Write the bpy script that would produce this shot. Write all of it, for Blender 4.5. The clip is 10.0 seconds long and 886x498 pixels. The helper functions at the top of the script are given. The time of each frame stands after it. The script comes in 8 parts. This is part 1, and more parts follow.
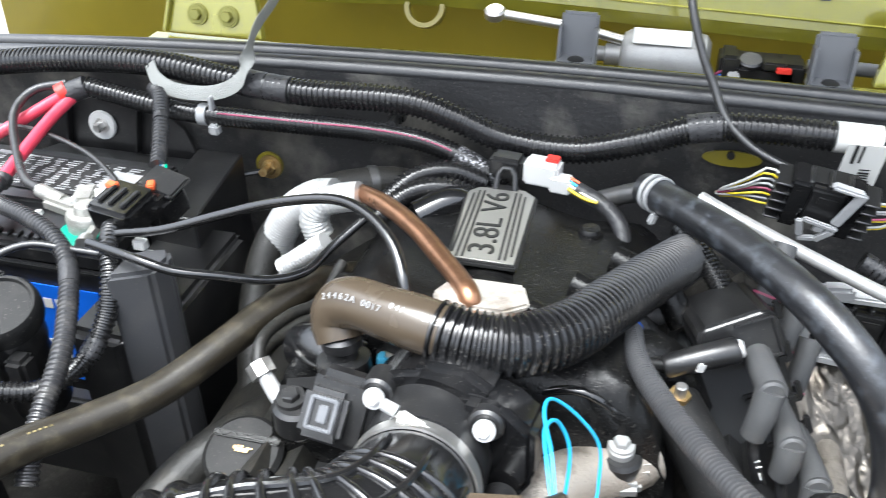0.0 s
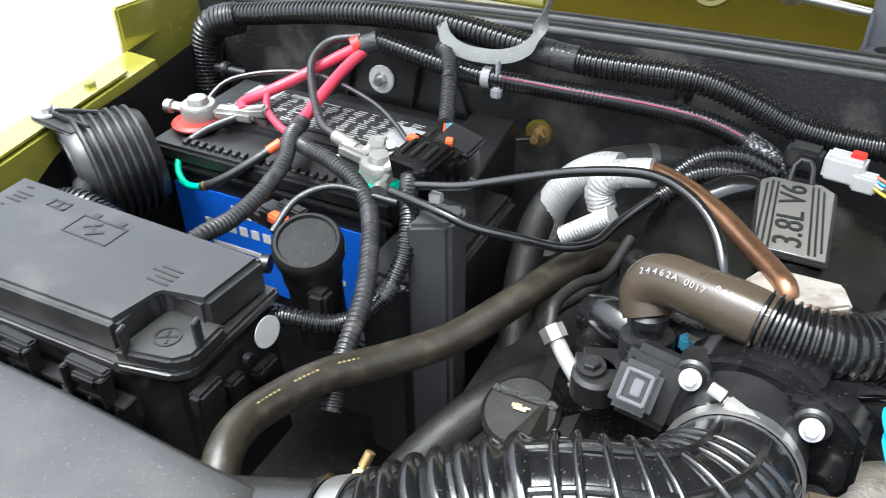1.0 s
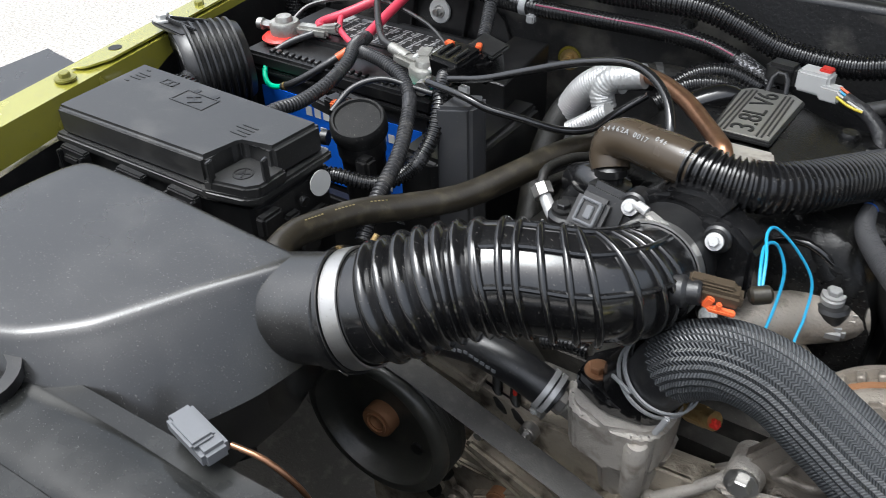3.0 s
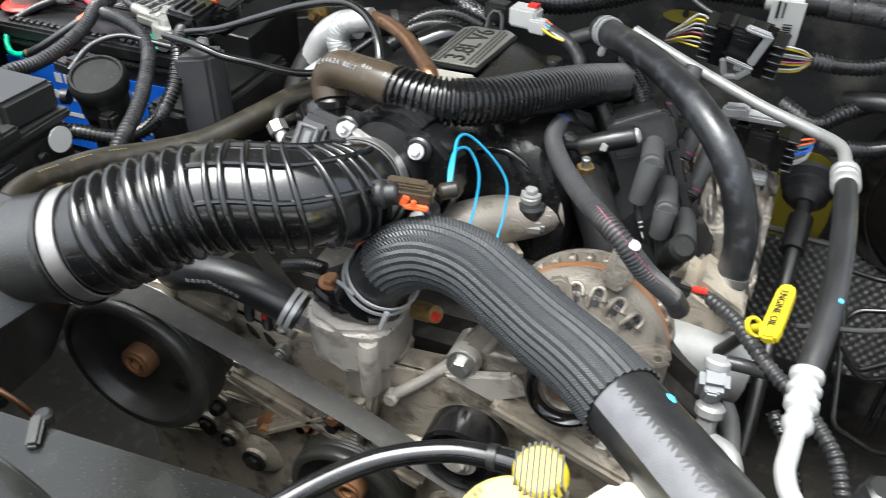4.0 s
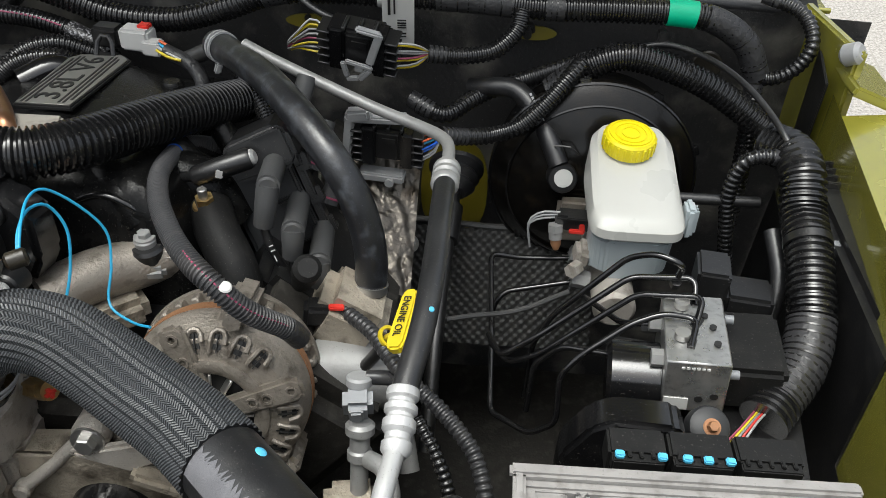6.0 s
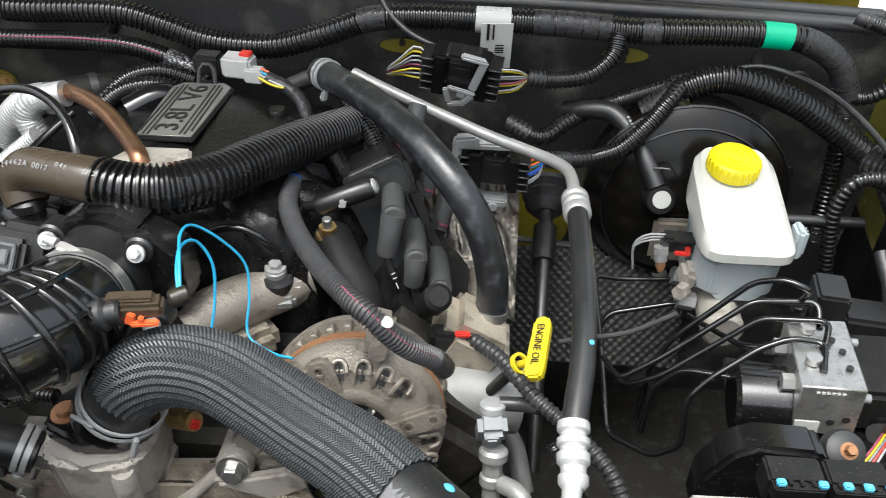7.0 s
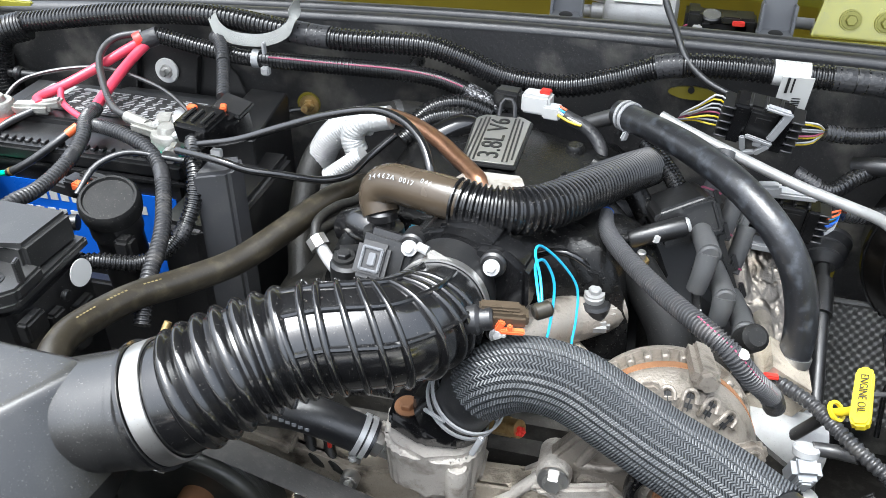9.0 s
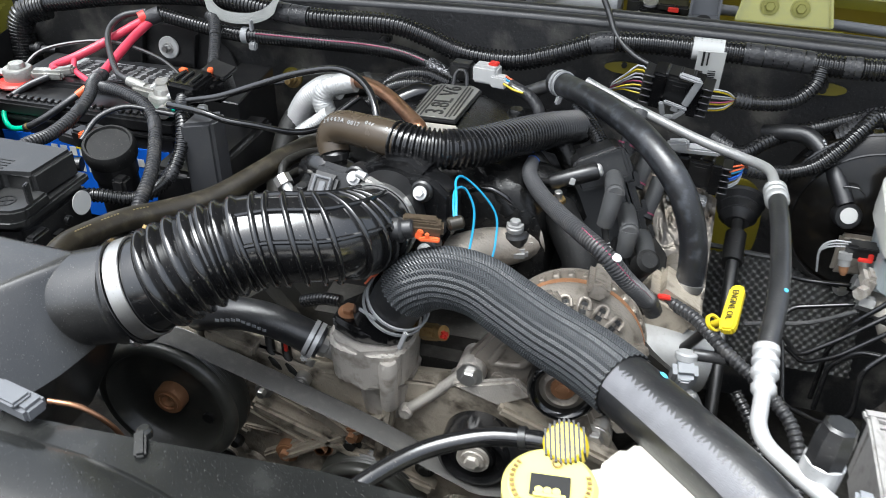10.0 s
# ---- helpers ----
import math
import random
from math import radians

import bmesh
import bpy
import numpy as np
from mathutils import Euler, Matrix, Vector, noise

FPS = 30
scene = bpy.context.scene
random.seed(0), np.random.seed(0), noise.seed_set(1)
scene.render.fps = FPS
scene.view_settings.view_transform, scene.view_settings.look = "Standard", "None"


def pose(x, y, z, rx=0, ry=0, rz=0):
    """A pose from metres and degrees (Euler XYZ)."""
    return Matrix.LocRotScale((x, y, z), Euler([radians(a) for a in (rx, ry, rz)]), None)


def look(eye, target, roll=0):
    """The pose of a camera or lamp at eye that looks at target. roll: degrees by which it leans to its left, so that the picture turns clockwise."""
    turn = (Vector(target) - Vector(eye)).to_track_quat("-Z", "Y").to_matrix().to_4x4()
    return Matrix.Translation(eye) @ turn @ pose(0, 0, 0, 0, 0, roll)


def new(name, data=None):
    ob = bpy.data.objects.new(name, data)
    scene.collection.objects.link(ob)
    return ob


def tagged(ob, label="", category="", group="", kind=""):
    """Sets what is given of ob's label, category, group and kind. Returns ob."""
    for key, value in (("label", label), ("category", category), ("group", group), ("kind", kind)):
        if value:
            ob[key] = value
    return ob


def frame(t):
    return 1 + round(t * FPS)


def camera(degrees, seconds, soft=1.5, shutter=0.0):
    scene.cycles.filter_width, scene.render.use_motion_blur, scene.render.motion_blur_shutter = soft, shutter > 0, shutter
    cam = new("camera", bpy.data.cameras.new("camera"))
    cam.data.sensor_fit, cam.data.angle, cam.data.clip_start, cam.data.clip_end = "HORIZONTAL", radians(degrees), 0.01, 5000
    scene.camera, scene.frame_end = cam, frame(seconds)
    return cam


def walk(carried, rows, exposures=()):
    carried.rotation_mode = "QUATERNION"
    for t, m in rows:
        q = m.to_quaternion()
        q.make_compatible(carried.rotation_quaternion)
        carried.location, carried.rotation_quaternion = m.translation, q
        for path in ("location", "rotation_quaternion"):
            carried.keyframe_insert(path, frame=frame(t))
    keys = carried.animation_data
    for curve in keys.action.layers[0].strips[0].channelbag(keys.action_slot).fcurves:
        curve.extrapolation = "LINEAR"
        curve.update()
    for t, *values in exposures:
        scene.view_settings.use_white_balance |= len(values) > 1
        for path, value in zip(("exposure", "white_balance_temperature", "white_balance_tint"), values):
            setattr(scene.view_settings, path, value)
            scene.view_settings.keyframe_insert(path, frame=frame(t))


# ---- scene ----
cam = camera(55.4, 10.0, soft=0.5, shutter=0.2)
PATH = [
    (0, (-0.0264, 0.0161, 1.4351), (-0.2234, 0.8216, 0.8762), 0.11),
    (0.5, (-0.1043, 0.0134, 1.4305), (-0.3958, 0.7792, 0.8573), -0.32),
    (1, (-0.1285, -0.0261, 1.4342), (-0.5008, 0.6963, 0.8515), -0.79),
    (1.5, (-0.1216, -0.0674, 1.4328), (-0.5544, 0.6167, 0.8457), -1.02),
    (2, (-0.0842, -0.1057, 1.4317), (-0.5513, 0.5563, 0.8455), -1.30),
    (2.2, (-0.0630, -0.1192, 1.4305), (-0.5385, 0.5387, 0.8465), -1.43),
    (3.3, (0.0799, -0.1901, 1.4361), (-0.3682, 0.4810, 0.8455), -2.39),
    (3.5, (0.1007, -0.1947, 1.4352), (-0.3006, 0.5041, 0.8430), -1.20),
    (4, (0.1721, -0.2022, 1.4203), (-0.1237, 0.5403, 0.8193), 0.60),
    (4.5, (0.2477, -0.1803, 1.3991), (0.0461, 0.5914, 0.7960), 1.05),
    (5, (0.2939, -0.1534, 1.3935), (0.1685, 0.6313, 0.7865), 1.39),
    (5.2, (0.3033, -0.1430, 1.3984), (0.2037, 0.6451, 0.7911), 1.68),
    (6.3, (0.2782, -0.1134, 1.4350), (0.2451, 0.6802, 0.8276), 1.86),
    (6.5, (0.2533, -0.1108, 1.4367), (0.2216, 0.6842, 0.8309), 1.83),
    (7, (0.1796, -0.1221, 1.4541), (0.1386, 0.6714, 0.8469), 1.28),
    (7.5, (0.1027, -0.1199, 1.4602), (0.0607, 0.6739, 0.8535), 1.60),
    (8, (0.0508, -0.1438, 1.4648), (-0.0271, 0.6538, 0.8667), 2.37),
    (8.5, (0.0184, -0.1701, 1.4728), (-0.1443, 0.6292, 0.8943), 0.58),
    (9, (0.0084, -0.1934, 1.4694), (-0.1864, 0.6051, 0.8997), 0.30),
    (9.5, (0.0489, -0.2406, 1.4754), (-0.1671, 0.5561, 0.9110), 0.21),
    (10, (0.1339, -0.3325, 1.4711), (-0.0881, 0.4722, 0.9203), 0.47),
]
walk(cam, [(t, look(eye, target, roll)) for t, eye, target, roll in PATH],
     [(0, 2.25, 6050, 7), (0.5, 2.28, 6050, 7), (1, 1.86, 6050, 7), (1.5, 0.94, 6200, 9), (2, 0.72, 6200, 9), (3.5, 1.42, 6150, 7), (4, 1.62, 6300, 6), (5, 0.68, 6400, 6), (6.5, 0.68, 6450, 6), (7.5, 1.92, 6250, 7), (8.5, 2.05, 6050, 7), (9, 2.05, 6050, 7), (9.5, 1.95, 6070, 7), (10, 1.46, 6100, 7)])

# ---------- world and light ----------
world = bpy.data.worlds.new("overcast_sky")
scene.world = world
world.use_nodes = True
wn = world.node_tree.nodes
sky = wn.new("ShaderNodeTexSky")
sky.sky_type = "NISHITA"
sky.sun_disc = False
sky.sun_elevation = radians(76)
sky.sun_rotation = radians(226)
sky.air_density, sky.dust_density, sky.ozone_density = 1.0, 9.0, 1.0
wn["Background"].inputs["Strength"].default_value = 0.15
cloud = wn.new("ShaderNodeHueSaturation")
cloud.inputs["Saturation"].default_value = 0.40
world.node_tree.links.new(sky.outputs[0], cloud.inputs["Color"])
world.node_tree.links.new(cloud.outputs[0], wn["Background"].inputs["Color"])

sun = new("sun", bpy.data.lights.new("sun", "SUN"))
sun.data.energy, sun.data.angle, sun.data.color = 0.6, radians(40), (0.84, 0.96, 1.0)
sun.matrix_world = look((-0.60, -0.58, 3.35), (0, 0, 0))


# ---------- materials ----------
def mat(name, col, rough=0.5, metal=0.0, var=0.25, scale=25.0, bump=0.15, fine=400.0, rvar=0.12, coat=0.0, dirt=None, dirt_amt=0.0, spec=0.5):
    """A worn surface: two scales of colour variation, roughness variation and fine relief."""
    m = bpy.data.materials.new(name)
    m.use_nodes = True
    nt, ns, ln = m.node_tree, m.node_tree.nodes, m.node_tree.links.new
    b = ns["Principled BSDF"]
    tc = ns.new("ShaderNodeTexCoord")
    big, small = ns.new("ShaderNodeTexNoise"), ns.new("ShaderNodeTexNoise")
    for t, s in ((big, scale), (small, fine)):
        t.inputs["Scale"].default_value = s
        t.inputs["Detail"].default_value = 4
        ln(tc.outputs["Object"], t.inputs["Vector"])
    mix = ns.new("ShaderNodeMix")
    mix.data_type = "RGBA"
    mix.inputs["A"].default_value = (*[c * (1 - var) for c in col], 1)
    mix.inputs["B"].default_value = (*[min(1, c * (1 + var)) for c in col], 1)
    ln(big.outputs["Fac"], mix.inputs["Factor"])
    out = mix.outputs["Result"]
    if dirt:
        ramp = ns.new("ShaderNodeMapRange")
        ramp.inputs["From Min"].default_value, ramp.inputs["From Max"].default_value = 0.52, 0.72
        ramp.inputs["To Max"].default_value = dirt_amt
        dn = ns.new("ShaderNodeTexNoise")
        dn.inputs["Scale"].default_value, dn.inputs["Detail"].default_value = scale * 2.3, 7
        ln(tc.outputs["Object"], dn.inputs["Vector"])
        ln(dn.outputs["Fac"], ramp.inputs["Value"])
        mix2 = ns.new("ShaderNodeMix")
        mix2.data_type = "RGBA"
        mix2.inputs["B"].default_value = (*dirt, 1)
        ln(ramp.outputs["Result"], mix2.inputs["Factor"])
        ln(out, mix2.inputs["A"])
        speck = ns.new("ShaderNodeTexNoise")
        speck.inputs["Scale"].default_value, speck.inputs["Detail"].default_value = 520, 2
        ln(tc.outputs["Object"], speck.inputs["Vector"])
        sr = ns.new("ShaderNodeMapRange")
        sr.inputs["From Min"].default_value, sr.inputs["From Max"].default_value = 0.66, 0.72
        sr.inputs["To Max"].default_value = 0.35
        ln(speck.outputs["Fac"], sr.inputs["Value"])
        mix3 = ns.new("ShaderNodeMix")
        mix3.data_type = "RGBA"
        mix3.inputs["B"].default_value = (*dirt, 1)
        ln(sr.outputs["Result"], mix3.inputs["Factor"])
        ln(mix2.outputs["Result"], mix3.inputs["A"])
        out = mix3.outputs["Result"]
    ln(out, b.inputs["Base Color"])
    b.inputs["Metallic"].default_value = metal
    b.inputs["Specular IOR Level"].default_value = spec
    b.inputs["Coat Weight"].default_value = coat
    b.inputs["Coat Roughness"].default_value = 0.08
    rr = ns.new("ShaderNodeMapRange")
    rr.inputs["To Min"].default_value, rr.inputs["To Max"].default_value = max(0.03, rough - rvar), min(1, rough + rvar)
    ln(big.outputs["Fac"], rr.inputs["Value"])
    ln(rr.outputs["Result"], b.inputs["Roughness"])
    bp = ns.new("ShaderNodeBump")
    bp.inputs["Strength"].default_value, bp.inputs["Distance"].default_value = bump, 0.002
    ln(small.outputs["Fac"], bp.inputs["Height"])
    ln(bp.outputs["Normal"], b.inputs["Normal"])
    return m


DUST = (0.15, 0.14, 0.125)
M = dict(
    plastic=mat("black_plastic", (0.010, 0.010, 0.0105), 0.34, bump=0.05, dirt=DUST, dirt_amt=0.06, spec=0.7),
    pulley_black=mat("worn_black_paint", (0.034, 0.034, 0.030), 0.34, bump=0.10, fine=200, dirt=(0.09, 0.085, 0.07), dirt_amt=0.55, scale=16),
    matte_conduit=mat("ribbed_hose_plastic", (0.007, 0.007, 0.0075), 0.20, bump=0.03, dirt=DUST, dirt_amt=0.05, spec=0.7),
    plenum=mat("moulded_black_manifold", (0.0055, 0.0055, 0.0055), 0.24, bump=0.20, fine=500, dirt=DUST, dirt_amt=0.05, spec=0.22),
    box_lid=mat("dusty_black_lid_plastic", (0.020, 0.020, 0.020), 0.36, bump=0.06, fine=700, scale=11, dirt=(0.20, 0.19, 0.175), dirt_amt=0.14, spec=0.85, rvar=0.08),
    lid=mat("satin_black_plastic", (0.021, 0.0208, 0.0205), 0.26, bump=0.05, fine=900, scale=9, dirt=(0.16, 0.155, 0.145), dirt_amt=0.10, spec=1.0, rvar=0.06),
    gloss=mat("glossy_black_plastic", (0.006, 0.006, 0.0065), 0.17, bump=0.03, dirt=DUST, dirt_amt=0.03, spec=0.9),
    rubber=mat("black_rubber", (0.012, 0.0122, 0.0135), 0.38, bump=0.10, dirt=DUST, dirt_amt=0.10, spec=0.8),
    rubber_shiny=mat("shiny_rubber", (0.007, 0.007, 0.0075), 0.15, bump=0.02, dirt=DUST, dirt_amt=0.03, spec=1.0, rvar=0.05),
    conduit=mat("split_conduit", (0.010, 0.010, 0.0105), 0.24, bump=0.03, dirt=DUST, dirt_amt=0.07, spec=0.8),
    loom_grey=mat("dusty_grey_loom", (0.040, 0.040, 0.042), 0.42, bump=0.05, dirt=(0.11, 0.10, 0.095), dirt_amt=0.35),
    conduit_grey=mat("dusty_conduit", (0.028, 0.028, 0.0295), 0.30, bump=0.05, dirt=DUST, dirt_amt=0.22),
    brown_rubber=mat("brown_aged_rubber", (0.020, 0.0165, 0.011), 0.36, bump=0.10, scale=32, dirt=(0.10, 0.085, 0.055), dirt_amt=0.4),
    brown_hose=mat("brown_breather_tube", (0.058, 0.044, 0.030), 0.26, bump=0.03, var=0.15),
    copper=mat("heat_tinted_copper_steel", (0.36, 0.19, 0.11), 0.32, 0.9, bump=0.04, scale=40, dirt=(0.18, 0.10, 0.06), dirt_amt=0.5),
    foil=mat("silver_foil_sleeve", (0.60, 0.60, 0.59), 0.40, 0.55, bump=0.5, fine=250),
    foil_wrap=mat("crumpled_silver_foil", (0.26, 0.235, 0.205), 0.36, 0.9, bump=1.0, fine=90, scale=14, dirt=(0.10, 0.075, 0.05), dirt_amt=0.9),
    zinc_block=mat("mottled_zinc_block", (0.44, 0.44, 0.43), 0.30, 0.8, bump=0.12, var=0.35, scale=70, fine=300, dirt=(0.20, 0.20, 0.19), dirt_amt=0.6),
    cover_sheen=mat("black_cover_with_grey_sheen", (0.055, 0.056, 0.060), 0.36, bump=0.06, fine=700, scale=12, dirt=DUST, dirt_amt=0.15, spec=0.9),
    # bluish blotches: dust, with the hose's blotchy sheen painted into the same colour
    dusty_sheen_rubber=mat("dust_and_sheen_black_rubber", (0.013, 0.0135, 0.0155), 0.34, bump=0.10, scale=34, dirt=(0.085, 0.095, 0.11), dirt_amt=0.55, spec=0.8),
    matte_black=mat("matte_black_plastic", (0.009, 0.009, 0.009), 0.58, bump=0.10, fine=600, dirt=DUST, dirt_amt=0.05, spec=0.25),
    # the brown blotches paint the drum's brown reflections into its black
    booster_black=mat("glossy_booster_paint", (0.0055, 0.005, 0.0045), 0.20, bump=0.05, fine=120, scale=14, dirt=(0.03, 0.022, 0.012), dirt_amt=0.4, spec=0.45),
    oily=mat("oily_black_casting", (0.014, 0.0135, 0.012), 0.5, bump=0.35, fine=260, scale=20, dirt=(0.06, 0.052, 0.04), dirt_amt=0.4, spec=0.4),
    belt=mat("worn_belt_rubber", (0.055, 0.053, 0.050), 0.62, bump=0.25, fine=500, scale=40, dirt=DUST, dirt_amt=0.25, spec=0.35),
    panel_black=mat("scuffed_black_panel", (0.012, 0.0125, 0.012), 0.20, bump=0.03, fine=300, scale=9, dirt=(0.11, 0.11, 0.105), dirt_amt=0.16, spec=0.5),
    fluid=mat("bluish_fluid_plastic", (0.40, 0.45, 0.47), 0.32, bump=0.03, var=0.06, scale=12),
    cast=mat("cast_aluminium", (0.44, 0.41, 0.37), 0.50, 0.30, bump=0.5, fine=500, dirt=(0.12, 0.09, 0.06), dirt_amt=0.6),
    alt_cast=mat("grimy_alternator_casting", (0.28, 0.25, 0.215), 0.45, 0.45, bump=0.5, fine=350, dirt=(0.07, 0.055, 0.04), dirt_amt=0.7, scale=30),
    cast_dirty=mat("dirty_cast_aluminium", (0.38, 0.335, 0.27), 0.5, 0.30, var=0.45, bump=0.9, fine=240, dirt=(0.040, 0.030, 0.021), dirt_amt=0.9, scale=17),
    block=mat("dark_engine_metal", (0.026, 0.024, 0.021), 0.6, 0.2, bump=0.4, fine=200, dirt=DUST, dirt_amt=0.3),
    alu=mat("bright_aluminium", (0.55, 0.55, 0.545), 0.42, 0.45, bump=0.10, var=0.14, dirt=DUST, dirt_amt=0.15),
    alu_line=mat("dull_aluminium_line", (0.33, 0.33, 0.325), 0.46, 0.40, bump=0.12, var=0.14, dirt=DUST, dirt_amt=0.25),
    steel=mat("zinc_steel", (0.55, 0.54, 0.52), 0.33, 0.9, bump=0.08, dirt=(0.2, 0.13, 0.08), dirt_amt=0.25),
    rust=mat("rusty_steel", (0.34, 0.17, 0.085), 0.6, 0.4, bump=0.3),
    brass=mat("yellow_zinc", (0.42, 0.30, 0.13), 0.38, 0.8, bump=0.1, scale=60, dirt=(0.24, 0.12, 0.05), dirt_amt=0.7),
    olive_bolt=mat("olive_zinc", (0.26, 0.25, 0.07), 0.35, 0.5, bump=0.1),
    paint=mat("metallic_green_paint", (0.36, 0.34, 0.05), 0.24, 0.35, var=0.08, bump=0.01, coat=1.0, fine=800, dirt=DUST, dirt_amt=0.12),
    yellow_panel=mat("deep_paint_and_hollow_light", (0.20, 0.165, 0.016), 0.4, 0.0, var=0.08, bump=0.02, coat=0.3),
    firewall=mat("grey_firewall_insulation", (0.047, 0.047, 0.049), 0.62, bump=0.8, fine=180, scale=6, dirt=(0.26, 0.25, 0.225), dirt_amt=0.7),
    white=mat("white_plastic", (0.50, 0.50, 0.49), 0.45, bump=0.04, var=0.05),
    tank=mat("milky_tank_plastic", (0.50, 0.50, 0.47), 0.30, bump=0.04, var=0.06, scale=12),
    cream=mat("cream_tank_plastic", (0.62, 0.60, 0.52), 0.34, bump=0.03, var=0.05),
    smoke=mat("smoky_grey_plastic", (0.27, 0.26, 0.25), 0.34, bump=0.25, fine=120, var=0.3, scale=45, dirt=(0.10, 0.09, 0.080), dirt_amt=0.55),
    frosted=mat("frosted_inner_plastic", (0.31, 0.315, 0.30), 0.34, bump=0.12, fine=90, var=0.12, scale=26),
    grey=mat("grey_plastic", (0.22, 0.23, 0.245), 0.42, bump=0.05, var=0.1),
    grey_dark=mat("dark_grey_plastic", (0.13, 0.135, 0.145), 0.4, bump=0.05, var=0.1),
    grey_light=mat("light_grey_plastic", (0.33, 0.335, 0.34), 0.42, bump=0.05, var=0.1, dirt=DUST, dirt_amt=0.2),
    boot_grey=mat("grey_rubber_boot", (0.060, 0.061, 0.063), 0.55, bump=0.08, dirt=(0.10, 0.095, 0.085), dirt_amt=0.3, spec=0.35),
    boot=mat("grey_plug_boot", (0.024, 0.025, 0.027), 0.5, bump=0.08),
    yellow=mat("yellow_plastic", (0.68, 0.53, 0.02), 0.38, bump=0.03, var=0.06),
    cap_yellow=mat("bright_yellow_cap", (0.83, 0.70, 0.01), 0.36, bump=0.03, var=0.05),
    pale_yellow=mat("pale_yellow_cap", (0.72, 0.64, 0.20), 0.38, bump=0.03, var=0.06),
    red=mat("red_plastic", (0.62, 0.035, 0.025), 0.4, bump=0.03, var=0.1),
    red_cable=mat("red_cable", (0.62, 0.05, 0.09), 0.33, bump=0.03, var=0.12, dirt=DUST, dirt_amt=0.1),
    orange=mat("orange_plastic", (0.72, 0.13, 0.04), 0.4, bump=0.03, var=0.1),
    green=mat("green_plastic", (0.0, 0.26, 0.17), 0.36, bump=0.03, var=0.1),
    green_tape=mat("green_tape", (0.0, 0.50, 0.27), 0.45, bump=0.05, var=0.08),
    blue=mat("blue_label", (0.012, 0.12, 0.62), 0.32, bump=0.02, var=0.1),
    blue_wire=mat("blue_wire", (0.03, 0.36, 0.62), 0.4, bump=0.02, var=0.08),
    blue_light=mat("light_blue_plastic", (0.10, 0.48, 0.72), 0.4, bump=0.02, var=0.08),
    print_tan=mat("faded_tan_print", (0.20, 0.16, 0.07), 0.5, bump=0.0, var=0.3, scale=200),
    pink=mat("pink_tape", (0.30, 0.055, 0.11), 0.45, bump=0.02, var=0.1),
    paper=mat("white_paper_label", (0.58, 0.58, 0.56), 0.55, bump=0.03, var=0.05),
    ink=mat("black_ink", (0.015, 0.015, 0.015), 0.5, bump=0.0, var=0.1),
    plaque=mat("aluminium_plaque", (0.29, 0.285, 0.265), 0.38, 0.5, bump=0.05, var=0.08),
    stripe_grey=mat("grey_stripe_rubber", (0.13, 0.13, 0.14), 0.5, bump=0.2, fine=900, var=0.25, scale=70),
    strap=mat("grey_web_strap", (0.27, 0.275, 0.26), 0.7, bump=0.5, fine=700),
    tape=mat("black_cloth_tape", (0.03, 0.03, 0.032), 0.42, bump=0.9, fine=130),
    spangle=mat("flecked_sleeve", (0.012, 0.012, 0.013), 0.35, bump=0.1, scale=150, dirt=(0.62, 0.62, 0.64), dirt_amt=1.0),
    shield=mat("dull_heat_shield", (0.085, 0.085, 0.085), 0.38, 0.6, bump=0.1, dirt=DUST, dirt_amt=0.3),
    lead=mat("grey_lead", (0.34, 0.335, 0.31), 0.45, 0.6, bump=0.5, fine=300, dirt=(0.75, 0.75, 0.72), dirt_amt=0.5),
)


def speckled_ground():
    """Weathered concrete: pale and dark grains over slow blotches."""
    m = mat("pale_concrete", (0.33, 0.31, 0.285), 0.9, bump=0.6, fine=90, scale=2.5, var=0.10)
    nt, ns, ln = m.node_tree, m.node_tree.nodes, m.node_tree.links.new
    b = ns["Principled BSDF"]
    old = b.inputs["Base Color"].links[0].from_socket
    tc = ns.new("ShaderNodeTexCoord")
    g = ns.new("ShaderNodeTexNoise")
    g.inputs["Scale"].default_value, g.inputs["Detail"].default_value, g.inputs["Roughness"].default_value = 75, 6, 0.75
    ln(tc.outputs["Object"], g.inputs["Vector"])
    r = ns.new("ShaderNodeMapRange")
    r.inputs["From Min"].default_value, r.inputs["From Max"].default_value = 0.38, 0.62
    r.inputs["To Min"].default_value, r.inputs["To Max"].default_value = 0.55, 1.45
    ln(g.outputs["Fac"], r.inputs["Value"])
    x = ns.new("ShaderNodeMix")
    x.data_type, x.blend_type = "RGBA", "MULTIPLY"
    x.inputs["Factor"].default_value = 1.0
    ln(old, x.inputs["A"])
    ln(r.outputs["Result"], x.inputs["B"])
    ln(x.outputs["Result"], b.inputs["Base Color"])
    return m


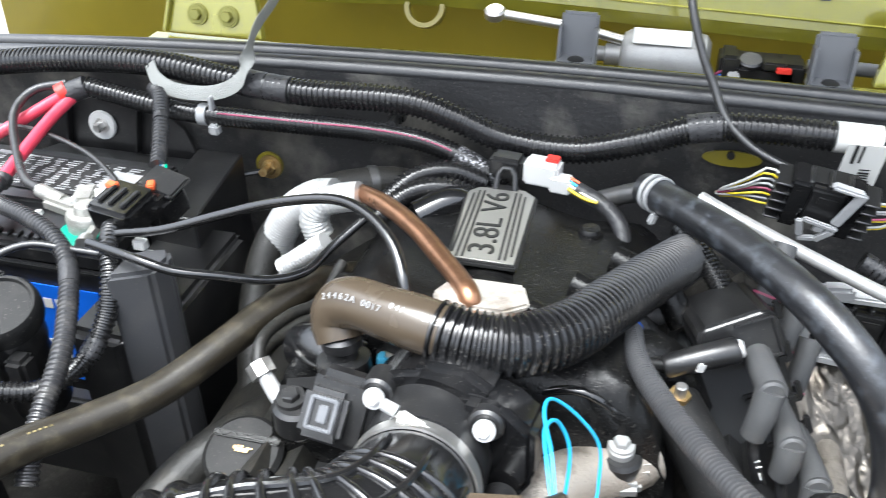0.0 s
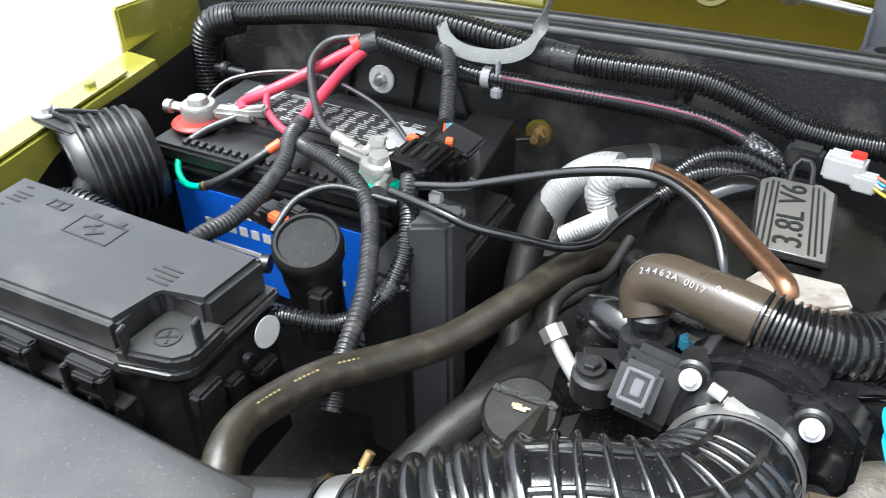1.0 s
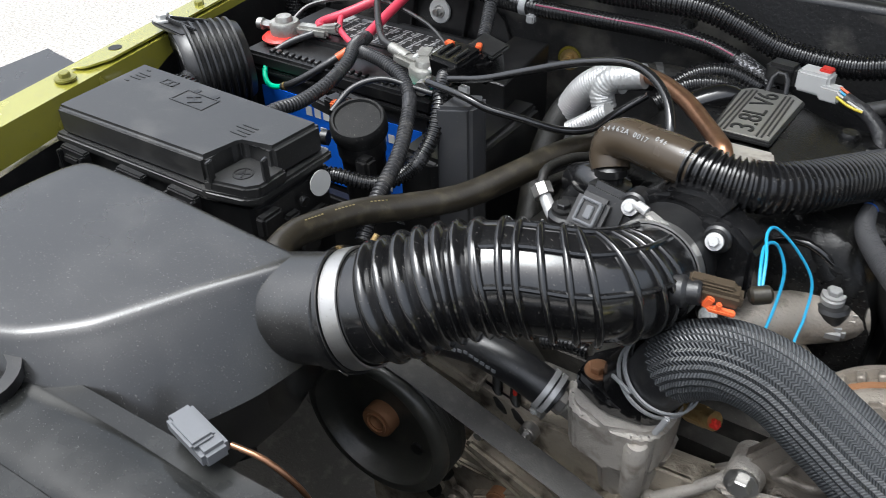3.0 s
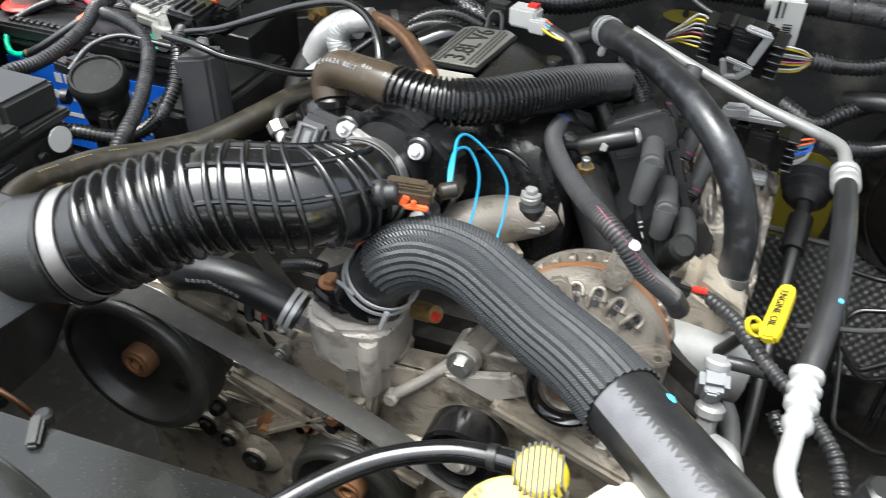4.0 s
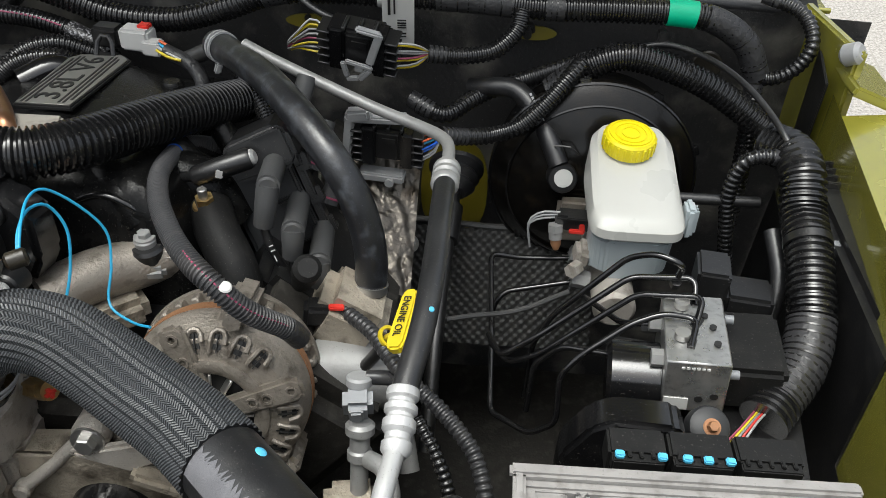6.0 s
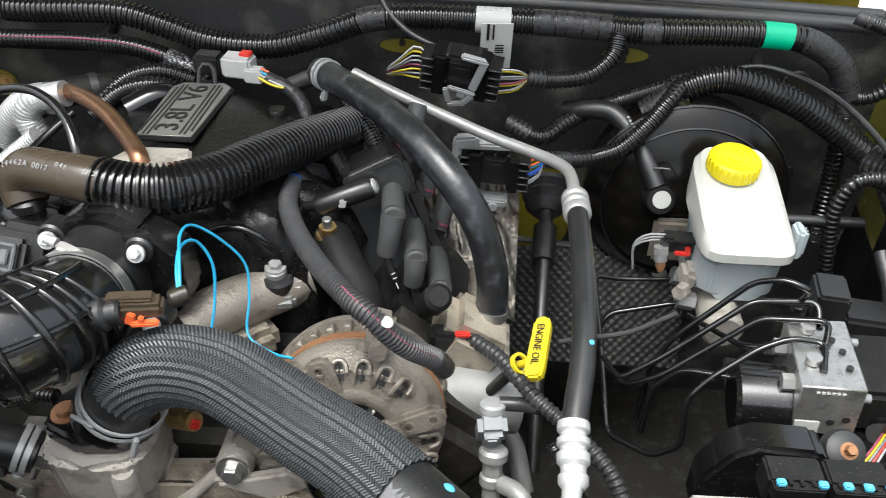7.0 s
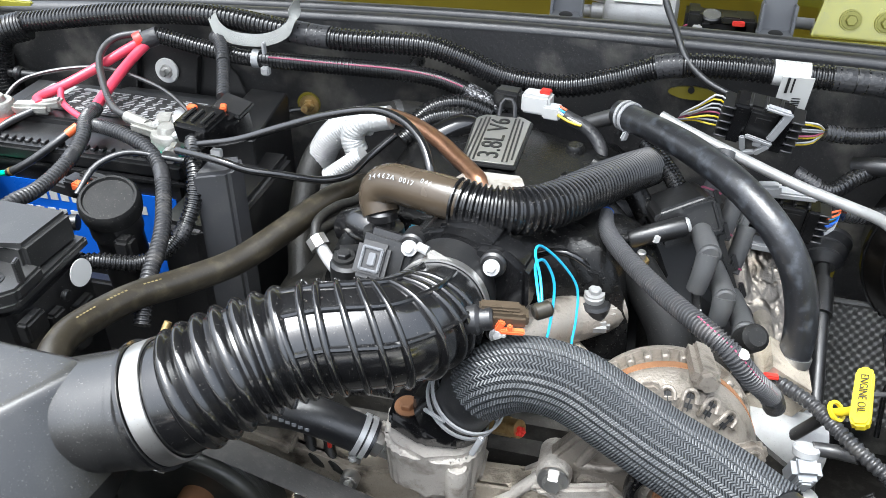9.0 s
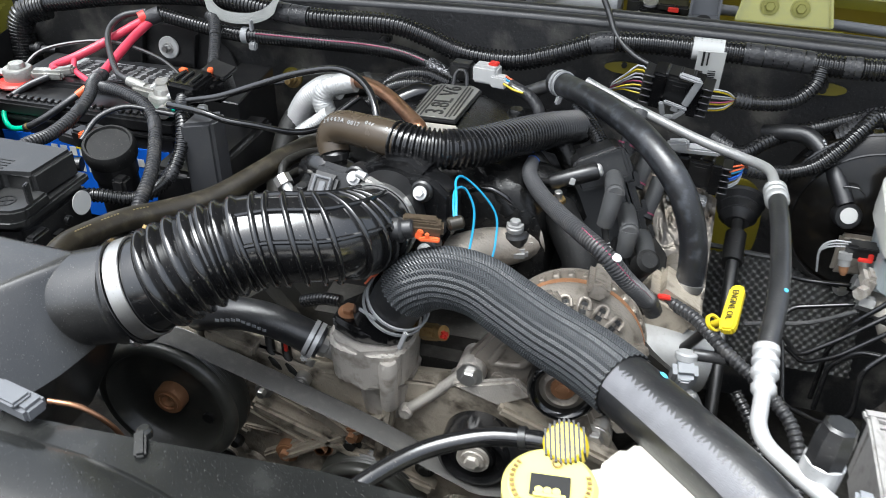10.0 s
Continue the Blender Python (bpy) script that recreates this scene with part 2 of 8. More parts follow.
def braided():
    """Woven sleeve: lengthwise bands of slanted threads, from the tube's own coordinates."""
    m = bpy.data.materials.new("braided_sleeve")
    m.use_nodes = True
    ns, ln = m.node_tree.nodes, m.node_tree.links.new
    b = ns["Principled BSDF"]
    uv = ns.new("ShaderNodeUVMap")
    sep = ns.new("ShaderNodeSeparateXYZ")
    ln(uv.outputs["UV"], sep.inputs[0])

    def op(kind, a, c):
        n = ns.new("ShaderNodeMath")
        n.operation = kind
        for i, v in enumerate((a, c)):
            if v is None:
                continue
            if isinstance(v, (int, float)):
                n.inputs[i].default_value = v
            else:
                ln(v, n.inputs[i])
        return n.outputs[0]

    u = op("MULTIPLY", sep.outputs["X"], 30.0)
    tri = op("ABSOLUTE", op("SUBTRACT", op("FRACT", u, None), 0.5), None)
    ph = op("ADD", op("MULTIPLY", sep.outputs["Y"], 2 * math.pi / 0.0026), op("MULTIPLY", tri, 9.0))
    wave = op("MULTIPLY_ADD", op("SINE", ph, None), 0.5)
    wave.node.inputs[2].default_value = 0.5
    mix = ns.new("ShaderNodeMix")
    mix.data_type = "RGBA"
    mix.inputs["A"].default_value = (0.006, 0.006, 0.007, 1)
    mix.inputs["B"].default_value = (0.075, 0.080, 0.085, 1)
    ln(wave, mix.inputs["Factor"])
    ln(mix.outputs["Result"], b.inputs["Base Color"])
    b.inputs["Roughness"].default_value = 0.34
    bp = ns.new("ShaderNodeBump")
    bp.inputs["Strength"].default_value, bp.inputs["Distance"].default_value = 0.8, 0.0008
    ln(wave, bp.inputs["Height"])
    ln(bp.outputs["Normal"], b.inputs["Normal"])
    return m


M["stone"] = speckled_ground()
M["sleeve"] = braided()
M["paint"].node_tree.nodes["Principled BSDF"].inputs["Coat IOR"].default_value = 1.8


# ---------- mesh tools ----------
def finish(bm, angle=38):
    bmesh.ops.recalc_face_normals(bm, faces=bm.faces)
    for f in bm.faces:
        f.smooth = True
    lim = radians(angle)
    for e in bm.edges:
        e.smooth = not (len(e.link_faces) == 2 and e.calc_face_angle(0) > lim)
    return bm


def mesh_of(name, bm, material):
    finish(bm)
    me = bpy.data.meshes.new(name)
    bm.to_mesh(me)
    bm.free()
    me.materials.append(M[material] if isinstance(material, str) else material)
    return me


def stands(ob):
    """Where an object stands in the world, by its chain of parents."""
    m = ob.matrix_basis.copy()
    return m if ob.parent is None else stands(ob.parent) @ ob.matrix_parent_inverse @ m


def part(name, bm, material, parent, label=""):
    ob = new(name, mesh_of(name, bm, material))
    ob.parent = parent
    if parent is not None:
        ob.matrix_parent_inverse = stands(parent).inverted()
    return tagged(ob, label)


def thing(name, label, category, at=(0, 0, 0), group="", kind=""):
    ob = new(name)
    ob.empty_display_size = 0.02
    ob.location = at
    bpy.context.view_layer.update()
    return tagged(ob, label, category, group, kind)


def solo(name, bm, material, label, category, group="", kind=""):
    return tagged(new(name, mesh_of(name, bm, material)), label, category, group, kind)


def join(*bms):
    out = bmesh.new()
    for b in bms:
        me = bpy.data.meshes.new("tmp")
        b.to_mesh(me)
        out.from_mesh(me)
        b.free()
        bpy.data.meshes.remove(me)
    return out


def moved(bm, m):
    bm.transform(m)
    return bm


def box(c, s, rot=(0, 0, 0), bevel=0.003, seg=2, taper=1.0):
    bm = bmesh.new()
    bmesh.ops.create_cube(bm, size=1)
    for v in bm.verts:
        k = taper if v.co.z > 0 else 1.0
        v.co = Vector((v.co.x * s[0] * k, v.co.y * s[1] * k, v.co.z * s[2]))
    if bevel:
        bmesh.ops.bevel(bm, geom=bm.edges[:], offset=min(bevel, min(s) * 0.45), segments=seg, affect="EDGES")
    bm.transform(pose(*c, *rot))
    return bm


def slab(outline, z0, z1, m=None, bevel=0.003, seg=2, top=1.0):
    """An outline in the xy plane raised from z0 to z1; top scales the upper outline about its middle."""
    bm = bmesh.new()
    n = len(outline)
    cx, cy = sum(p[0] for p in outline) / n, sum(p[1] for p in outline) / n
    lo = [bm.verts.new((x, y, z0)) for x, y in outline]
    hi = [bm.verts.new((cx + (x - cx) * top, cy + (y - cy) * top, z1)) for x, y in outline]
    bm.faces.new(lo[::-1])
    bm.faces.new(hi)
    for i in range(n):
        bm.faces.new((lo[i], lo[(i + 1) % n], hi[(i + 1) % n], hi[i]))
    if bevel:
        bmesh.ops.bevel(bm, geom=bm.edges[:], offset=bevel, segments=seg, affect="EDGES")
    if m is not None:
        bm.transform(m)
    return bm


def axis_pose(p, d, spin=0.0):
    """A pose at p whose z axis points along d."""
    q = Vector(d).normalized().to_track_quat("Z", "Y").to_matrix().to_4x4()
    return Matrix.Translation(p) @ q @ Matrix.Rotation(radians(spin), 4, "Z")


def lathe(profile, p, d, sides=32):
    """A profile of (radius, height) turned about the axis from p along d."""
    bm = bmesh.new()
    rings = []
    for r, h in profile:
        if r < 1e-6:
            rings.append([bm.verts.new((0, 0, h))])
        else:
            rings.append([bm.verts.new((r * math.cos(2 * math.pi * i / sides), r * math.sin(2 * math.pi * i / sides), h)) for i in range(sides)])
    for a, b in zip(rings, rings[1:]):
        for i in range(sides):
            j = (i + 1) % sides
            if len(a) == 1 and len(b) == 1:
                continue
            if len(a) == 1:
                bm.faces.new((a[0], b[i], b[j]))
            elif len(b) == 1:
                bm.faces.new((a[i], a[j], b[0]))
            else:
                bm.faces.new((a[i], a[j], b[j], b[i]))
    for ring in (rings[0], rings[-1]):
        if len(ring) > 1:
            bm.faces.new(ring)
    bm.transform(axis_pose(p, d))
    return bm


def cyl(p, d, r, h, sides=24, bevel=0.0):
    b = min(bevel, r * 0.4, h * 0.4)
    prof = [(0, 0), (r - b, 0), (r, b), (r, h - b), (r - b, h), (0, h)] if b else [(0, 0), (r, 0), (r, h), (0, h)]
    return lathe(prof, p, d, sides)


def ring(p, d, r0, r1, h, sides=32):
    return lathe_closed([(r0, 0), (r1, 0), (r1, h), (r0, h)], p, d, sides)


def lathe_closed(profile, p, d, sides=32):
    bm = bmesh.new()
    rings = [[bm.verts.new((r * math.cos(2 * math.pi * i / sides), r * math.sin(2 * math.pi * i / sides), h)) for i in range(sides)] for r, h in profile]
    for k in range(len(rings)):
        a, b = rings[k], rings[(k + 1) % len(rings)]
        for i in range(sides):
            j = (i + 1) % sides
            bm.faces.new((a[i], a[j], b[j], b[i]))
    bm.transform(axis_pose(p, d))
    return bm


def spline(points, step):
    """A smooth line through the points, at even steps along it."""
    p = [Vector(q) for q in points]
    if len(p) == 2:
        dense = [p[0].lerp(p[1], i / 20) for i in range(21)]
    else:
        ext = [2 * p[0] - p[1]] + p + [2 * p[-1] - p[-2]]
        dense = []
        for a, b, c, d in zip(ext, ext[1:], ext[2:], ext[3:]):
            for i in range(48):
                t = i / 48
                dense.append(0.5 * (2 * b + (c - a) * t + (2 * a - 5 * b + 4 * c - d) * t * t + (3 * b - a - 3 * c + d) * t ** 3))
        dense.append(p[-1])
    cum = [0.0]
    for a, b in zip(dense, dense[1:]):
        cum.append(cum[-1] + (b - a).length)
    total = cum[-1]
    n = max(2, int(total / step))
    out, k = [], 0
    for i in range(n + 1):
        s = total * i / n
        while k < len(cum) - 2 and cum[k + 1] < s:
            k += 1
        f = (s - cum[k]) / max(1e-9, cum[k + 1] - cum[k])
        out.append(dense[k].lerp(dense[k + 1], min(1, f)))
    return out, total


def sweep(points, r, sides=14, step=0.008, squash=None, lobes=0, lobe_amp=0.0, start=0.0, end=1.0):
    """A tube along a smooth line. r: a number, or a function of metres along it and of the whole length. squash: (width, height, up) of a flat band."""
    line, total = spline(points, step)
    n = len(line)
    lo, hi = int(start * (n - 1)), int(round(end * (n - 1)))
    tang = [(line[min(n - 1, i + 1)] - line[max(0, i - 1)]).normalized() for i in range(n)]
    side = tang[0].cross(Vector((0.13, 0.21, 0.97))).normalized()
    bm = bmesh.new()
    uvl = bm.loops.layers.uv.new("UVMap")
    rings, place = [], []
    for i in range(n):
        side = (side - tang[i] * side.dot(tang[i])).normalized()
        up = tang[i].cross(side)
        if i < lo or i > hi:
            continue
        s = total * i / (n - 1)
        rad = r(s, total) if callable(r) else r
        verts = []
        for k in range(sides):
            a = 2 * math.pi * k / sides
            f = 1 + lobe_amp * math.cos(lobes * a) if lobes else 1
            if squash:
                w = Vector(squash[2])
                u = tang[i].cross(w).normalized()
                v = u.cross(tang[i])
                co = line[i] + u * (math.cos(a) * squash[0]) + v * (math.sin(a) * squash[1])
            else:
                co = line[i] + (side * math.cos(a) + up * math.sin(a)) * rad * f
            verts.append(bm.verts.new(co))
        rings.append(verts)
        place.append(s)
    for q, (a, b) in enumerate(zip(rings, rings[1:])):
        for k in range(sides):
            j = (k + 1) % sides
            f = bm.faces.new((a[k], a[j], b[j], b[k]))
            for loop, (cu, cv) in zip(f.loops, ((k, q), (k + 1, q), (k + 1, q + 1), (k, q + 1))):
                loop[uvl].uv = (cu / sides, place[cv])
    bm.faces.new(rings[0][::-1])
    bm.faces.new(rings[-1])
    return bm


def ribbed(r, pitch, amp):
    """Radius of corrugated conduit: flat-topped ribs with narrow grooves."""
    def f(s, total):
        w = math.cos(2 * math.pi * s / pitch)
        return r * (1 + amp * max(-1.0, min(1.0, 1.8 * w)))
    return f


def bent(points, r):
    """Straight runs with tight bends of about the radius r, as points for sweep()."""
    p = [Vector(q) for q in points]
    out = [p[0]]
    for a, b, c in zip(p, p[1:], p[2:]):
        u, v = (a - b), (c - b)
        k = min(r, u.length * 0.48, v.length * 0.48)
        s, e = b + u.normalized() * k, b + v.normalized() * k
        out += [(out[-1] + s) / 2, s] + [s * (1 - t) ** 2 + b * 2 * t * (1 - t) + e * t * t for t in (0.25, 0.5, 0.75)] + [e]
    return out + [(out[-1] + p[-1]) / 2, p[-1]]


def conduit(points, r, pitch=0.0060, amp=0.09, sides=14, **kw):
    """Corrugated tube with a whole number of ribs, eight rings to each."""
    total = spline(points, 0.01)[1]
    ribs = max(3, round(total / pitch))
    return sweep(points, ribbed(r, total / ribs, amp), sides, total / (8 * ribs + 0.5), **kw)


def along(points, f):
    line, total = spline(points, 0.004)
    i = int(f * (len(line) - 1))
    return line[i], (line[min(len(line) - 1, i + 1)] - line[max(0, i - 1)]).normalized()


def band(points, f, r, h, sides=20):
    """A short sleeve round a tube at the part f of its length."""
    p, d = along(points, f)
    return lathe_closed([(r * 0.9, -h / 2), (r, -h / 2), (r, h / 2), (r * 0.9, h / 2)], p, d, sides)


def hex_bolt(p, d, r=0.006, h=0.005, washer=True, spin=0.0):
    bm = lathe([(0, h), (r * 0.85, h), (r, h * 0.85), (r, 0), (0, 0)], (0, 0, 0), (0, 0, 1), 6)
    if washer:
        bm = join(bm, lathe([(0, 0.001), (r * 1.55, 0.001), (r * 1.6, 0), (r * 1.6, -0.0015), (0, -0.0015)], (0, 0, 0), (0, 0, 1), 20))
    bm.transform(axis_pose(p, d, spin))
    return bm


def letters(text, size, m, parent, material, name="lettering", label="", depth=0.0006):
    cu = bpy.data.curves.new(name, "FONT")
    cu.body, cu.size, cu.extrude, cu.align_x, cu.align_y = text, size, depth, "CENTER", "CENTER"
    tmp = new("tmp", cu)
    bpy.context.view_layer.update()
    me = bpy.data.meshes.new_from_object(tmp.evaluated_get(bpy.context.evaluated_depsgraph_get()))
    bpy.data.objects.remove(tmp)
    me.transform(m)
    bm = bmesh.new()
    bm.from_mesh(me)
    bpy.data.meshes.remove(me)
    return part(name, bm, material, parent, label)


def print_along(points, f0, text, size, r, up, parent, material, label=""):
    """Characters printed on a tube, each lying flat on its skin; f0: where along the tube the first stands."""
    line, total = spline(points, 0.004)
    bms, f = [], f0
    for ch in text:
        if ch != " ":
            p, d = along(points, f)
            n = (Vector(up) - d * Vector(up).dot(d)).normalized()
            cu = bpy.data.curves.new("tmp", "FONT")
            cu.body, cu.size, cu.extrude, cu.align_x, cu.align_y = ch, size, 0.0002, "CENTER", "CENTER"
            tmp = new("tmp", cu)
            bpy.context.view_layer.update()
            me = bpy.data.meshes.new_from_object(tmp.evaluated_get(bpy.context.evaluated_depsgraph_get()))
            bpy.data.objects.remove(tmp)
            me.transform(plane_pose(p + n * r, d, n.cross(d)))
            bm = bmesh.new()
            bm.from_mesh(me)
            bpy.data.meshes.remove(me)
            bms.append(bm)
        f += size * 0.60 / total
    return part("print", join(*bms), material, parent, label)


def bars(specs, m, h=0.0006):
    """Small flat bars (x, y, width, height) on the plane of m."""
    return moved(join(*[box((x, y, h / 2), (w, t, h), bevel=0) for x, y, w, t in specs]), m)


def plane_pose(p, x_dir, y_dir):
    x, y = Vector(x_dir).normalized(), Vector(y_dir).normalized()
    z = x.cross(y).normalized()
    y = z.cross(x)
    m = Matrix((x, y, z)).transposed().to_4x4()
    m.translation = p
    return m


# ---------- setting ----------
def seal_z(x):
    d = x + 0.02
    return 1.080 - (0.038 if d < 0 else 0.03) * (d / 0.9) ** 2


def strip(fn_lo, fn_hi, x0, x1, n, thick):
    """A sheet between two lines that run across the car, thickened."""
    bm = bmesh.new()
    rows = []
    for i in range(n + 1):
        x = x0 + (x1 - x0) * i / n
        rows.append((bm.verts.new(fn_lo(x)), bm.verts.new(fn_hi(x))))
    for a, b in zip(rows, rows[1:]):
        bm.faces.new((a[0], b[0], b[1], a[1]))
    bmesh.ops.solidify(bm, geom=bm.faces[:], thickness=thick)
    return bm


def grid_sheet(nx, ny, fn):
    bm = bmesh.new()
    g = [[bm.verts.new(fn(i / nx, j / ny)) for i in range(nx + 1)] for j in range(ny + 1)]
    for j in range(ny):
        for i in range(nx):
            bm.faces.new((g[j][i], g[j][i + 1], g[j + 1][i + 1], g[j + 1][i]))
    return bm


solo("ground", grid_sheet(2, 2, lambda u, v: Vector((400 * u - 200, 400 * v - 200, 0))), "stone", "pale speckled concrete ground beside the car", "ground", kind="structure")


def firewall_shape(u, v):
    x, z = -1.0 + 1.73 * u, 0.35 + (seal_z(-1.0 + 1.73 * u) - 0.35) * v
    y = 0.845 + 0.006 * noise.noise(Vector((x * 9, z * 9, 1))) + 0.012 * noise.noise(Vector((x * 3, z * 3, 4)))
    return Vector((x, y, z))


fw = grid_sheet(90, 40, firewall_shape)
bmesh.ops.solidify(fw, geom=fw.faces[:], thickness=-0.012)
firewall = solo("wall_firewall", fw, "firewall", "dark grey fibrous insulated firewall behind the engine", "firewall", kind="structure")

for n, (dy, dz, r) in enumerate(((0.870, -0.004, 0.0120), (0.889, 0.004, 0.0095))):
    pts = [(-0.95 + 0.08 * i, dy, seal_z(-0.95 + 0.08 * i) + dz) for i in range(21)]
    solo("cowl_seal", sweep(pts, r, 16, 0.02), "rubber", "black rubber weather strip along the cowl edge", "seal", kind="structure")
lip = strip(lambda x: (x, 0.858, seal_z(x) - 0.012), lambda x: (x, 0.905, seal_z(x) + 0.006), -0.96, 0.68, 30, 0.004)
solo("trim_seal_flange", lip, "plastic", "black flange under the cowl weather strip", "trim", kind="structure")

cowl = thing("cowl", "glossy metallic green cowl panel behind the weather strip", "cowl", (-0.14, 0.93, 1.07), kind="structure")


def cowl_z(x):
    return seal_z(x) - 0.013


part("panel", strip(lambda x: (x, 0.893, cowl_z(x)), lambda x: (x, 0.956, cowl_z(x) + 0.002), -0.97, 0.70, 30, 0.003), "paint", cowl)
part("rolled_edge", sweep([(-0.96 + 0.083 * i, 0.8965, cowl_z(-0.96 + 0.083 * i) + 0.003) for i in range(21)], 0.0032, 10, 0.02), "paint", cowl)
# the hollow's yellow light is put into a deeper, yellower copy of the paint
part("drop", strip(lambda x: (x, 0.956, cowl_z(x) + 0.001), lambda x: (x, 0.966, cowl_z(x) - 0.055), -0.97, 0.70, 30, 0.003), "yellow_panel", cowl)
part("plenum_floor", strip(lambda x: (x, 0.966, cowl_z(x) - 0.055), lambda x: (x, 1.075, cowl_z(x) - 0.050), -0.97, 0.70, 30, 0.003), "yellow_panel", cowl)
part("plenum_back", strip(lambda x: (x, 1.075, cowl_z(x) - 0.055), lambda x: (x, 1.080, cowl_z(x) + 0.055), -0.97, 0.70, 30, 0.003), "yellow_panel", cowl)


def lip_z(x):
    return 1.095 - 0.028 * max(0.0, x + 0.15) - 0.05 * max(0.0, -0.30 - x)


part("rear_lip", strip(lambda x: (x, 1.036, lip_z(x)), lambda x: (x, 1.030, lip_z(x) + 0.017), -0.46, 0.70, 30, 0.003), "paint", cowl, "bright folded lower edge of the rear panel")
part("rear_panel", strip(lambda x: (x, 1.031, lip_z(x) + 0.017), lambda x: (x, 1.062, lip_z(x) + 0.105), -0.46, 0.70, 30, 0.003), "paint", cowl)
part("rear_seam", sweep([(-0.44 + 0.095 * i, 1.033, lip_z(-0.44 + 0.095 * i) + 0.028) for i in range(13)], 0.0018, 6, 0.03), "paint", cowl)
for x in (0.115, 0.168, 0.36):
    part("slot", box((x, 1.0415, lip_z(x) + 0.055), (0.015, 0.004, 0.012), (-18, 0, 0), 0.003), "ink", cowl, "dark slot in the rear panel")
part("drain_lip", lathe_closed([(0.020, 0), (0.026, 0), (0.026, 0.014), (0.020, 0.014)], (-0.30, 1.045, 1.088), (0, -0.9, 0.45), 28), "yellow_panel", cowl, "rounded drain opening")

# raised hood, propped open over the engine bay
hood = thing("hood", "raised metallic green hood propped open on its rear hinges", "hood", (-0.14, 1.0, 1.2))
HOOD = pose(-0.14, 1.02, 1.20, 30, 0, 0)
part("skin", moved(box((0, 0.02, 0.60), (1.42, 0.02, 1.16), bevel=0.006), HOOD), "paint", hood)
part("liner", moved(box((0, -0.025, 0.60), (1.22, 0.012, 0.96), bevel=0.004), HOOD), "plastic", hood, "black felt hood liner")
for k in (-0.5, 0.0, 0.5):
    part("rib", moved(box((k, -0.002, 0.60), (0.07, 0.03, 1.08), bevel=0.008), HOOD), "paint", hood)

# left wing: top rail, inner skirt and liner
def rail_x(y):
    return -0.857 - 0.172 * (y - 0.341)


wing = thing("left_fender", "metallic green fender rail with bolts along the hood opening", "fender", (-0.87, 0.45, 1.0), kind="structure")
part("rail", grid_sheet(2, 12, lambda u, v: Vector((rail_x(-0.3 + 1.0 * v) - 0.032 + 0.046 * u, -0.3 + 1.0 * v, 1.018 - 0.003 * u))), "paint", wing)
part("raised_strip", slab([(rail_x(y) + o, y) for y, o in ((0.360, -0.018), (0.374, -0.002), (0.392, 0.004), (0.405, 0.010), (0.50, 0.010), (0.585, 0.010), (0.648, 0.011), (0.652, 0.002), (0.648, -0.026), (0.50, -0.026), (0.40, -0.026))], 1.0185, 1.0215, None, 0.001, 1), "paint", wing, "raised pressed pad")
part("inner_skirt", grid_sheet(1, 12, lambda u, v: Vector((rail_x(-0.3 + 1.0 * v) + 0.014 + 0.006 * u, -0.3 + 1.0 * v, 1.015 - (0.052 - 0.020 * v) * u))), "paint", wing)
part("outer_skin", grid_sheet(4, 12, lambda u, v: Vector((rail_x(-0.3 + 1.2 * v) - 0.032 - 0.36 * u, -0.3 + 1.2 * v, 1.018 - 0.5 * u))), "paint", wing)
part("liner", grid_sheet(6, 16, lambda u, v: Vector((rail_x(-0.3 + 1.15 * v) + 0.022 + 0.012 * u + 0.006 * noise.noise(Vector((u * 4, v * 9, 0))), -0.3 + 1.15 * v, 0.968 + 0.040 * min(1.0, max(0.0, v - 0.62) / 0.12) - 0.65 * u))), "plastic", wing, "black plastic inner liner")
for y in (0.341, 0.596):
    part("bolt", join(hex_bolt((rail_x(y) - 0.006, y, 1.020), (0, 0, 1), 0.0068, 0.007), cyl((rail_x(y) - 0.006, y, 1.018), (0, 0, 1), 0.013, 0.0025)), "olive_bolt", wing, "yellow zinc flange bolt")
part("hole", lathe([(0, 0.0006), (0.0085, 0.0006), (0.0085, 0), (0, 0)], (rail_x(0.43) - 0.010, 0.43, 1.0216), (0, 0, 1), 26), "ink", wing, "punched oval hole")
part("cowl_side", join(box((-0.965, 0.80, 0.985), (0.012, 0.17, 0.16), (0, 0, -8), 0.003), box((-0.925, 0.865, 0.98), (0.09, 0.008, 0.15), bevel=0.002)), "paint", wing)
part("flare", slab([(-1.30, -0.35), (-0.99, -0.30), (-1.0, 0.40), (-1.10, 0.56), (-1.32, 0.60)], 0.80, 0.88, bevel=0.02, seg=3), "lid", wing, "dark grey moulded fender flare")

wing_r = thing("right_fender", "metallic green right inner fender and rail", "fender", (0.68, 0.6, 1.0), kind="structure")


def rail_r(y):
    return 0.655 + 0.12 * (y - 0.6)


part("rail", grid_sheet(2, 12, lambda u, v: Vector((rail_r(-0.3 + 1.0 * v) + 0.062 * u, -0.3 + 1.0 * v, 1.012 + 0.006 * u))), "paint", wing_r)
part("inner_skirt", grid_sheet(1, 12, lambda u, v: Vector((rail_r(-0.3 + 1.14 * v) - 0.002 * u, -0.3 + 1.14 * v, 1.012 - 0.19 * u))), "paint", wing_r)
part("liner", grid_sheet(6, 12, lambda u, v: Vector((rail_r(-0.3 + 1.14 * v) - 0.006 - 0.03 * u, -0.3 + 1.14 * v, 0.83 - 0.5 * u))), "plastic", wing_r, "black plastic inner liner")
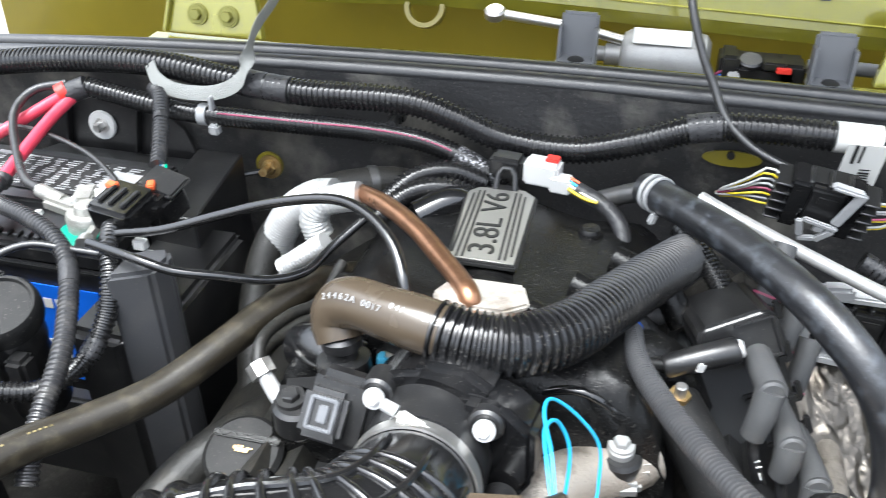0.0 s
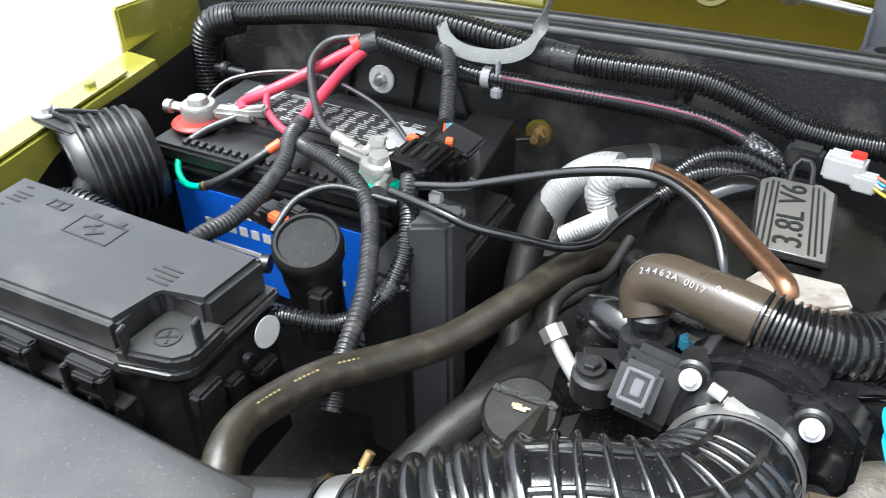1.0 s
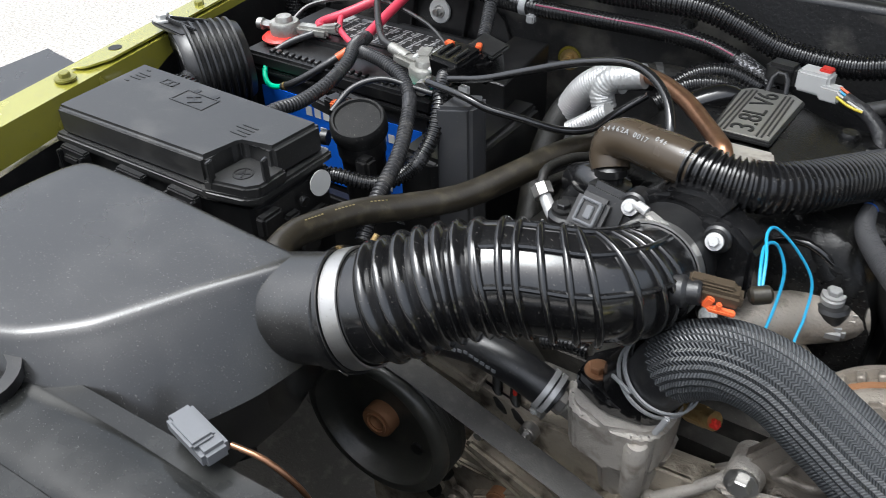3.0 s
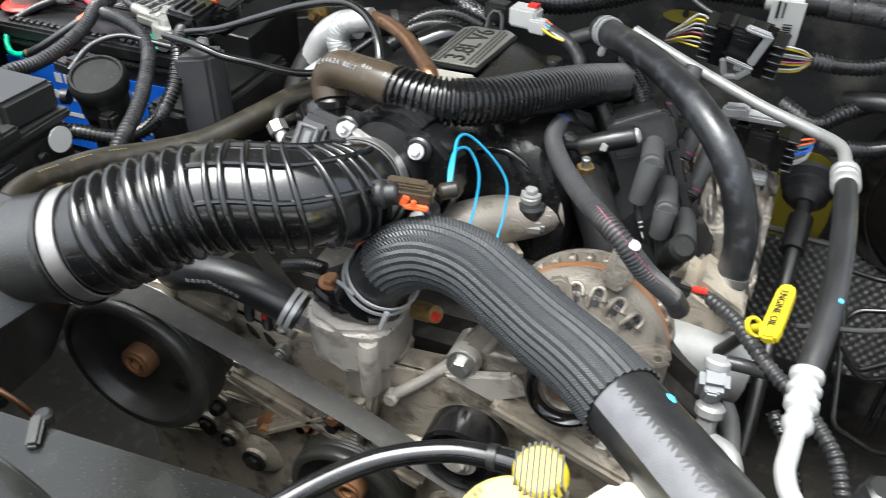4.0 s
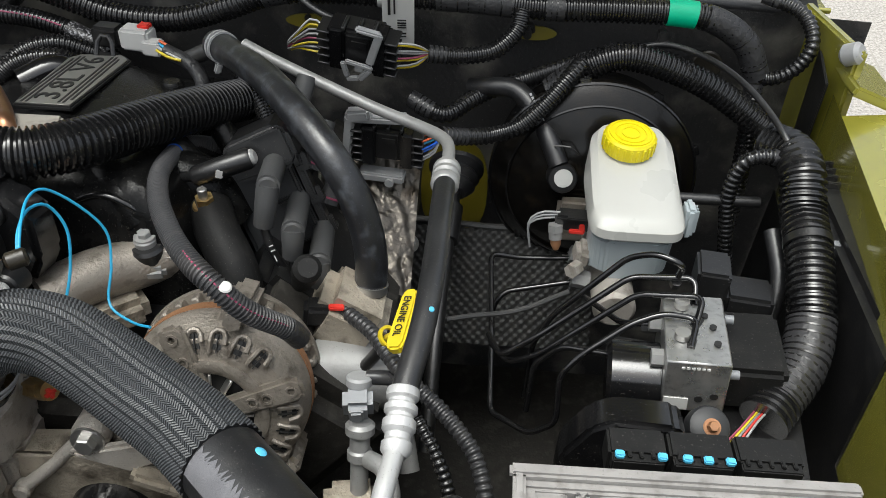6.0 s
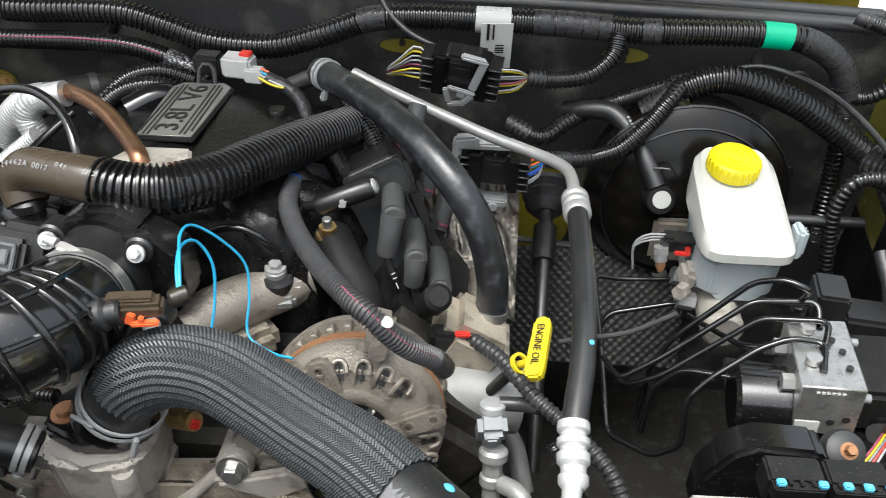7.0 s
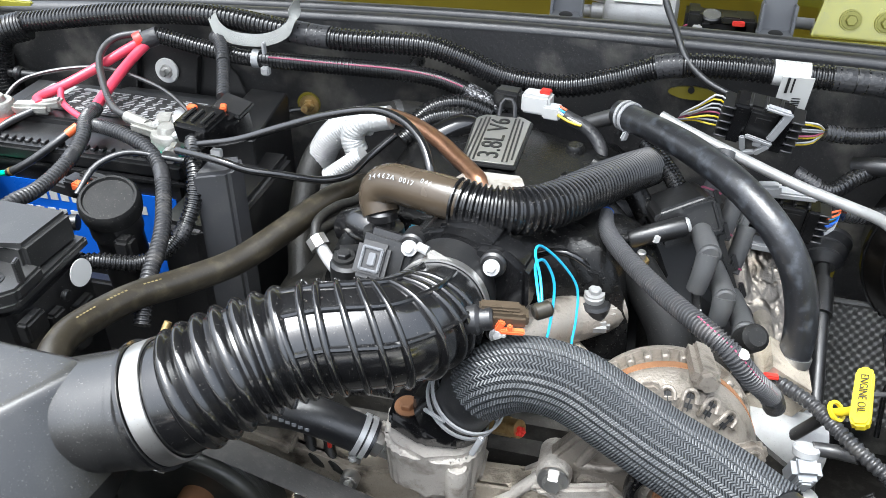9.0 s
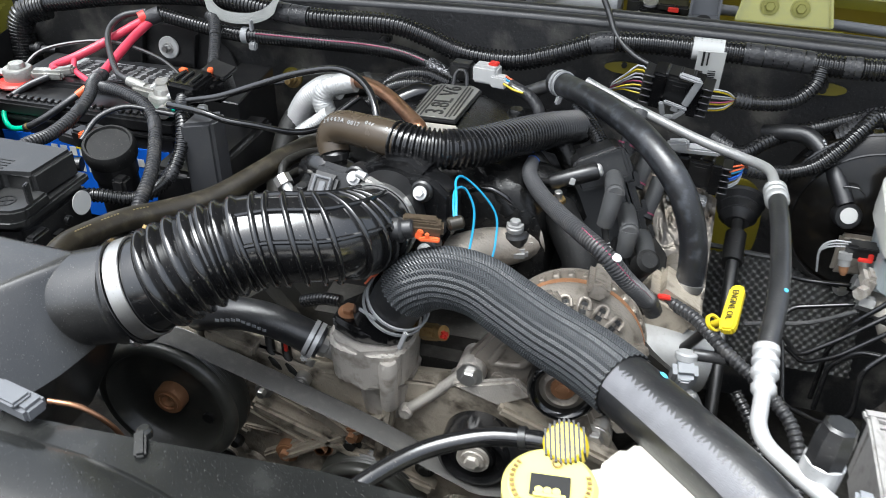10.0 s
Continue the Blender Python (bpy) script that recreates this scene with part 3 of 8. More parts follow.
part("outer_skin", grid_sheet(3, 12, lambda u, v: Vector((rail_r(-0.3 + 1.2 * v) + 0.062 + 0.36 * u, -0.3 + 1.2 * v, 1.018 - 0.5 * u))), "paint", wing_r)
part("cowl_side", join(box((0.672, 0.80, 0.985), (0.012, 0.14, 0.17), (0, 0, 8), 0.003), box((0.70, 0.75, 1.03), (0.06, 0.10, 0.012), (0, 20, 0), 0.003)), "paint", wing_r)
part("dark_patch", slab([(-0.055, -0.075), (0.050, -0.085), (0.060, 0.045), (-0.035, 0.060)], 0, 0.003, plane_pose((0.667, 0.797, 0.985), (-0.13, -1, 0), (0, 0, 1)), 0.001), "plastic", wing_r, "black patch on the inner fender")
part("hinge_stud", join(cyl((0.668, 0.748, 1.058), (0.5, -0.5, 0.4), 0.012, 0.022, bevel=0.004)), "grey_light", wing_r, "grey plastic bumper stud")
part("flare", slab([(0.80, -0.35), (1.12, -0.35), (1.14, 0.60), (0.95, 0.56), (0.82, 0.42)], 0.80, 0.88, bevel=0.02, seg=3), "lid", wing_r, "dark grey moulded fender flare")

# front panel and dark frame under the engine bay
front = thing("radiator_support", "black plastic radiator support panel at the car's front", "panel", (-0.14, -0.02, 0.95), kind="structure")
part("top_panel", slab([(-0.60, 0.040), (-0.30, 0.038), (-0.20, 0.042), (-0.06, 0.050), (0.03, 0.056), (0.05, 0.03), (0.05, -0.20), (-0.60, -0.20)], 0.972, 1.000, bevel=0.010, seg=4), "panel_black", front)
part("swage", sweep([(-0.58, -0.02, 1.000), (-0.35, -0.01, 1.001), (-0.20, -0.02, 1.001), (-0.12, -0.06, 1.000), (-0.10, -0.18, 0.999)], 0.010, 12, 0.02, squash=(0.030, 0.006, (0, 0, 1))), "panel_black", front)
part("front_wall", box((-0.14, -0.03, 0.68), (1.45, 0.05, 0.56), bevel=0.005), "plastic", front)
part("tab", join(box((-0.199, 0.034, 1.004), (0.009, 0.024, 0.006), (10, 0, 30), 0.002), cyl((-0.203, 0.046, 0.998), (0, 0, 1), 0.006, 0.010, bevel=0.002)), "panel_black", front, "dark moulded tab")
part("connector", join(box((-0.310, 0.040, 1.014), (0.050, 0.020, 0.014), (0, 0, -12), 0.003), box((-0.310, 0.037, 1.022), (0.030, 0.018, 0.005), (0, 0, -12), 0.002)), "grey_dark", front, "grey electrical connector")
part("pigtail", sweep([(-0.285, 0.046, 1.014), (-0.262, 0.052, 1.008), (-0.245, 0.060, 0.985), (-0.242, 0.07, 0.95)], 0.0022, 10), "copper", front, "copper coloured wire")
solo("chassis_underbody", box((-0.14, 0.42, 0.44), (1.5, 0.95, 0.04), bevel=0.004), "block", "dark grimy chassis parts below the engine", "chassis", kind="structure")


# ---------- engine ----------
engine = thing("engine_block", "grimy cast aluminium engine front with bolted timing cover", "engine", (-0.12, 0.55, 0.6))
part("block", box((-0.10, 0.60, 0.66), (0.34, 0.48, 0.42), bevel=0.02), "block", engine)
part("left_head", box((-0.27, 0.58, 0.80), (0.17, 0.44, 0.20), (0, -38, 0), 0.02), "oily", engine, "dark cylinder head")
part("right_head", box((0.10, 0.60, 0.80), (0.17, 0.44, 0.20), (0, 38, 0), 0.02), "block", engine, "dark cylinder head")
part("timing_cover", slab([(-0.42, 0.50), (0.16, 0.50), (0.19, 0.72), (0.12, 0.83), (0.03, 0.865), (-0.05, 0.85), (-0.20, 0.83), (-0.27, 0.86), (-0.34, 0.86), (-0.42, 0.80)], 0, 0.03, plane_pose((0, 0.345, 0), (1, 0, 0), (0, 0, 1)), 0.006), "cast_dirty", engine)
for a, b, w in (((-0.27, 0.78), (-0.05, 0.70), 0.016), ((-0.24, 0.70), (-0.10, 0.80), 0.012), ((-0.02, 0.80), (0.10, 0.74), 0.016), ((-0.10, 0.82), (-0.13, 0.66), 0.014), ((0.02, 0.85), (0.15, 0.80), 0.014), ((-0.20, 0.80), (-0.14, 0.755), 0.02)):
    mid = ((a[0] + b[0]) / 2, 0.308, (a[1] + b[1]) / 2)
    d = Vector((b[0] - a[0], 0, b[1] - a[1]))
    part("rib", moved(box((0, 0, 0), (d.length, 0.022, w), bevel=0.004), plane_pose(mid, d, (0, 1, 0))), "cast_dirty", engine)
for x, y, z, r in ((-0.188, 0.305, 0.729, 0.011), (-0.145, 0.300, 0.765, 0.009), (-0.235, 0.305, 0.705, 0.011), (0.121, 0.320, 0.818, 0.0135), (-0.255, 0.305, 0.80, 0.008), (-0.205, 0.305, 0.826, 0.007)):
    part("bolt", join(hex_bolt((x, y, z), (0, -1, 0), r * 0.72, 0.008), cyl((x, y + 0.03, z), (0, -1, 0), r * 1.3, 0.03)), "rust" if z < 0.78 else "steel", engine, "rusty hex bolt" if z < 0.78 else "zinc hex bolt")

rng = random.Random(11)
for x, z, r in ((-0.316, 0.680, 0.024), (-0.290, 0.664, 0.020), (-0.06, 0.735, 0.024), (0.045, 0.73, 0.030), (-0.26, 0.64, 0.03), (-0.02, 0.66, 0.028), (-0.345, 0.855, 0.020)):
    part("boss", lathe([(0, 0.016), (r * 0.45, 0.016), (r * 0.5, 0.010), (r * 0.85, 0.008), (r, 0.003), (r, -0.02), (0, -0.02)], (x, 0.318, z), (0, -1, 0), 24), "cast_dirty", engine)
    part("bolt", hex_bolt((x, 0.301, z), (0, -1, 0), r * 0.32, 0.006, spin=60 * rng.random()), "oily" if rng.random() > 0.4 else "rust", engine, "grimy hex bolt")
for x, z in ((-0.187, 0.730), (-0.150, 0.747)):
    part("pad", lathe([(0, 0.012), (0.017, 0.012), (0.020, 0.008), (0.022, -0.01), (0, -0.01)], (x, 0.318, z), (0, -1, 0), 22), "cast_dirty", engine)
    part("washer_bolt", join(cyl((x, 0.308, z), (0, -1, 0), 0.0125, 0.003, 22), hex_bolt((x, 0.305, z), (0, -1, 0), 0.008, 0.008)), "rust" if x < -0.17 else "oily", engine, "grimy flange bolt")
for a, b, w, k in (((-0.281, 0.765), (-0.208, 0.728), 0.007, 0.022), ((-0.268, 0.687), (-0.200, 0.735), 0.009, 0.020), ((-0.330, 0.74), (-0.285, 0.72), 0.010, 0.016), ((-0.291, 0.73), (-0.244, 0.728), 0.005, 0.012), ((-0.178, 0.762), (-0.12, 0.744), 0.008, 0.020), ((-0.32, 0.87), (-0.26, 0.855), 0.016, 0.02), ((-0.255, 0.80), (-0.18, 0.765), 0.006, 0.014), ((-0.12, 0.744), (-0.09, 0.70), 0.010, 0.018), ((-0.35, 0.80), (-0.28, 0.805), 0.012, 0.014)):
    d = Vector((b[0] - a[0], 0, b[1] - a[1]))
    part("web", moved(box((0, 0, 0), (d.length, k, w), bevel=0.003), plane_pose(((a[0] + b[0]) / 2, 0.315, (a[1] + b[1]) / 2), d, (0, 1, 0))), "cast_dirty", engine)
for k in range(10):
    x, z, a = -0.34 + 0.48 * rng.random(), 0.62 + 0.15 * rng.random(), 180 * rng.random()
    part("web", box((x, 0.313, z), (0.04 + 0.04 * rng.random(), 0.010, 0.006), (0, a, 0), 0.002), "cast_dirty", engine)
    part("lug", lathe([(0, 0.014), (0.006, 0.014), (0.009, 0.010), (0.010, 0), (0, 0)], (x + 0.02, 0.318, z + 0.01), (0, -1, 0), 14), "cast_dirty" if k % 3 else "oily", engine)
for x, z in ((-0.235, 0.835), (-0.215, 0.80), (-0.255, 0.84), (-0.19, 0.79)):
    part("hose_stub", sweep([(x, 0.335, z + 0.02), (x + 0.012, 0.318, z), (x + 0.03, 0.325, z - 0.02)], 0.0055, 10), "oily", engine, "oily black wire loop")

# accessory bracket with its long arm, beside the water outlet
bracket = thing("alternator_bracket", "cast aluminium alternator bracket bolted to the engine front", "bracket", (0.02, 0.33, 0.84))
part("plate", slab([(-0.032, 0.862), (-0.022, 0.886), (0.008, 0.932), (0.040, 0.948), (0.072, 0.930), (0.062, 0.893), (0.050, 0.868), (0.072, 0.838), (0.060, 0.822), (0.030, 0.842), (0.004, 0.850), (-0.014, 0.852)], -0.010, 0.010, plane_pose((0, 0.335, 0), (1, 0, 0), (0, 0, 1)), 0.004), "alt_cast", bracket)
part("recess_rim", sweep([(0.006, 0.323, 0.892), (0.022, 0.323, 0.922), (0.038, 0.323, 0.928), (0.046, 0.323, 0.910), (0.036, 0.323, 0.894), (0.006, 0.323, 0.892)], 0.0045, 10, 0.004), "alt_cast", bracket, "raised rim round a triangular recess")
part("lower_web", slab([(-0.026, 0.866), (0.002, 0.858), (0.004, 0.79), (-0.045, 0.785), (-0.092, 0.798), (-0.088, 0.808)], -0.006, 0.006, plane_pose((0, 0.342, 0), (1, 0, 0), (0, 0, 1)), 0.003), "cast", bracket, "pale flat web")
for a, b in (((-0.016, 0.866), (-0.006, 0.800)), ((-0.095, 0.794), (0.0, 0.792)), ((0.012, 0.852), (0.018, 0.80))):
    part("web_rib", sweep([(a[0], 0.333, a[1]), ((a[0] + b[0]) / 2, 0.331, (a[1] + b[1]) / 2), (b[0], 0.333, b[1])], 0.0045, 8), "cast", bracket)
part("boss", lathe([(0, 0.016), (0.014, 0.016), (0.016, 0.012), (0.016, -0.02), (0, -0.02)], (-0.014, 0.330, 0.876), (0, -1, 0.1), 24), "cast", bracket)
part("bolt", hex_bolt((-0.014, 0.312, 0.877), (0, -1, 0.1), 0.009, 0.008), "steel", bracket, "zinc flange bolt")
part("arm", sweep([(-0.026, 0.322, 0.868), (-0.055, 0.315, 0.838), (-0.085, 0.308, 0.812)], 0.006, 10), "cast", bracket)
part("arm_end", cyl((-0.083, 0.315, 0.813), (0, -1, 0), 0.008, 0.014, bevel=0.002), "cast", bracket)
part("web", slab([(-0.035, 0.862), (0.035, 0.885), (0.055, 0.868), (0.018, 0.845)], 0, 0.010, plane_pose((0, 0.318, 0), (1, 0, 0), (0, 0, 1)), 0.003), "cast", bracket)
part("stud_stem", cyl((-0.012, 0.328, 0.862), (0, 0.05, -1), 0.010, 0.05, bevel=0.002), "brass", bracket, "brassy spacer")

# water outlet housing
outlet = thing("water_outlet", "cast aluminium water outlet housing with black top and spring clamp", "housing", (-0.125, 0.33, 0.82))
def rounded(cx, cy, rx, ry, n=28, e=0.62):
    return [(cx + rx * math.copysign(abs(math.cos(a)) ** e, math.cos(a)), cy + ry * math.copysign(abs(math.sin(a)) ** e, math.sin(a))) for a in [2 * math.pi * k / n for k in range(n)]]


part("housing", slab(rounded(-0.124, 0.334, 0.043, 0.044), 0.848, 0.905, bevel=0.006, seg=3, top=1.09), "cast", outlet)
part("foot", slab(rounded(-0.112, 0.340, 0.026, 0.030), 0.790, 0.850, bevel=0.005, top=1.28), "cast", outlet)
part("spout", cyl((-0.165, 0.328, 0.872), (-1, 0, 0.1), 0.015, 0.016, 22, 0.002), "cast", outlet)
part("rib", lathe([(0, 0), (0.008, 0), (0.0095, 0.003), (0.0105, 0.062), (0.0085, 0.068), (0, 0.068)], (-0.098, 0.296, 0.826), (0.02, -0.05, 1), 20), "cast", outlet)
part("top_flange", slab([(-0.165, 0.312), (-0.130, 0.296), (-0.095, 0.300), (-0.078, 0.325), (-0.084, 0.372), (-0.145, 0.372), (-0.166, 0.345)], 0.904, 0.922, bevel=0.004), "gloss", outlet, "glossy black plastic outlet elbow")
part("dome", lathe([(0.036, 0), (0.034, 0.012), (0.030, 0.026), (0.029, 0.045), (0, 0.045)], (-0.112, 0.333, 0.918), (0.45, -0.15, 1), 28), "gloss", outlet)
for x, y, z in ((-0.150, 0.325, 0.923), (-0.088, 0.362, 0.923)):
    part("bolt", hex_bolt((x, y, z), (0, -0.1, 1), 0.0075, 0.007), "rust", outlet, "copper coloured hex bolt")
part("spring_clamp", join(*[lathe_closed([(0.0335, h), (0.0355, h), (0.0355, h + 0.003), (0.0335, h + 0.003)], (-0.100, 0.326, 0.938), (0.52, -0.15, 0.95), 36) for h in (0.0, 0.010)], box((-0.118, 0.296, 0.948), (0.022, 0.003, 0.004), (0, 10, -20), 0.001), box((-0.080, 0.292, 0.925), (0.005, 0.004, 0.026), (0, 20, -10), 0.001)), "grey_light", outlet, "silver spring hose clamp")
part("sensor", join(cyl((-0.076, 0.352, 0.892), (0.7, -0.35, 0.35), 0.0095, 0.022, 6), cyl((-0.066, 0.347, 0.897), (0.7, -0.35, 0.35), 0.0085, 0.02)), "brass", outlet, "brass temperature sensor")
part("sensor_cap", box((-0.050, 0.337, 0.904), (0.013, 0.009, 0.009), (0, -25, -25), 0.003), "red", outlet, "red sensor plug")

# pulleys and belt
def pulley(name, label, c, r, depth, dish=True, mat_name="pulley_black"):
    t = thing(name, label, "pulley", c, "drive belt pulleys")
    x, y, z = c
    if dish:
        prof = [(0, 0.022), (0.016, 0.022), (0.022, 0.024), (r * 0.45, 0.026), (r * 0.70, 0.023), (r * 0.79, 0.016), (r * 0.825, 0.004), (r * 0.85, 0.0006), (r * 0.88, 0.0), (r * 0.94, 0.0), (r * 0.98, 0.002), (r, 0.006)]
        prof += [(r, 0.010)]
        for i in range(6):
            h = 0.012 + i * 0.0042
            prof += [(r, h), (r * 0.975, h + 0.002)]
        prof += [(r, 0.040), (r * 0.9, 0.042), (0, 0.042)]
        part("wheel", lathe(prof, (x, y, z), (0, 1, 0), 72), mat_name, t)
        part("hub", join(lathe([(0.006, 0.0), (0.0075, -0.012), (0.017, -0.012), (0.018, -0.010), (0.018, 0.004), (0.006, 0.004)], (x, y + 0.020, z), (0, 1, 0), 30), ring((x, y + 0.006, z), (0, 1, 0), 0.010, 0.0125, 0.004)), "rust", t, "rust coloured hub")
        for a in (322, 75):
            part("spoke_hole", cyl((x + r * 0.56 * math.cos(radians(a)), y + 0.0215, z + r * 0.56 * math.sin(radians(a))), (0, 1, 0), 0.007, 0.004, 16), "plastic", t)
    else:
        part("wheel", lathe([(0, 0.004), (r * 0.55, 0.004), (r * 0.62, 0.008), (r * 0.84, 0.008), (r * 0.9, 0.0), (r, 0.002), (r, depth), (r * 0.9, depth + 0.002), (0, depth)], (x, y, z), (0, 1, 0), 56), mat_name, t)
        part("hub", join(cyl((x, y + 0.004, z), (0, -1, 0), r * 0.46, 0.003, 28), hex_bolt((x, y, z), (0, -1, 0), 0.008, 0.006)), "cast", t, "pale hub bolt")
    return t


pulley("power_steering_pulley", "large black dished pulley with a rusty hub", (-0.346, 0.246, 0.806), 0.085, 0.042)
pulley("idler_pulley", "small smooth black belt idler pulley", (0.003, 0.262, 0.808), 0.038, 0.034, False, "gloss")
pulley("crank_pulley", "black grooved pulley low at the engine front", (-0.128, 0.275, 0.672), 0.066, 0.04, True)
tens = thing("tensioner_pulley", "black rounded tensioner pulley with a rusty centre", "pulley", (0.085, 0.312, 0.890), "drive belt pulleys")
part("rim", lathe_closed([(0.024 + 0.013 * (0.5 - 0.5 * math.cos(a)), 0.012 * math.sin(a)) for a in [2 * math.pi * k / 14 for k in range(14)]], (0.083, 0.312, 0.886), (0.05, -1, 0.15), 44), "gloss", tens)
part("inner_ring", lathe([(0.0245, 0.002), (0.0175, 0.007), (0.014, 0.003), (0.013, -0.010), (0.0245, -0.010)], (0.083, 0.312, 0.886), (0.05, -1, 0.15), 36), "alt_cast", tens, "pale dished ring")
part("centre_bolt", join(cyl((0.083, 0.312, 0.886), (0.05, -1, 0.15), 0.0125, 0.004, 24, 0.001), hex_bolt((0.083, 0.308, 0.887), (0.05, -1, 0.15), 0.007, 0.004)), "rust", tens, "rusty centre bolt")
belt_path = [(-0.395, 0.268, 0.873), (-0.346, 0.268, 0.892), (-0.315, 0.269, 0.888), (-0.25, 0.270, 0.866), (-0.12, 0.271, 0.820), (-0.02, 0.272, 0.775), (0.02, 0.272, 0.764), (0.10, 0.273, 0.79)]
solo("drive_belt", sweep(belt_path, 0.01, 8, 0.01, squash=(0.0140, 0.0022, (0.42, 0, 0.9))), "belt", "flat black serpentine drive belt running between the pulleys", "belt")
solo("belt_run", sweep([(0.046, 0.276, 0.83), (0.052, 0.276, 0.74), (0.054, 0.276, 0.66)], 0.01, 8, 0.02, squash=(0.0025, 0.0115, (1, 0, 0))), "rubber", "second vertical run of the black drive belt", "belt")

# alternator
alt = thing("alternator", "cast aluminium alternator with slotted front housing", "alternator", (0.092, 0.36, 0.90))
AC, AN = Vector((0.083, 0.344, 0.892)), Vector((0.06, -1, 0.30)).normalized()
part("body", lathe([(0, -0.075), (0.056, -0.075), (0.066, -0.068), (0.0715, -0.040), (0.0735, -0.030), (0.0735, -0.022), (0.069, -0.016), (0.066, -0.006), (0.0615, 0.001), (0.043, 0.004), (0.041, -0.004), (0, -0.004)], AC, AN, 64), "alt_cast", alt)
AM = axis_pose(AC, AN)
for i in range(22):
    a = 2 * math.pi * i / 22
    if i in (2, 8, 13, 19):
        continue
    m = AM @ Matrix.Rotation(a, 4, "Z")
    part("slot", moved(box((0.0600, 0, 0.0005), (0.017, 0.0062, 0.006), (0, 24, 0), 0.0028, 2), m), "ink", alt, "dark cooling slot")
    lip = sweep([(0.0520, 0.0052, 0.0035), (0.0600, 0.0056, 0.0030), (0.0670, 0.0046, -0.001), (0.0690, 0.0, -0.0025), (0.0670, -0.0046, -0.001), (0.0600, -0.0056, 0.0030)], 0.0021, 7, 0.003)
    part("lip", moved(lip, m), "alt_cast", alt)
for i in range(4):
    a = radians(20 + 90 * i)
    m = AM @ Matrix.Rotation(a, 4, "Z")
    part("spoke", moved(slab([(0.014, -0.009), (0.072, -0.011), (0.078, -0.006), (0.078, 0.006), (0.072, 0.011), (0.014, 0.009)], 0.000, 0.009, None, 0.003), m), "alt_cast", alt)
    for r in (0.036, 0.048, 0.068):
        part("spoke_hole", moved(lathe([(0.0048, 0), (0.0048, 0.0012), (0.0030, 0.0012), (0.0026, -0.002), (0, -0.002)], (r, 0, 0.009), (0, 0, 1), 16), m), "alt_cast", alt)
part("inner_ring", lathe_closed([(0.034, 0.0), (0.046, 0.0), (0.046, 0.0055), (0.042, 0.007), (0.036, 0.006), (0.034, 0.004)], AC, AN, 56), "alt_cast", alt)
part("centre", cyl(AC - AN * 0.003, AN, 0.034, 0.002, 32), "ink", alt)
part("rotor", lathe([(0, 0.014), (0.014, 0.014), (0.018, 0.008), (0.018, -0.002), (0, -0.002)], AC, AN, 28), "alt_cast", alt)
for i in range(12):
    m = AM @ Matrix.Rotation(2 * math.pi * i / 12, 4, "Z")
    part("fan_blade", moved(box((0.026, 0, 0.0015), (0.015, 0.0022, 0.008), (30, 0, 0), 0.0006, 1), m), "steel", alt)
part("winding", lathe_closed([(0.0660, -0.040), (0.0742, -0.040), (0.0742, -0.030), (0.0660, -0.030)], AC, AN, 64), "rust", alt, "rusty winding between the housings")
for i in range(30):
    part("rear_tooth", moved(box((0.0700, 0, -0.058), (0.010, 0.0070, 0.016), bevel=0.0015, seg=1), AM @ Matrix.Rotation(2 * math.pi * i / 30, 4, "Z")), "alt_cast", alt)
part("rear_rim", lathe_closed([(0.060, -0.070), (0.0755, -0.070), (0.0765, -0.066), (0.0755, -0.062), (0.060, -0.062)], AC, AN, 64), "alt_cast", alt)
for i in range(3):
    m = AM @ Matrix.Rotation(radians(75 + 120 * i), 4, "Z")
    part("lug", moved(join(box((0.078, 0, -0.035), (0.018, 0.022, 0.066), bevel=0.005), cyl((0.080, 0, -0.004), (0, 0, 1), 0.0075, 0.008, 6)), m), "alt_cast", alt)
alt.scale = (1.07, 1.07, 1.07)


# ---------- intake ----------
def plenum_shape(u, v):
    """The broad upper intake plenum: a softly domed hump with shoulders."""
    x, y = -0.285 + 0.325 * u, 0.455 + 0.325 * v
    ex, ey = (u - 0.5) * 2, (v - 0.5) * 2
    edge = max(0.0, 1 - max(abs(ex) ** 5, abs(ey) ** 8))
    z = 0.86 + edge ** 0.4 * (0.178 - 0.018 * ex * ex - 0.036 * v) + 0.006 * math.sin(5 * math.pi * u) * edge
    return Vector((x, y, z))


plenum = thing("intake_manifold", "black plastic intake manifold with a silver engine plaque", "manifold", (-0.12, 0.62, 0.9))
part("plenum", grid_sheet(44, 44, plenum_shape), "plenum", plenum)
part("base", box((-0.12, 0.61, 0.88), (0.33, 0.34, 0.08), bevel=0.02), "plastic", plenum)
PQ = plane_pose((-0.137, 0.660, 1.0195), (0.063, 0.004, 0), (0.006, 0.148, -0.022)) @ Matrix.Diagonal((1.06, 1.21, 1, 1))
part("plaque", slab([(-0.028, -0.068), (0.028, -0.072), (0.034, 0.058), (0.022, 0.072), (-0.024, 0.072), (-0.034, 0.060)], 0, 0.005, PQ, 0.0015), "ink", plenum, "black raised plaque base")
plq = part("plaque_face", slab([(-0.0255, -0.065), (0.0255, -0.069), (0.031, 0.056), (0.020, 0.069), (-0.022, 0.069), (-0.031, 0.058)], 0.005, 0.0062, PQ, 0.0003, 1), "plaque", plenum, "brushed silver plaque")
for dx in (-0.025, -0.0205, -0.016, 0.0135, 0.018, 0.0225):
    part("stripe", bars([(dx, -0.002, 0.0019, 0.125 if abs(dx) < 0.022 else 0.112)], PQ @ Matrix.Translation((0, 0, 0.0062))), "ink", plenum, "black plaque stripe")
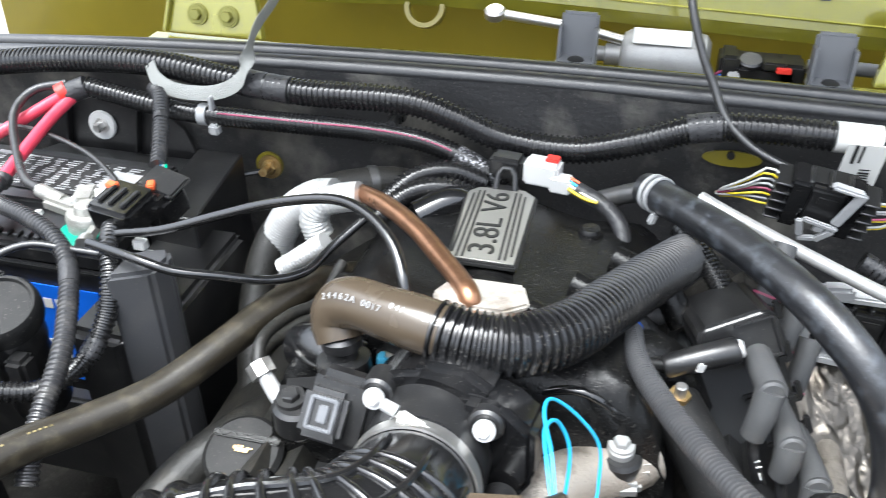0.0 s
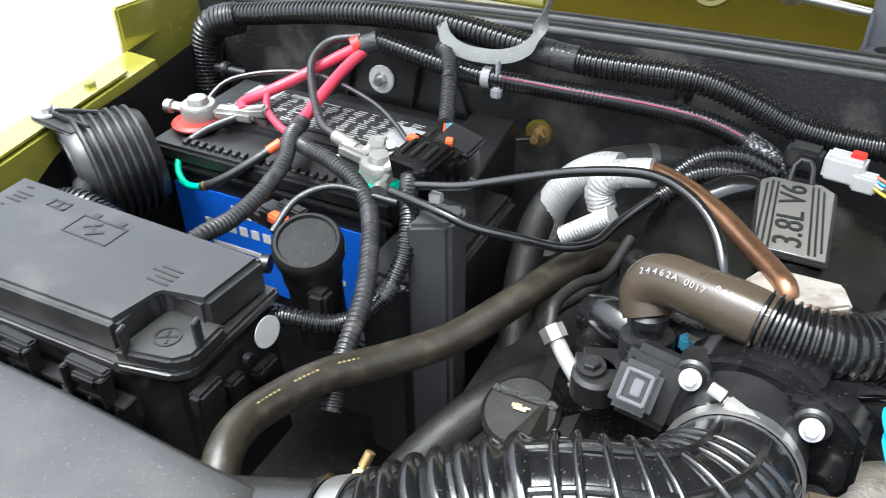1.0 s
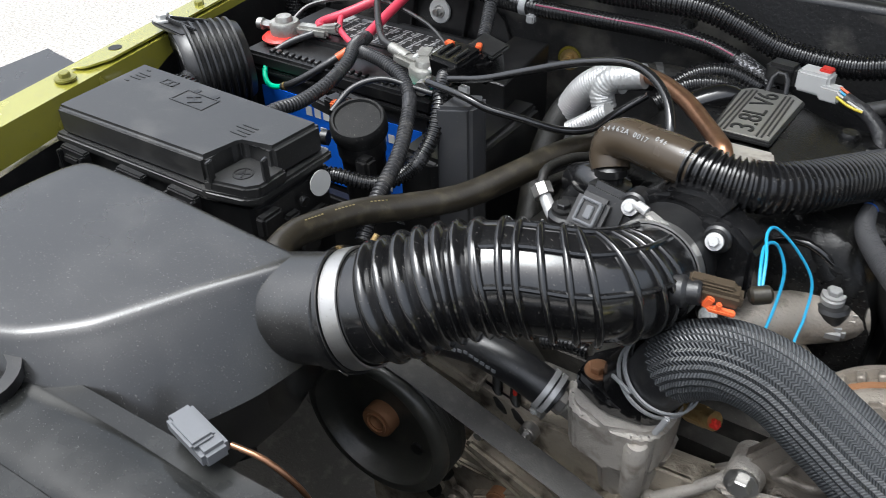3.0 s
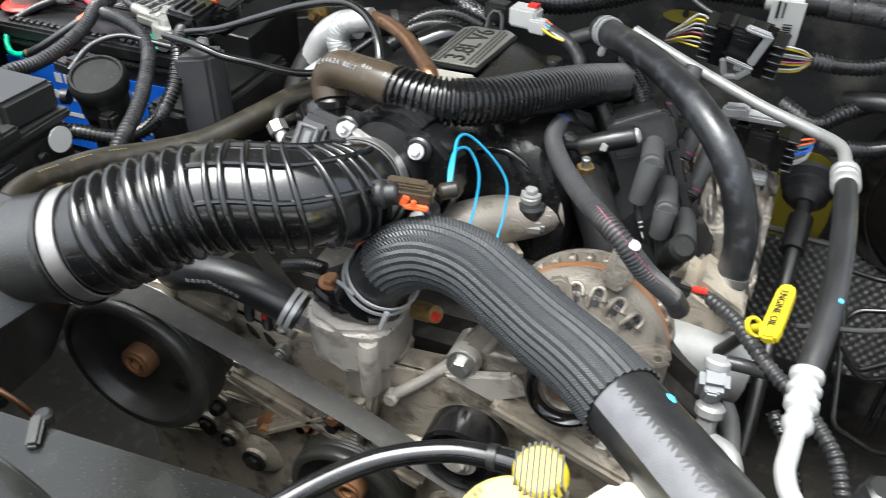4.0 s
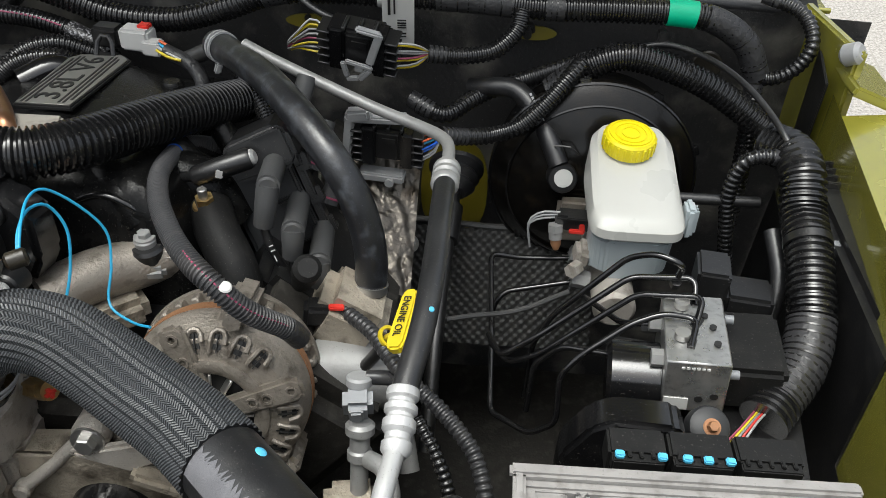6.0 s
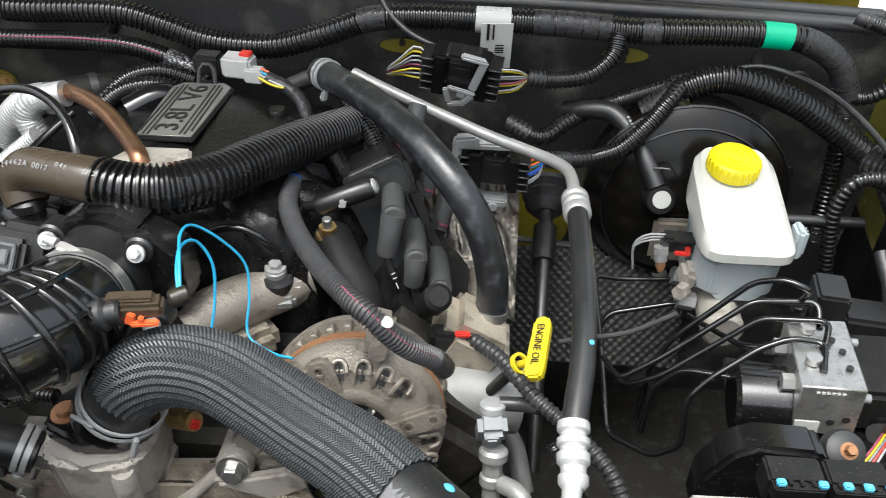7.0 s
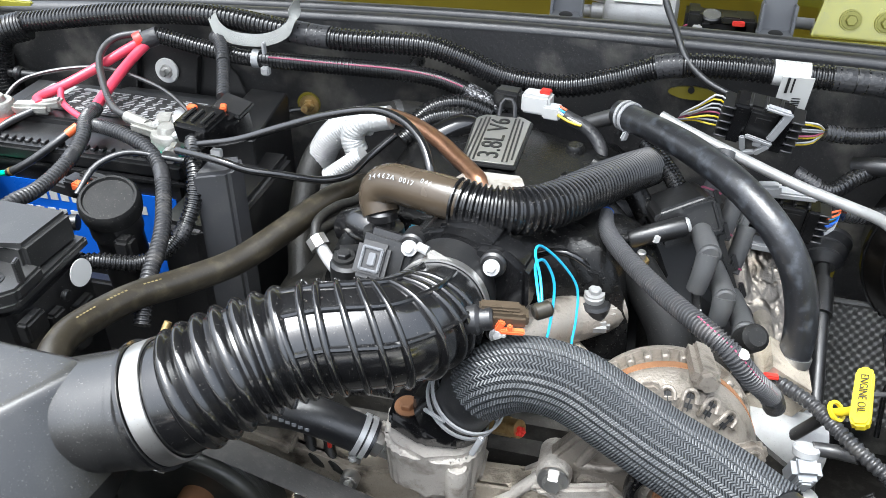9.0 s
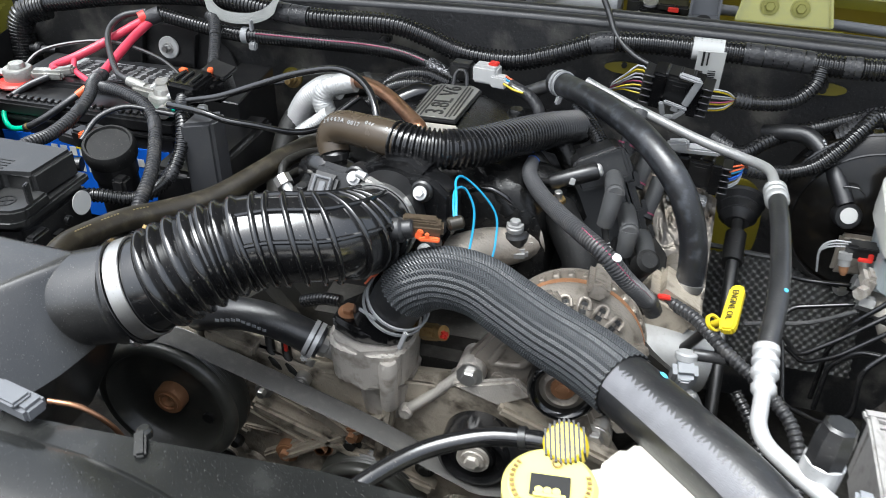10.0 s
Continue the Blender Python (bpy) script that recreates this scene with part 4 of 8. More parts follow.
letters("3.8L V6", 0.038, PQ @ Matrix.Translation((-0.0015, 0.0, 0.0066)) @ Matrix.Rotation(radians(90), 4, "Z") @ Matrix.Diagonal((1.0, 0.82, 1, 1)), plenum, "ink", "lettering", "black engine size lettering")
part("runner", sweep([(-0.070, 0.530, 1.000), (-0.045, 0.510, 1.000), (-0.024, 0.496, 0.992), (-0.010, 0.488, 0.975)], 0.024, 24), "plenum", plenum, "rounded end runner")
part("runner_lip", sweep([(-0.066, 0.478, 0.998), (-0.045, 0.476, 1.008), (-0.028, 0.475, 1.007), (-0.010, 0.475, 0.996), (0.003, 0.476, 0.984), (0.016, 0.480, 0.976)], 0.0035, 10), "gloss", plenum, "thin glossy flange lip")
part("runner", sweep([(-0.03, 0.56, 0.985), (0.02, 0.560, 0.97), (0.045, 0.56, 0.93)], 0.028, 16), "plenum", plenum)
for dy, dz in ((0, 0), (-0.028, -0.004)):
    part("branch_loom", conduit([(-0.262, 0.728 + dy, 0.990 + dz), (-0.235, 0.752 + dy, 1.010 + dz), (-0.200, 0.765 + dy, 1.014 + dz), (-0.165, 0.770 + dy, 1.002 + dz)], 0.0105, 0.0056, 0.08, 16), "conduit", plenum, "black corrugated branch behind the manifold")
part("plaque_clip", join(sweep([(-0.150, 0.742, 1.012), (-0.147, 0.752, 1.030), (-0.134, 0.752, 1.030), (-0.130, 0.742, 1.012)], 0.0028, 8), box((-0.140, 0.745, 1.010), (0.030, 0.014, 0.008), bevel=0.002)), "plastic", plenum, "black retaining clip")
for x, y, z, r in ((-0.05, 0.70, 1.000, 0.012), (-0.015, 0.64, 0.998, 0.012), (-0.245, 0.56, 1.006, 0.012), (-0.06, 0.52, 1.020, 0.011)):
    part("boss", lathe([(0, 0.008), (r * 0.7, 0.008), (r, 0.004), (r * 1.15, -0.02), (0, -0.02)], (x, y, z), (0, 0, 1), 20), "plenum", plenum)
for k in range(3):
    part("runner_hump", sweep([(-0.085 + 0.03 * k, 0.545 + 0.05 * k, 1.018 - 0.002 * k), (-0.045 + 0.03 * k, 0.53 + 0.05 * k, 1.012 - 0.004 * k), (0.0 + 0.02 * k, 0.515 + 0.05 * k, 0.985 - 0.004 * k)], 0.013, 14), "plenum", plenum, "raised runner hump")
part("cover_hump", sweep([(-0.22, 0.70, 0.995), (-0.19, 0.72, 1.005), (-0.17, 0.73, 0.995)], 0.016, 14), "gloss", plenum)

# throttle body
throttle = thing("throttle_body", "black throttle body with zinc bolts at the intake hose end", "throttle body", (-0.13, 0.41, 1.0))
TY = plane_pose((-0.130, 0.418, 1.005), (1, -0.14, 0), (0.0, 0.10, 1))
part("flange", slab([(0.058 * math.cos(a), 0.052 * math.sin(a)) for a in [2 * math.pi * i / 28 for i in range(28)]], -0.03, 0.008, TY, 0.004), "gloss", throttle)
part("gear_cover", slab([(0.022, -0.03), (0.062, -0.035), (0.075, -0.01), (0.072, 0.030), (0.050, 0.046), (0.02, 0.045)], -0.02, 0.014, TY, 0.005), "gloss", throttle)
part("shoulder", slab([(-0.02, 0.035), (0.035, 0.035), (0.045, 0.050), (0.020, 0.062), (-0.012, 0.058)], -0.03, 0.008, TY, 0.005), "gloss", throttle)
for p in ((-0.168, 0.402, 1.040), (-0.091, 0.391, 1.040), (-0.078, 0.362, 0.990)):
    part("bolt_boss", cyl(Vector(p) + Vector((0, 0.028, -0.006)), (0.0, -1, 0.2), 0.012, 0.024, 20, 0.002), "plastic", throttle)
    part("bolt", hex_bolt(p, (0.0, -1, 0.6), 0.0047, 0.005), "alu", throttle, "zinc flange bolt")
part("neck", lathe([(0.043, -0.02), (0.043, 0.05), (0.040, 0.05)], (-0.130, 0.425, 1.005), (0.02, -1, 0.05), 40), "plastic", throttle)
conn = part("connector", join(box((-0.200, 0.392, 1.028), (0.030, 0.014, 0.034), (-40, 8, 0), 0.004)), "plastic", throttle, "grey sensor connector")
part("latch", moved(join(box((0, -0.010, 0.012), (0.022, 0.006, 0.003), bevel=0.001), box((0, -0.010, -0.012), (0.022, 0.006, 0.003), bevel=0.001), box((-0.010, -0.010, 0), (0.003, 0.006, 0.026), bevel=0.001), box((0.010, -0.010, 0), (0.003, 0.006, 0.026), bevel=0.001), box((0.001, -0.010, 0), (0.008, 0.005, 0.014), bevel=0.001)), pose(-0.200, 0.393, 1.028, -40, 8, 0) @ Matrix.Diagonal((0.85, 0.85, 0.85, 1))), "grey_dark", conn)
part("connector_body", box((-0.192, 0.408, 1.020), (0.046, 0.026, 0.052), (-30, 10, 0), 0.006), "plastic", throttle)

# ribbed intake hose
def intake_r(s, total):
    f = s / total
    base = 0.0465 - 0.0045 * min(1, max(0, (f - 0.25) / 0.25))
    if 0.115 < f < 0.415:
        w = abs(math.cos(math.pi * s / 0.0134)) ** 0.8
        return base * (0.915 + 0.175 * w)
    return base


HOSE = [(-0.323, 0.2055, 0.9985), (-0.308, 0.2095, 1.0035), (-0.290, 0.217, 1.012), (-0.262, 0.234, 1.025), (-0.238, 0.250, 1.033), (-0.211, 0.264, 1.039), (-0.175, 0.277, 1.040), (-0.146, 0.294, 1.036), (-0.134, 0.322, 1.027), (-0.130, 0.350, 1.017), (-0.130, 0.378, 1.008)]
hose = thing("intake_hose", "glossy black ribbed rubber intake hose with reinforcing ribs", "hose", (-0.24, 0.25, 0.97))
part("tube", sweep(HOSE, intake_r, 40, 0.0022), "rubber_shiny", hose)
for f in (0.425, 0.475, 0.525, 0.575, 0.625, 0.675, 0.725, 0.773, 0.820, 0.862):
    p, d = along(HOSE, f)
    d = (d + Vector((0.10, 0.20, 0.34)) * (0.35 + (f - 0.40) / 0.5)).normalized()
    part("rib", lathe_closed([(0.038, -0.0032), (0.0455, -0.0028), (0.0472, -0.0014), (0.0476, 0.0), (0.0472, 0.0014), (0.0455, 0.0028), (0.038, 0.0032)], p, d, 40), "rubber_shiny", hose)
for ang in (70, 108, 170, 28):
    line, _ = spline(HOSE, 0.006)
    seg = [along(HOSE, f) for f in (0.415, 0.50, 0.58, 0.66, 0.74, 0.82, 0.87)]
    pts = []
    for p, d in seg:
        s = d.cross(Vector((0, 0, 1))).normalized()
        u = s.cross(d)
        pts.append(p + (s * math.cos(radians(ang)) + u * math.sin(radians(ang))) * 0.0432)
    part("spine", sweep(pts, 0.0026, 8), "rubber_shiny", hose)
part("sensor_port", join(cyl((-0.099, 0.320, 1.036), (0.9, 0.1, 0.2), 0.0125, 0.014, 22, 0.003), cyl((-0.087, 0.321, 1.039), (0.9, 0.1, 0.2), 0.0095, 0.012, 22, 0.002)), "rubber", hose)
p, d = along(HOSE, 0.945)
clamp = thing("hose_clamp", "stainless worm drive clamp on the throttle end of the intake hose", "clamp", p, "intake hose clamps")
part("band", lathe_closed([(0.0425, -0.006), (0.0442, -0.006), (0.0442, 0.006), (0.0425, 0.006)], p, d, 48), "steel", clamp)
part("screw_housing", box((-0.132, 0.372, 1.0545), (0.024, 0.009, 0.007), (10, 12, -18), 0.002), "steel", clamp, "bright worm screw housing")
part("screw", cyl((-0.144, 0.377, 1.058), (-0.9, 0.2, 0.2), 0.0042, 0.010, 12), "alu", clamp)
p, d = along(HOSE, 0.065)
clamp = thing("hose_clamp", "broad bright metal band clamp on the air box end", "clamp", p, "intake hose clamps")
part("band", lathe_closed([(0.0475, -0.0075), (0.0495, -0.0075), (0.0495, 0.0075), (0.0475, 0.0075)], p, d, 48), "steel", clamp)
part("edge", lathe_closed([(0.0475, -0.0115), (0.0525, -0.0115), (0.0525, -0.0085), (0.0475, -0.0085)], p, d, 48), "rubber_shiny", clamp, "black rubber rim")
part("screw", join(box((-0.327, 0.247, 1.028), (0.010, 0.008, 0.008), (30, 10, 10), 0.002), cyl((-0.327, 0.250, 1.033), (0.2, 0.6, 0.7), 0.0032, 0.010, 10)), "brass", clamp)
part("lower_screw", box((-0.303, 0.179, 0.966), (0.008, 0.012, 0.014), (30, 0, 0), 0.002), "steel", clamp)

# air temperature sensor plug and its blue wires
iat = thing("air_temperature_sensor", "brown and red sensor plug in the intake hose", "sensor", (-0.069, 0.33, 1.04))
part("body", join(box((-0.068, 0.330, 1.040), (0.038, 0.018, 0.013), (0, 5, 14), 0.003), box((-0.072, 0.331, 1.048), (0.034, 0.012, 0.004), (0, 5, 14), 0.002)), "brown_hose", iat)
part("clip", join(box((-0.060, 0.3200, 1.0330), (0.020, 0.006, 0.004), (0, 5, 14), 0.001), box((-0.070, 0.3195, 1.0375), (0.006, 0.005, 0.010), (0, 25, 14), 0.001), box((-0.062, 0.3195, 1.0365), (0.004, 0.005, 0.006), (0, 5, 14), 0.001)), "orange", iat, "red locking clip")
part("tail", cyl((-0.046, 0.336, 1.042), (0.8, 0.5, 0.1), 0.007, 0.016, 14, 0.002), "brown_rubber", iat)
wires = thing("sensor_wires", "pair of looped bright blue wires", "wire", (-0.03, 0.40, 1.02))
part("wire", sweep([(-0.040, 0.345, 1.043), (-0.046, 0.368, 1.055), (-0.055, 0.400, 1.056), (-0.052, 0.420, 1.050), (-0.034, 0.430, 1.028), (-0.018, 0.432, 1.002), (-0.015, 0.420, 0.975), (-0.014, 0.40, 0.95), (0.01, 0.385, 0.945), (0.03, 0.375, 0.95)], 0.0012, 8, 0.005), "blue_wire", wires)
part("wire", sweep([(-0.041, 0.343, 1.040), (-0.048, 0.365, 1.050), (-0.053, 0.392, 1.050), (-0.047, 0.408, 1.043), (-0.037, 0.408, 1.020), (-0.036, 0.395, 0.99), (-0.038, 0.375, 0.965), (-0.036, 0.36, 0.95)], 0.0013, 8, 0.005), "blue_wire", wires)

# breather hose: brown elbow and black corrugated run
RIB = [(-0.229, 0.478, 1.052), (-0.205, 0.468, 1.067), (-0.175, 0.459, 1.069), (-0.140, 0.450, 1.067), (-0.108, 0.447, 1.064), (-0.078, 0.455, 1.061), (-0.050, 0.484, 1.055), (-0.023, 0.537, 1.044), (0.007, 0.604, 1.027), (0.036, 0.677, 1.003)]
breather = thing("breather_hose", "black corrugated breather hose on a brown rubber elbow", "hose", (-0.09, 0.5, 1.05))
part("corrugated_tube", conduit(RIB, 0.0206, 0.0060, 0.085, 28, start=0.235), "matte_conduit", breather)
part("elbow", sweep([(-0.128, 0.4485, 1.066), (-0.150, 0.452, 1.068), (-0.175, 0.458, 1.068), (-0.200, 0.466, 1.066), (-0.213, 0.470, 1.058), (-0.217, 0.468, 1.046), (-0.212, 0.460, 1.034)], lambda s, t: 0.0195 + 0.0006 * math.sin(9 * s / t) - 0.002 * max(0, s / t - 0.8) / 0.2, 28, 0.003), "brown_hose", breather, "brown rubber elbow with white print")
print_along(RIB, 0.060, "24462A", 0.0066, 0.0199, (-0.1, -0.75, 0.66), breather, "grey_light", "white printed number")
print_along(RIB, 0.178, "04666042AC", 0.0060, 0.0199, (-0.1, -0.55, 0.83), breather, "grey_light", "white printed number")
print_along(RIB, 0.132, "0017", 0.0066, 0.0199, (-0.1, -0.75, 0.66), breather, "grey_light", "white printed number")
part("valve", join(lathe([(0.0125, 0), (0.0150, 0.003), (0.0150, 0.010), (0.0120, 0.012), (0.0120, 0.018), (0.0200, 0.020), (0.0205, 0.034), (0.0185, 0.038), (0.0185, 0.062)], (-0.212, 0.460, 1.040), (0.12, -0.14, -1), 26), box((-0.212, 0.440, 1.012), (0.018, 0.006, 0.010), (0, 0, 0), 0.002)), "plastic", breather, "black plastic valve under the elbow")
# copper coloured gas pipe with foil sleeve and gasket
egr = thing("exhaust_gas_pipe", "heat tinted copper coloured steel pipe in a silver foil sleeve", "pipe", (-0.2, 0.6, 1.03))
EGR = [(-0.275, 0.672, 1.034), (-0.233, 0.639, 1.043), (-0.193, 0.599, 1.048), (-0.159, 0.557, 1.050), (-0.136, 0.524, 1.054), (-0.126, 0.507, 1.054), (-0.123, 0.502, 1.030)]
part("pipe", sweep(EGR, 0.0085, 18, 0.005), "copper", egr)
part("gasket", slab([(-0.030, -0.004), (-0.024, -0.018), (0.016, -0.020), (0.032, -0.008), (0.026, 0.016), (-0.020, 0.018)], 0, 0.006, plane_pose((-0.120, 0.518, 1.046), (1, 0.05, 0), (0, 1, -0.1)) @ Matrix.Diagonal((1.2, 1.2, 1, 1)), 0.002), "cast", egr, "pale gasket plate")
part("collar", ring((-0.123, 0.503, 1.046), (0, 0, 1), 0.008, 0.011, 0.006, 20), "rust", egr)
part("foil_elbow", sweep([(-0.262, 0.656, 1.038), (-0.284, 0.656, 1.032), (-0.300, 0.654, 1.026), (-0.309, 0.652, 1.010), (-0.304, 0.650, 0.992)], lambda s, t: 0.0140 + 0.0003 * math.sin(s * 2 * math.pi / 0.0042) * min(1.0, s / 0.03) + 0.0006 * noise.noise(Vector((s * 130, 1, 2))), 24, 0.0008), "foil", egr, "crinkled silver foil elbow")
part("foil_neck", sweep([(-0.300, 0.688, 1.014), (-0.322, 0.690, 1.008), (-0.346, 0.690, 0.990), (-0.364, 0.690, 0.962), (-0.374, 0.688, 0.928), (-0.376, 0.684, 0.90)], ribbed(0.0178, 0.0034, 0.014), 26, 0.0006), "foil", egr, "ribbed silver foil sleeve")
part("foil_pipe", conduit([(-0.286, 0.622, 1.005), (-0.307, 0.620, 0.989), (-0.330, 0.616, 0.972)], 0.0095, 0.0034, 0.03, 18), "foil", egr, "thin ribbed foil pipe")

vac = thing("vacuum_lines", "pair of thin glossy black vacuum lines above the engine", "pipe", (-0.3, 0.55, 1.05))
part("upper_line", sweep([(-0.470, 0.556, 1.024), (-0.450, 0.556, 1.030), (-0.407, 0.555, 1.041), (-0.352, 0.558, 1.062), (-0.299, 0.556, 1.083), (-0.247, 0.549, 1.098), (-0.212, 0.532, 1.100), (-0.185, 0.509, 1.091), (-0.170, 0.485, 1.073), (-0.168, 0.475, 1.05)], 0.0043, 12, 0.005), "rubber_shiny", vac)
part("lower_line", sweep([(-0.470, 0.535, 1.030), (-0.409, 0.515, 1.036), (-0.379, 0.517, 1.028), (-0.346, 0.531, 1.019), (-0.312, 0.553, 1.005), (-0.289, 0.580, 1.000), (-0.278, 0.612, 1.005), (-0.255, 0.648, 1.020)], 0.0043, 12, 0.005), "rubber_shiny", vac)

# white and red harness connector on the plenum's back edge
wc = thing("harness_connector", "white and red electrical connector with a wired tail", "connector", (-0.10, 0.77, 1.03))
part("white_body", join(box((-0.106, 0.762, 1.028), (0.036, 0.024, 0.025), (0, 0, -8), 0.003), box((-0.086, 0.752, 1.022), (0.022, 0.016, 0.017), (0, 0, -8), 0.002)), "white", wc)
part("red_lock", box((-0.097, 0.764, 1.0415), (0.013, 0.012, 0.005), (0, 0, -8), 0.001), "red", wc, "red locking tab")
part("grey_half", box((-0.143, 0.770, 1.026), (0.034, 0.024, 0.024), (0, 0, -8), 0.004), "plastic", wc, "dark grey mating half")
part("boot", sweep([(-0.070, 0.745, 1.022), (-0.040, 0.735, 1.012), (-0.022, 0.715, 1.0), (-0.018, 0.69, 0.985)], 0.0080, 12), "tape", wc)
for i, c in enumerate(("orange", "blue_wire", "white", "yellow")):
    part("wire", sweep([(-0.078, 0.752 - 0.004 * i, 1.030 - 0.002 * i), (-0.062, 0.744 - 0.004 * i, 1.026 - 0.002 * i), (-0.048, 0.736 - 0.002 * i, 1.018)], 0.0016, 6), c, wc)

mp = thing("map_sensor", "black pressure sensor with a small blue plug by the throttle", "sensor", (-0.2, 0.47, 0.99))
part("body", join(box((-0.235, 0.440, 0.985), (0.04, 0.035, 0.03), (0, 0, 20), 0.006), cyl((-0.236, 0.425, 0.975), (0, 0, 1), 0.018, 0.025, 20, 0.003)), "plastic", mp)
part("bolt", hex_bolt((-0.240, 0.425, 1.003), (0, -0.1, 1), 0.007, 0.006), "plastic", mp)
part("blue_plug", box((-0.184, 0.470, 1.012), (0.008, 0.010, 0.012), (0, 0, 10), 0.002), "blue_light", mp, "small blue plug")
part("fuel_line", sweep([(-0.185, 0.475, 1.012), (-0.160, 0.462, 1.018), (-0.135, 0.455, 1.018), (-0.11, 0.45, 1.01)], 0.004, 10), "steel", mp, "small metal line")
part("hump", sweep([(-0.26, 0.50, 0.985), (-0.235, 0.485, 1.0), (-0.205, 0.48, 0.995)], 0.02, 16), "gloss", mp)


# ---------- hoses, pipes and looms over the engine ----------
RAD = [(-0.100, 0.322, 0.940), (-0.088, 0.318, 0.962), (-0.070, 0.317, 0.982), (-0.042, 0.317, 0.994), (-0.006, 0.311, 0.994), (0.031, 0.295, 0.986), (0.068, 0.273, 0.982), (0.102, 0.250, 0.984), (0.130, 0.226, 0.987), (0.185, 0.173, 0.990), (0.240, 0.120, 0.988), (0.300, 0.060, 0.970), (0.350, 0.005, 0.94)]


def sleeve_r(s, total):
    k = min(1.0, s / 0.07)
    return 0.0302 + 0.0016 * math.sin(s * 330 + 3 * math.sin(s * 90)) * (1 - k)


rad = thing("radiator_hose", "thick black radiator hose in a ribbed braided sleeve", "hose", (0.05, 0.27, 0.97))
part("hose", sweep(RAD, 0.0283, 28, 0.006), "rubber", rad)
part("sleeve", sweep(RAD, sleeve_r, 120, 0.004, lobes=30, lobe_amp=0.030, start=0.055, end=0.49), "sleeve", rad, "pleated dark grey braided sleeve")
# light grey stripe along the hose, jagged on its upper edge
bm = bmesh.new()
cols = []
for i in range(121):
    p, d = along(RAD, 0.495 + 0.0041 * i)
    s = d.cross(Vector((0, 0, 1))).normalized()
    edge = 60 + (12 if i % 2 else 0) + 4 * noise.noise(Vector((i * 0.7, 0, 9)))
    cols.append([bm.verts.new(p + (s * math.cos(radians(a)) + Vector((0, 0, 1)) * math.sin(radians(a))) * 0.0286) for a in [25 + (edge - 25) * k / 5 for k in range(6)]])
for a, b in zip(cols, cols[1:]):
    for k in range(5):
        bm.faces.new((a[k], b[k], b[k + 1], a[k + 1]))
part("grey_stripe", bm, "stripe_grey", rad, "light grey stripe with a jagged edge")
p, d = along(RAD, 0.535)
part("paint_mark", lathe([(0, 0.0012), (0.0028, 0.001), (0.0040, 0), (0, 0)], p + Vector((0.012, 0.008, 0.0255)), (0.45, 0.3, 0.85), 14), "blue_light", rad, "turquoise paint dot")

heat = thing("heater_hose", "smooth thick black heater hose with a silver end clamp", "hose", (0.15, 0.55, 1.0))
HT = [(-0.006, 0.730, 1.040), (0.010, 0.712, 1.043), (0.040, 0.672, 1.050), (0.075, 0.628, 1.054), (0.117, 0.568, 1.054), (0.153, 0.528, 1.036), (0.177, 0.511, 1.006), (0.191, 0.502, 0.969), (0.196, 0.494, 0.934), (0.193, 0.485, 0.898)]
part("hose", sweep(HT, 0.0155, 22, 0.006), "dusty_sheen_rubber", heat)
part("upper_clamp", join(*[band(HT, f, 0.0178, 0.004, 28) for f in (0.035, 0.055)], box((0.004, 0.700, 1.026), (0.008, 0.006, 0.012), (0, 20, 30), 0.002)), "grey_light", heat, "silver spring clamp")
part("lower_clamp", join(band(HT, 0.965, 0.0172, 0.008, 28), box((0.178, 0.470, 0.905), (0.012, 0.008, 0.008), bevel=0.002)), "steel", heat, "steel hose clamp")
part("pipe_stub", sweep([(0.02, 0.735, 1.032), (-0.01, 0.740, 1.030), (-0.045, 0.748, 1.012)], 0.0095, 14), "shield", heat, "dull metal pipe end")
part("wet_fold", conduit([(0.03, 0.70, 1.02), (0.06, 0.66, 1.005), (0.08, 0.62, 0.99)], 0.010, 0.0046, 0.05), "conduit", heat)

lower = thing("lower_pipe", "bent dull silver coolant pipe below the heater hose", "pipe", (0.19, 0.47, 0.84))
part("pipe", sweep([(0.193, 0.485, 0.905), (0.188, 0.478, 0.870), (0.183, 0.472, 0.845), (0.190, 0.468, 0.815), (0.208, 0.462, 0.790), (0.228, 0.45, 0.765), (0.24, 0.42, 0.73)], 0.0105, 16), "alu_line", lower)

ac = thing("air_conditioning_line", "silver and black air conditioning line with crimped ferrules", "pipe", (0.25, 0.4, 1.02))
part("upper_pipe", sweep([(0.040, 0.686, 1.062), (0.070, 0.671, 1.055), (0.125, 0.649, 1.042), (0.184, 0.624, 1.030), (0.230, 0.597, 1.028), (0.254, 0.571, 1.032), (0.262, 0.545, 1.036), (0.263, 0.505, 1.038)], 0.0058, 16, 0.004), "alu_line", ac)
part("upper_ferrule", lathe([(0.007, 0), (0.0105, 0.001), (0.0122, 0.003), (0.0122, 0.008), (0.0098, 0.010), (0.0098, 0.013), (0.0122, 0.015), (0.0122, 0.020), (0.0098, 0.022), (0.0098, 0.025), (0.0122, 0.027), (0.0122, 0.033), (0.0105, 0.036), (0.009, 0.037)], (0.263, 0.508, 1.038), (0.0, -1, 0.12), 24), "alu_line", ac)
ACH = [(0.263, 0.475, 1.043), (0.263, 0.440, 1.044), (0.263, 0.406, 1.042), (0.262, 0.357, 1.035), (0.259, 0.315, 1.026), (0.254, 0.282, 1.018), (0.251, 0.262, 1.012)]
part("hose", sweep(ACH, 0.0092, 20, 0.006), "rubber", ac)
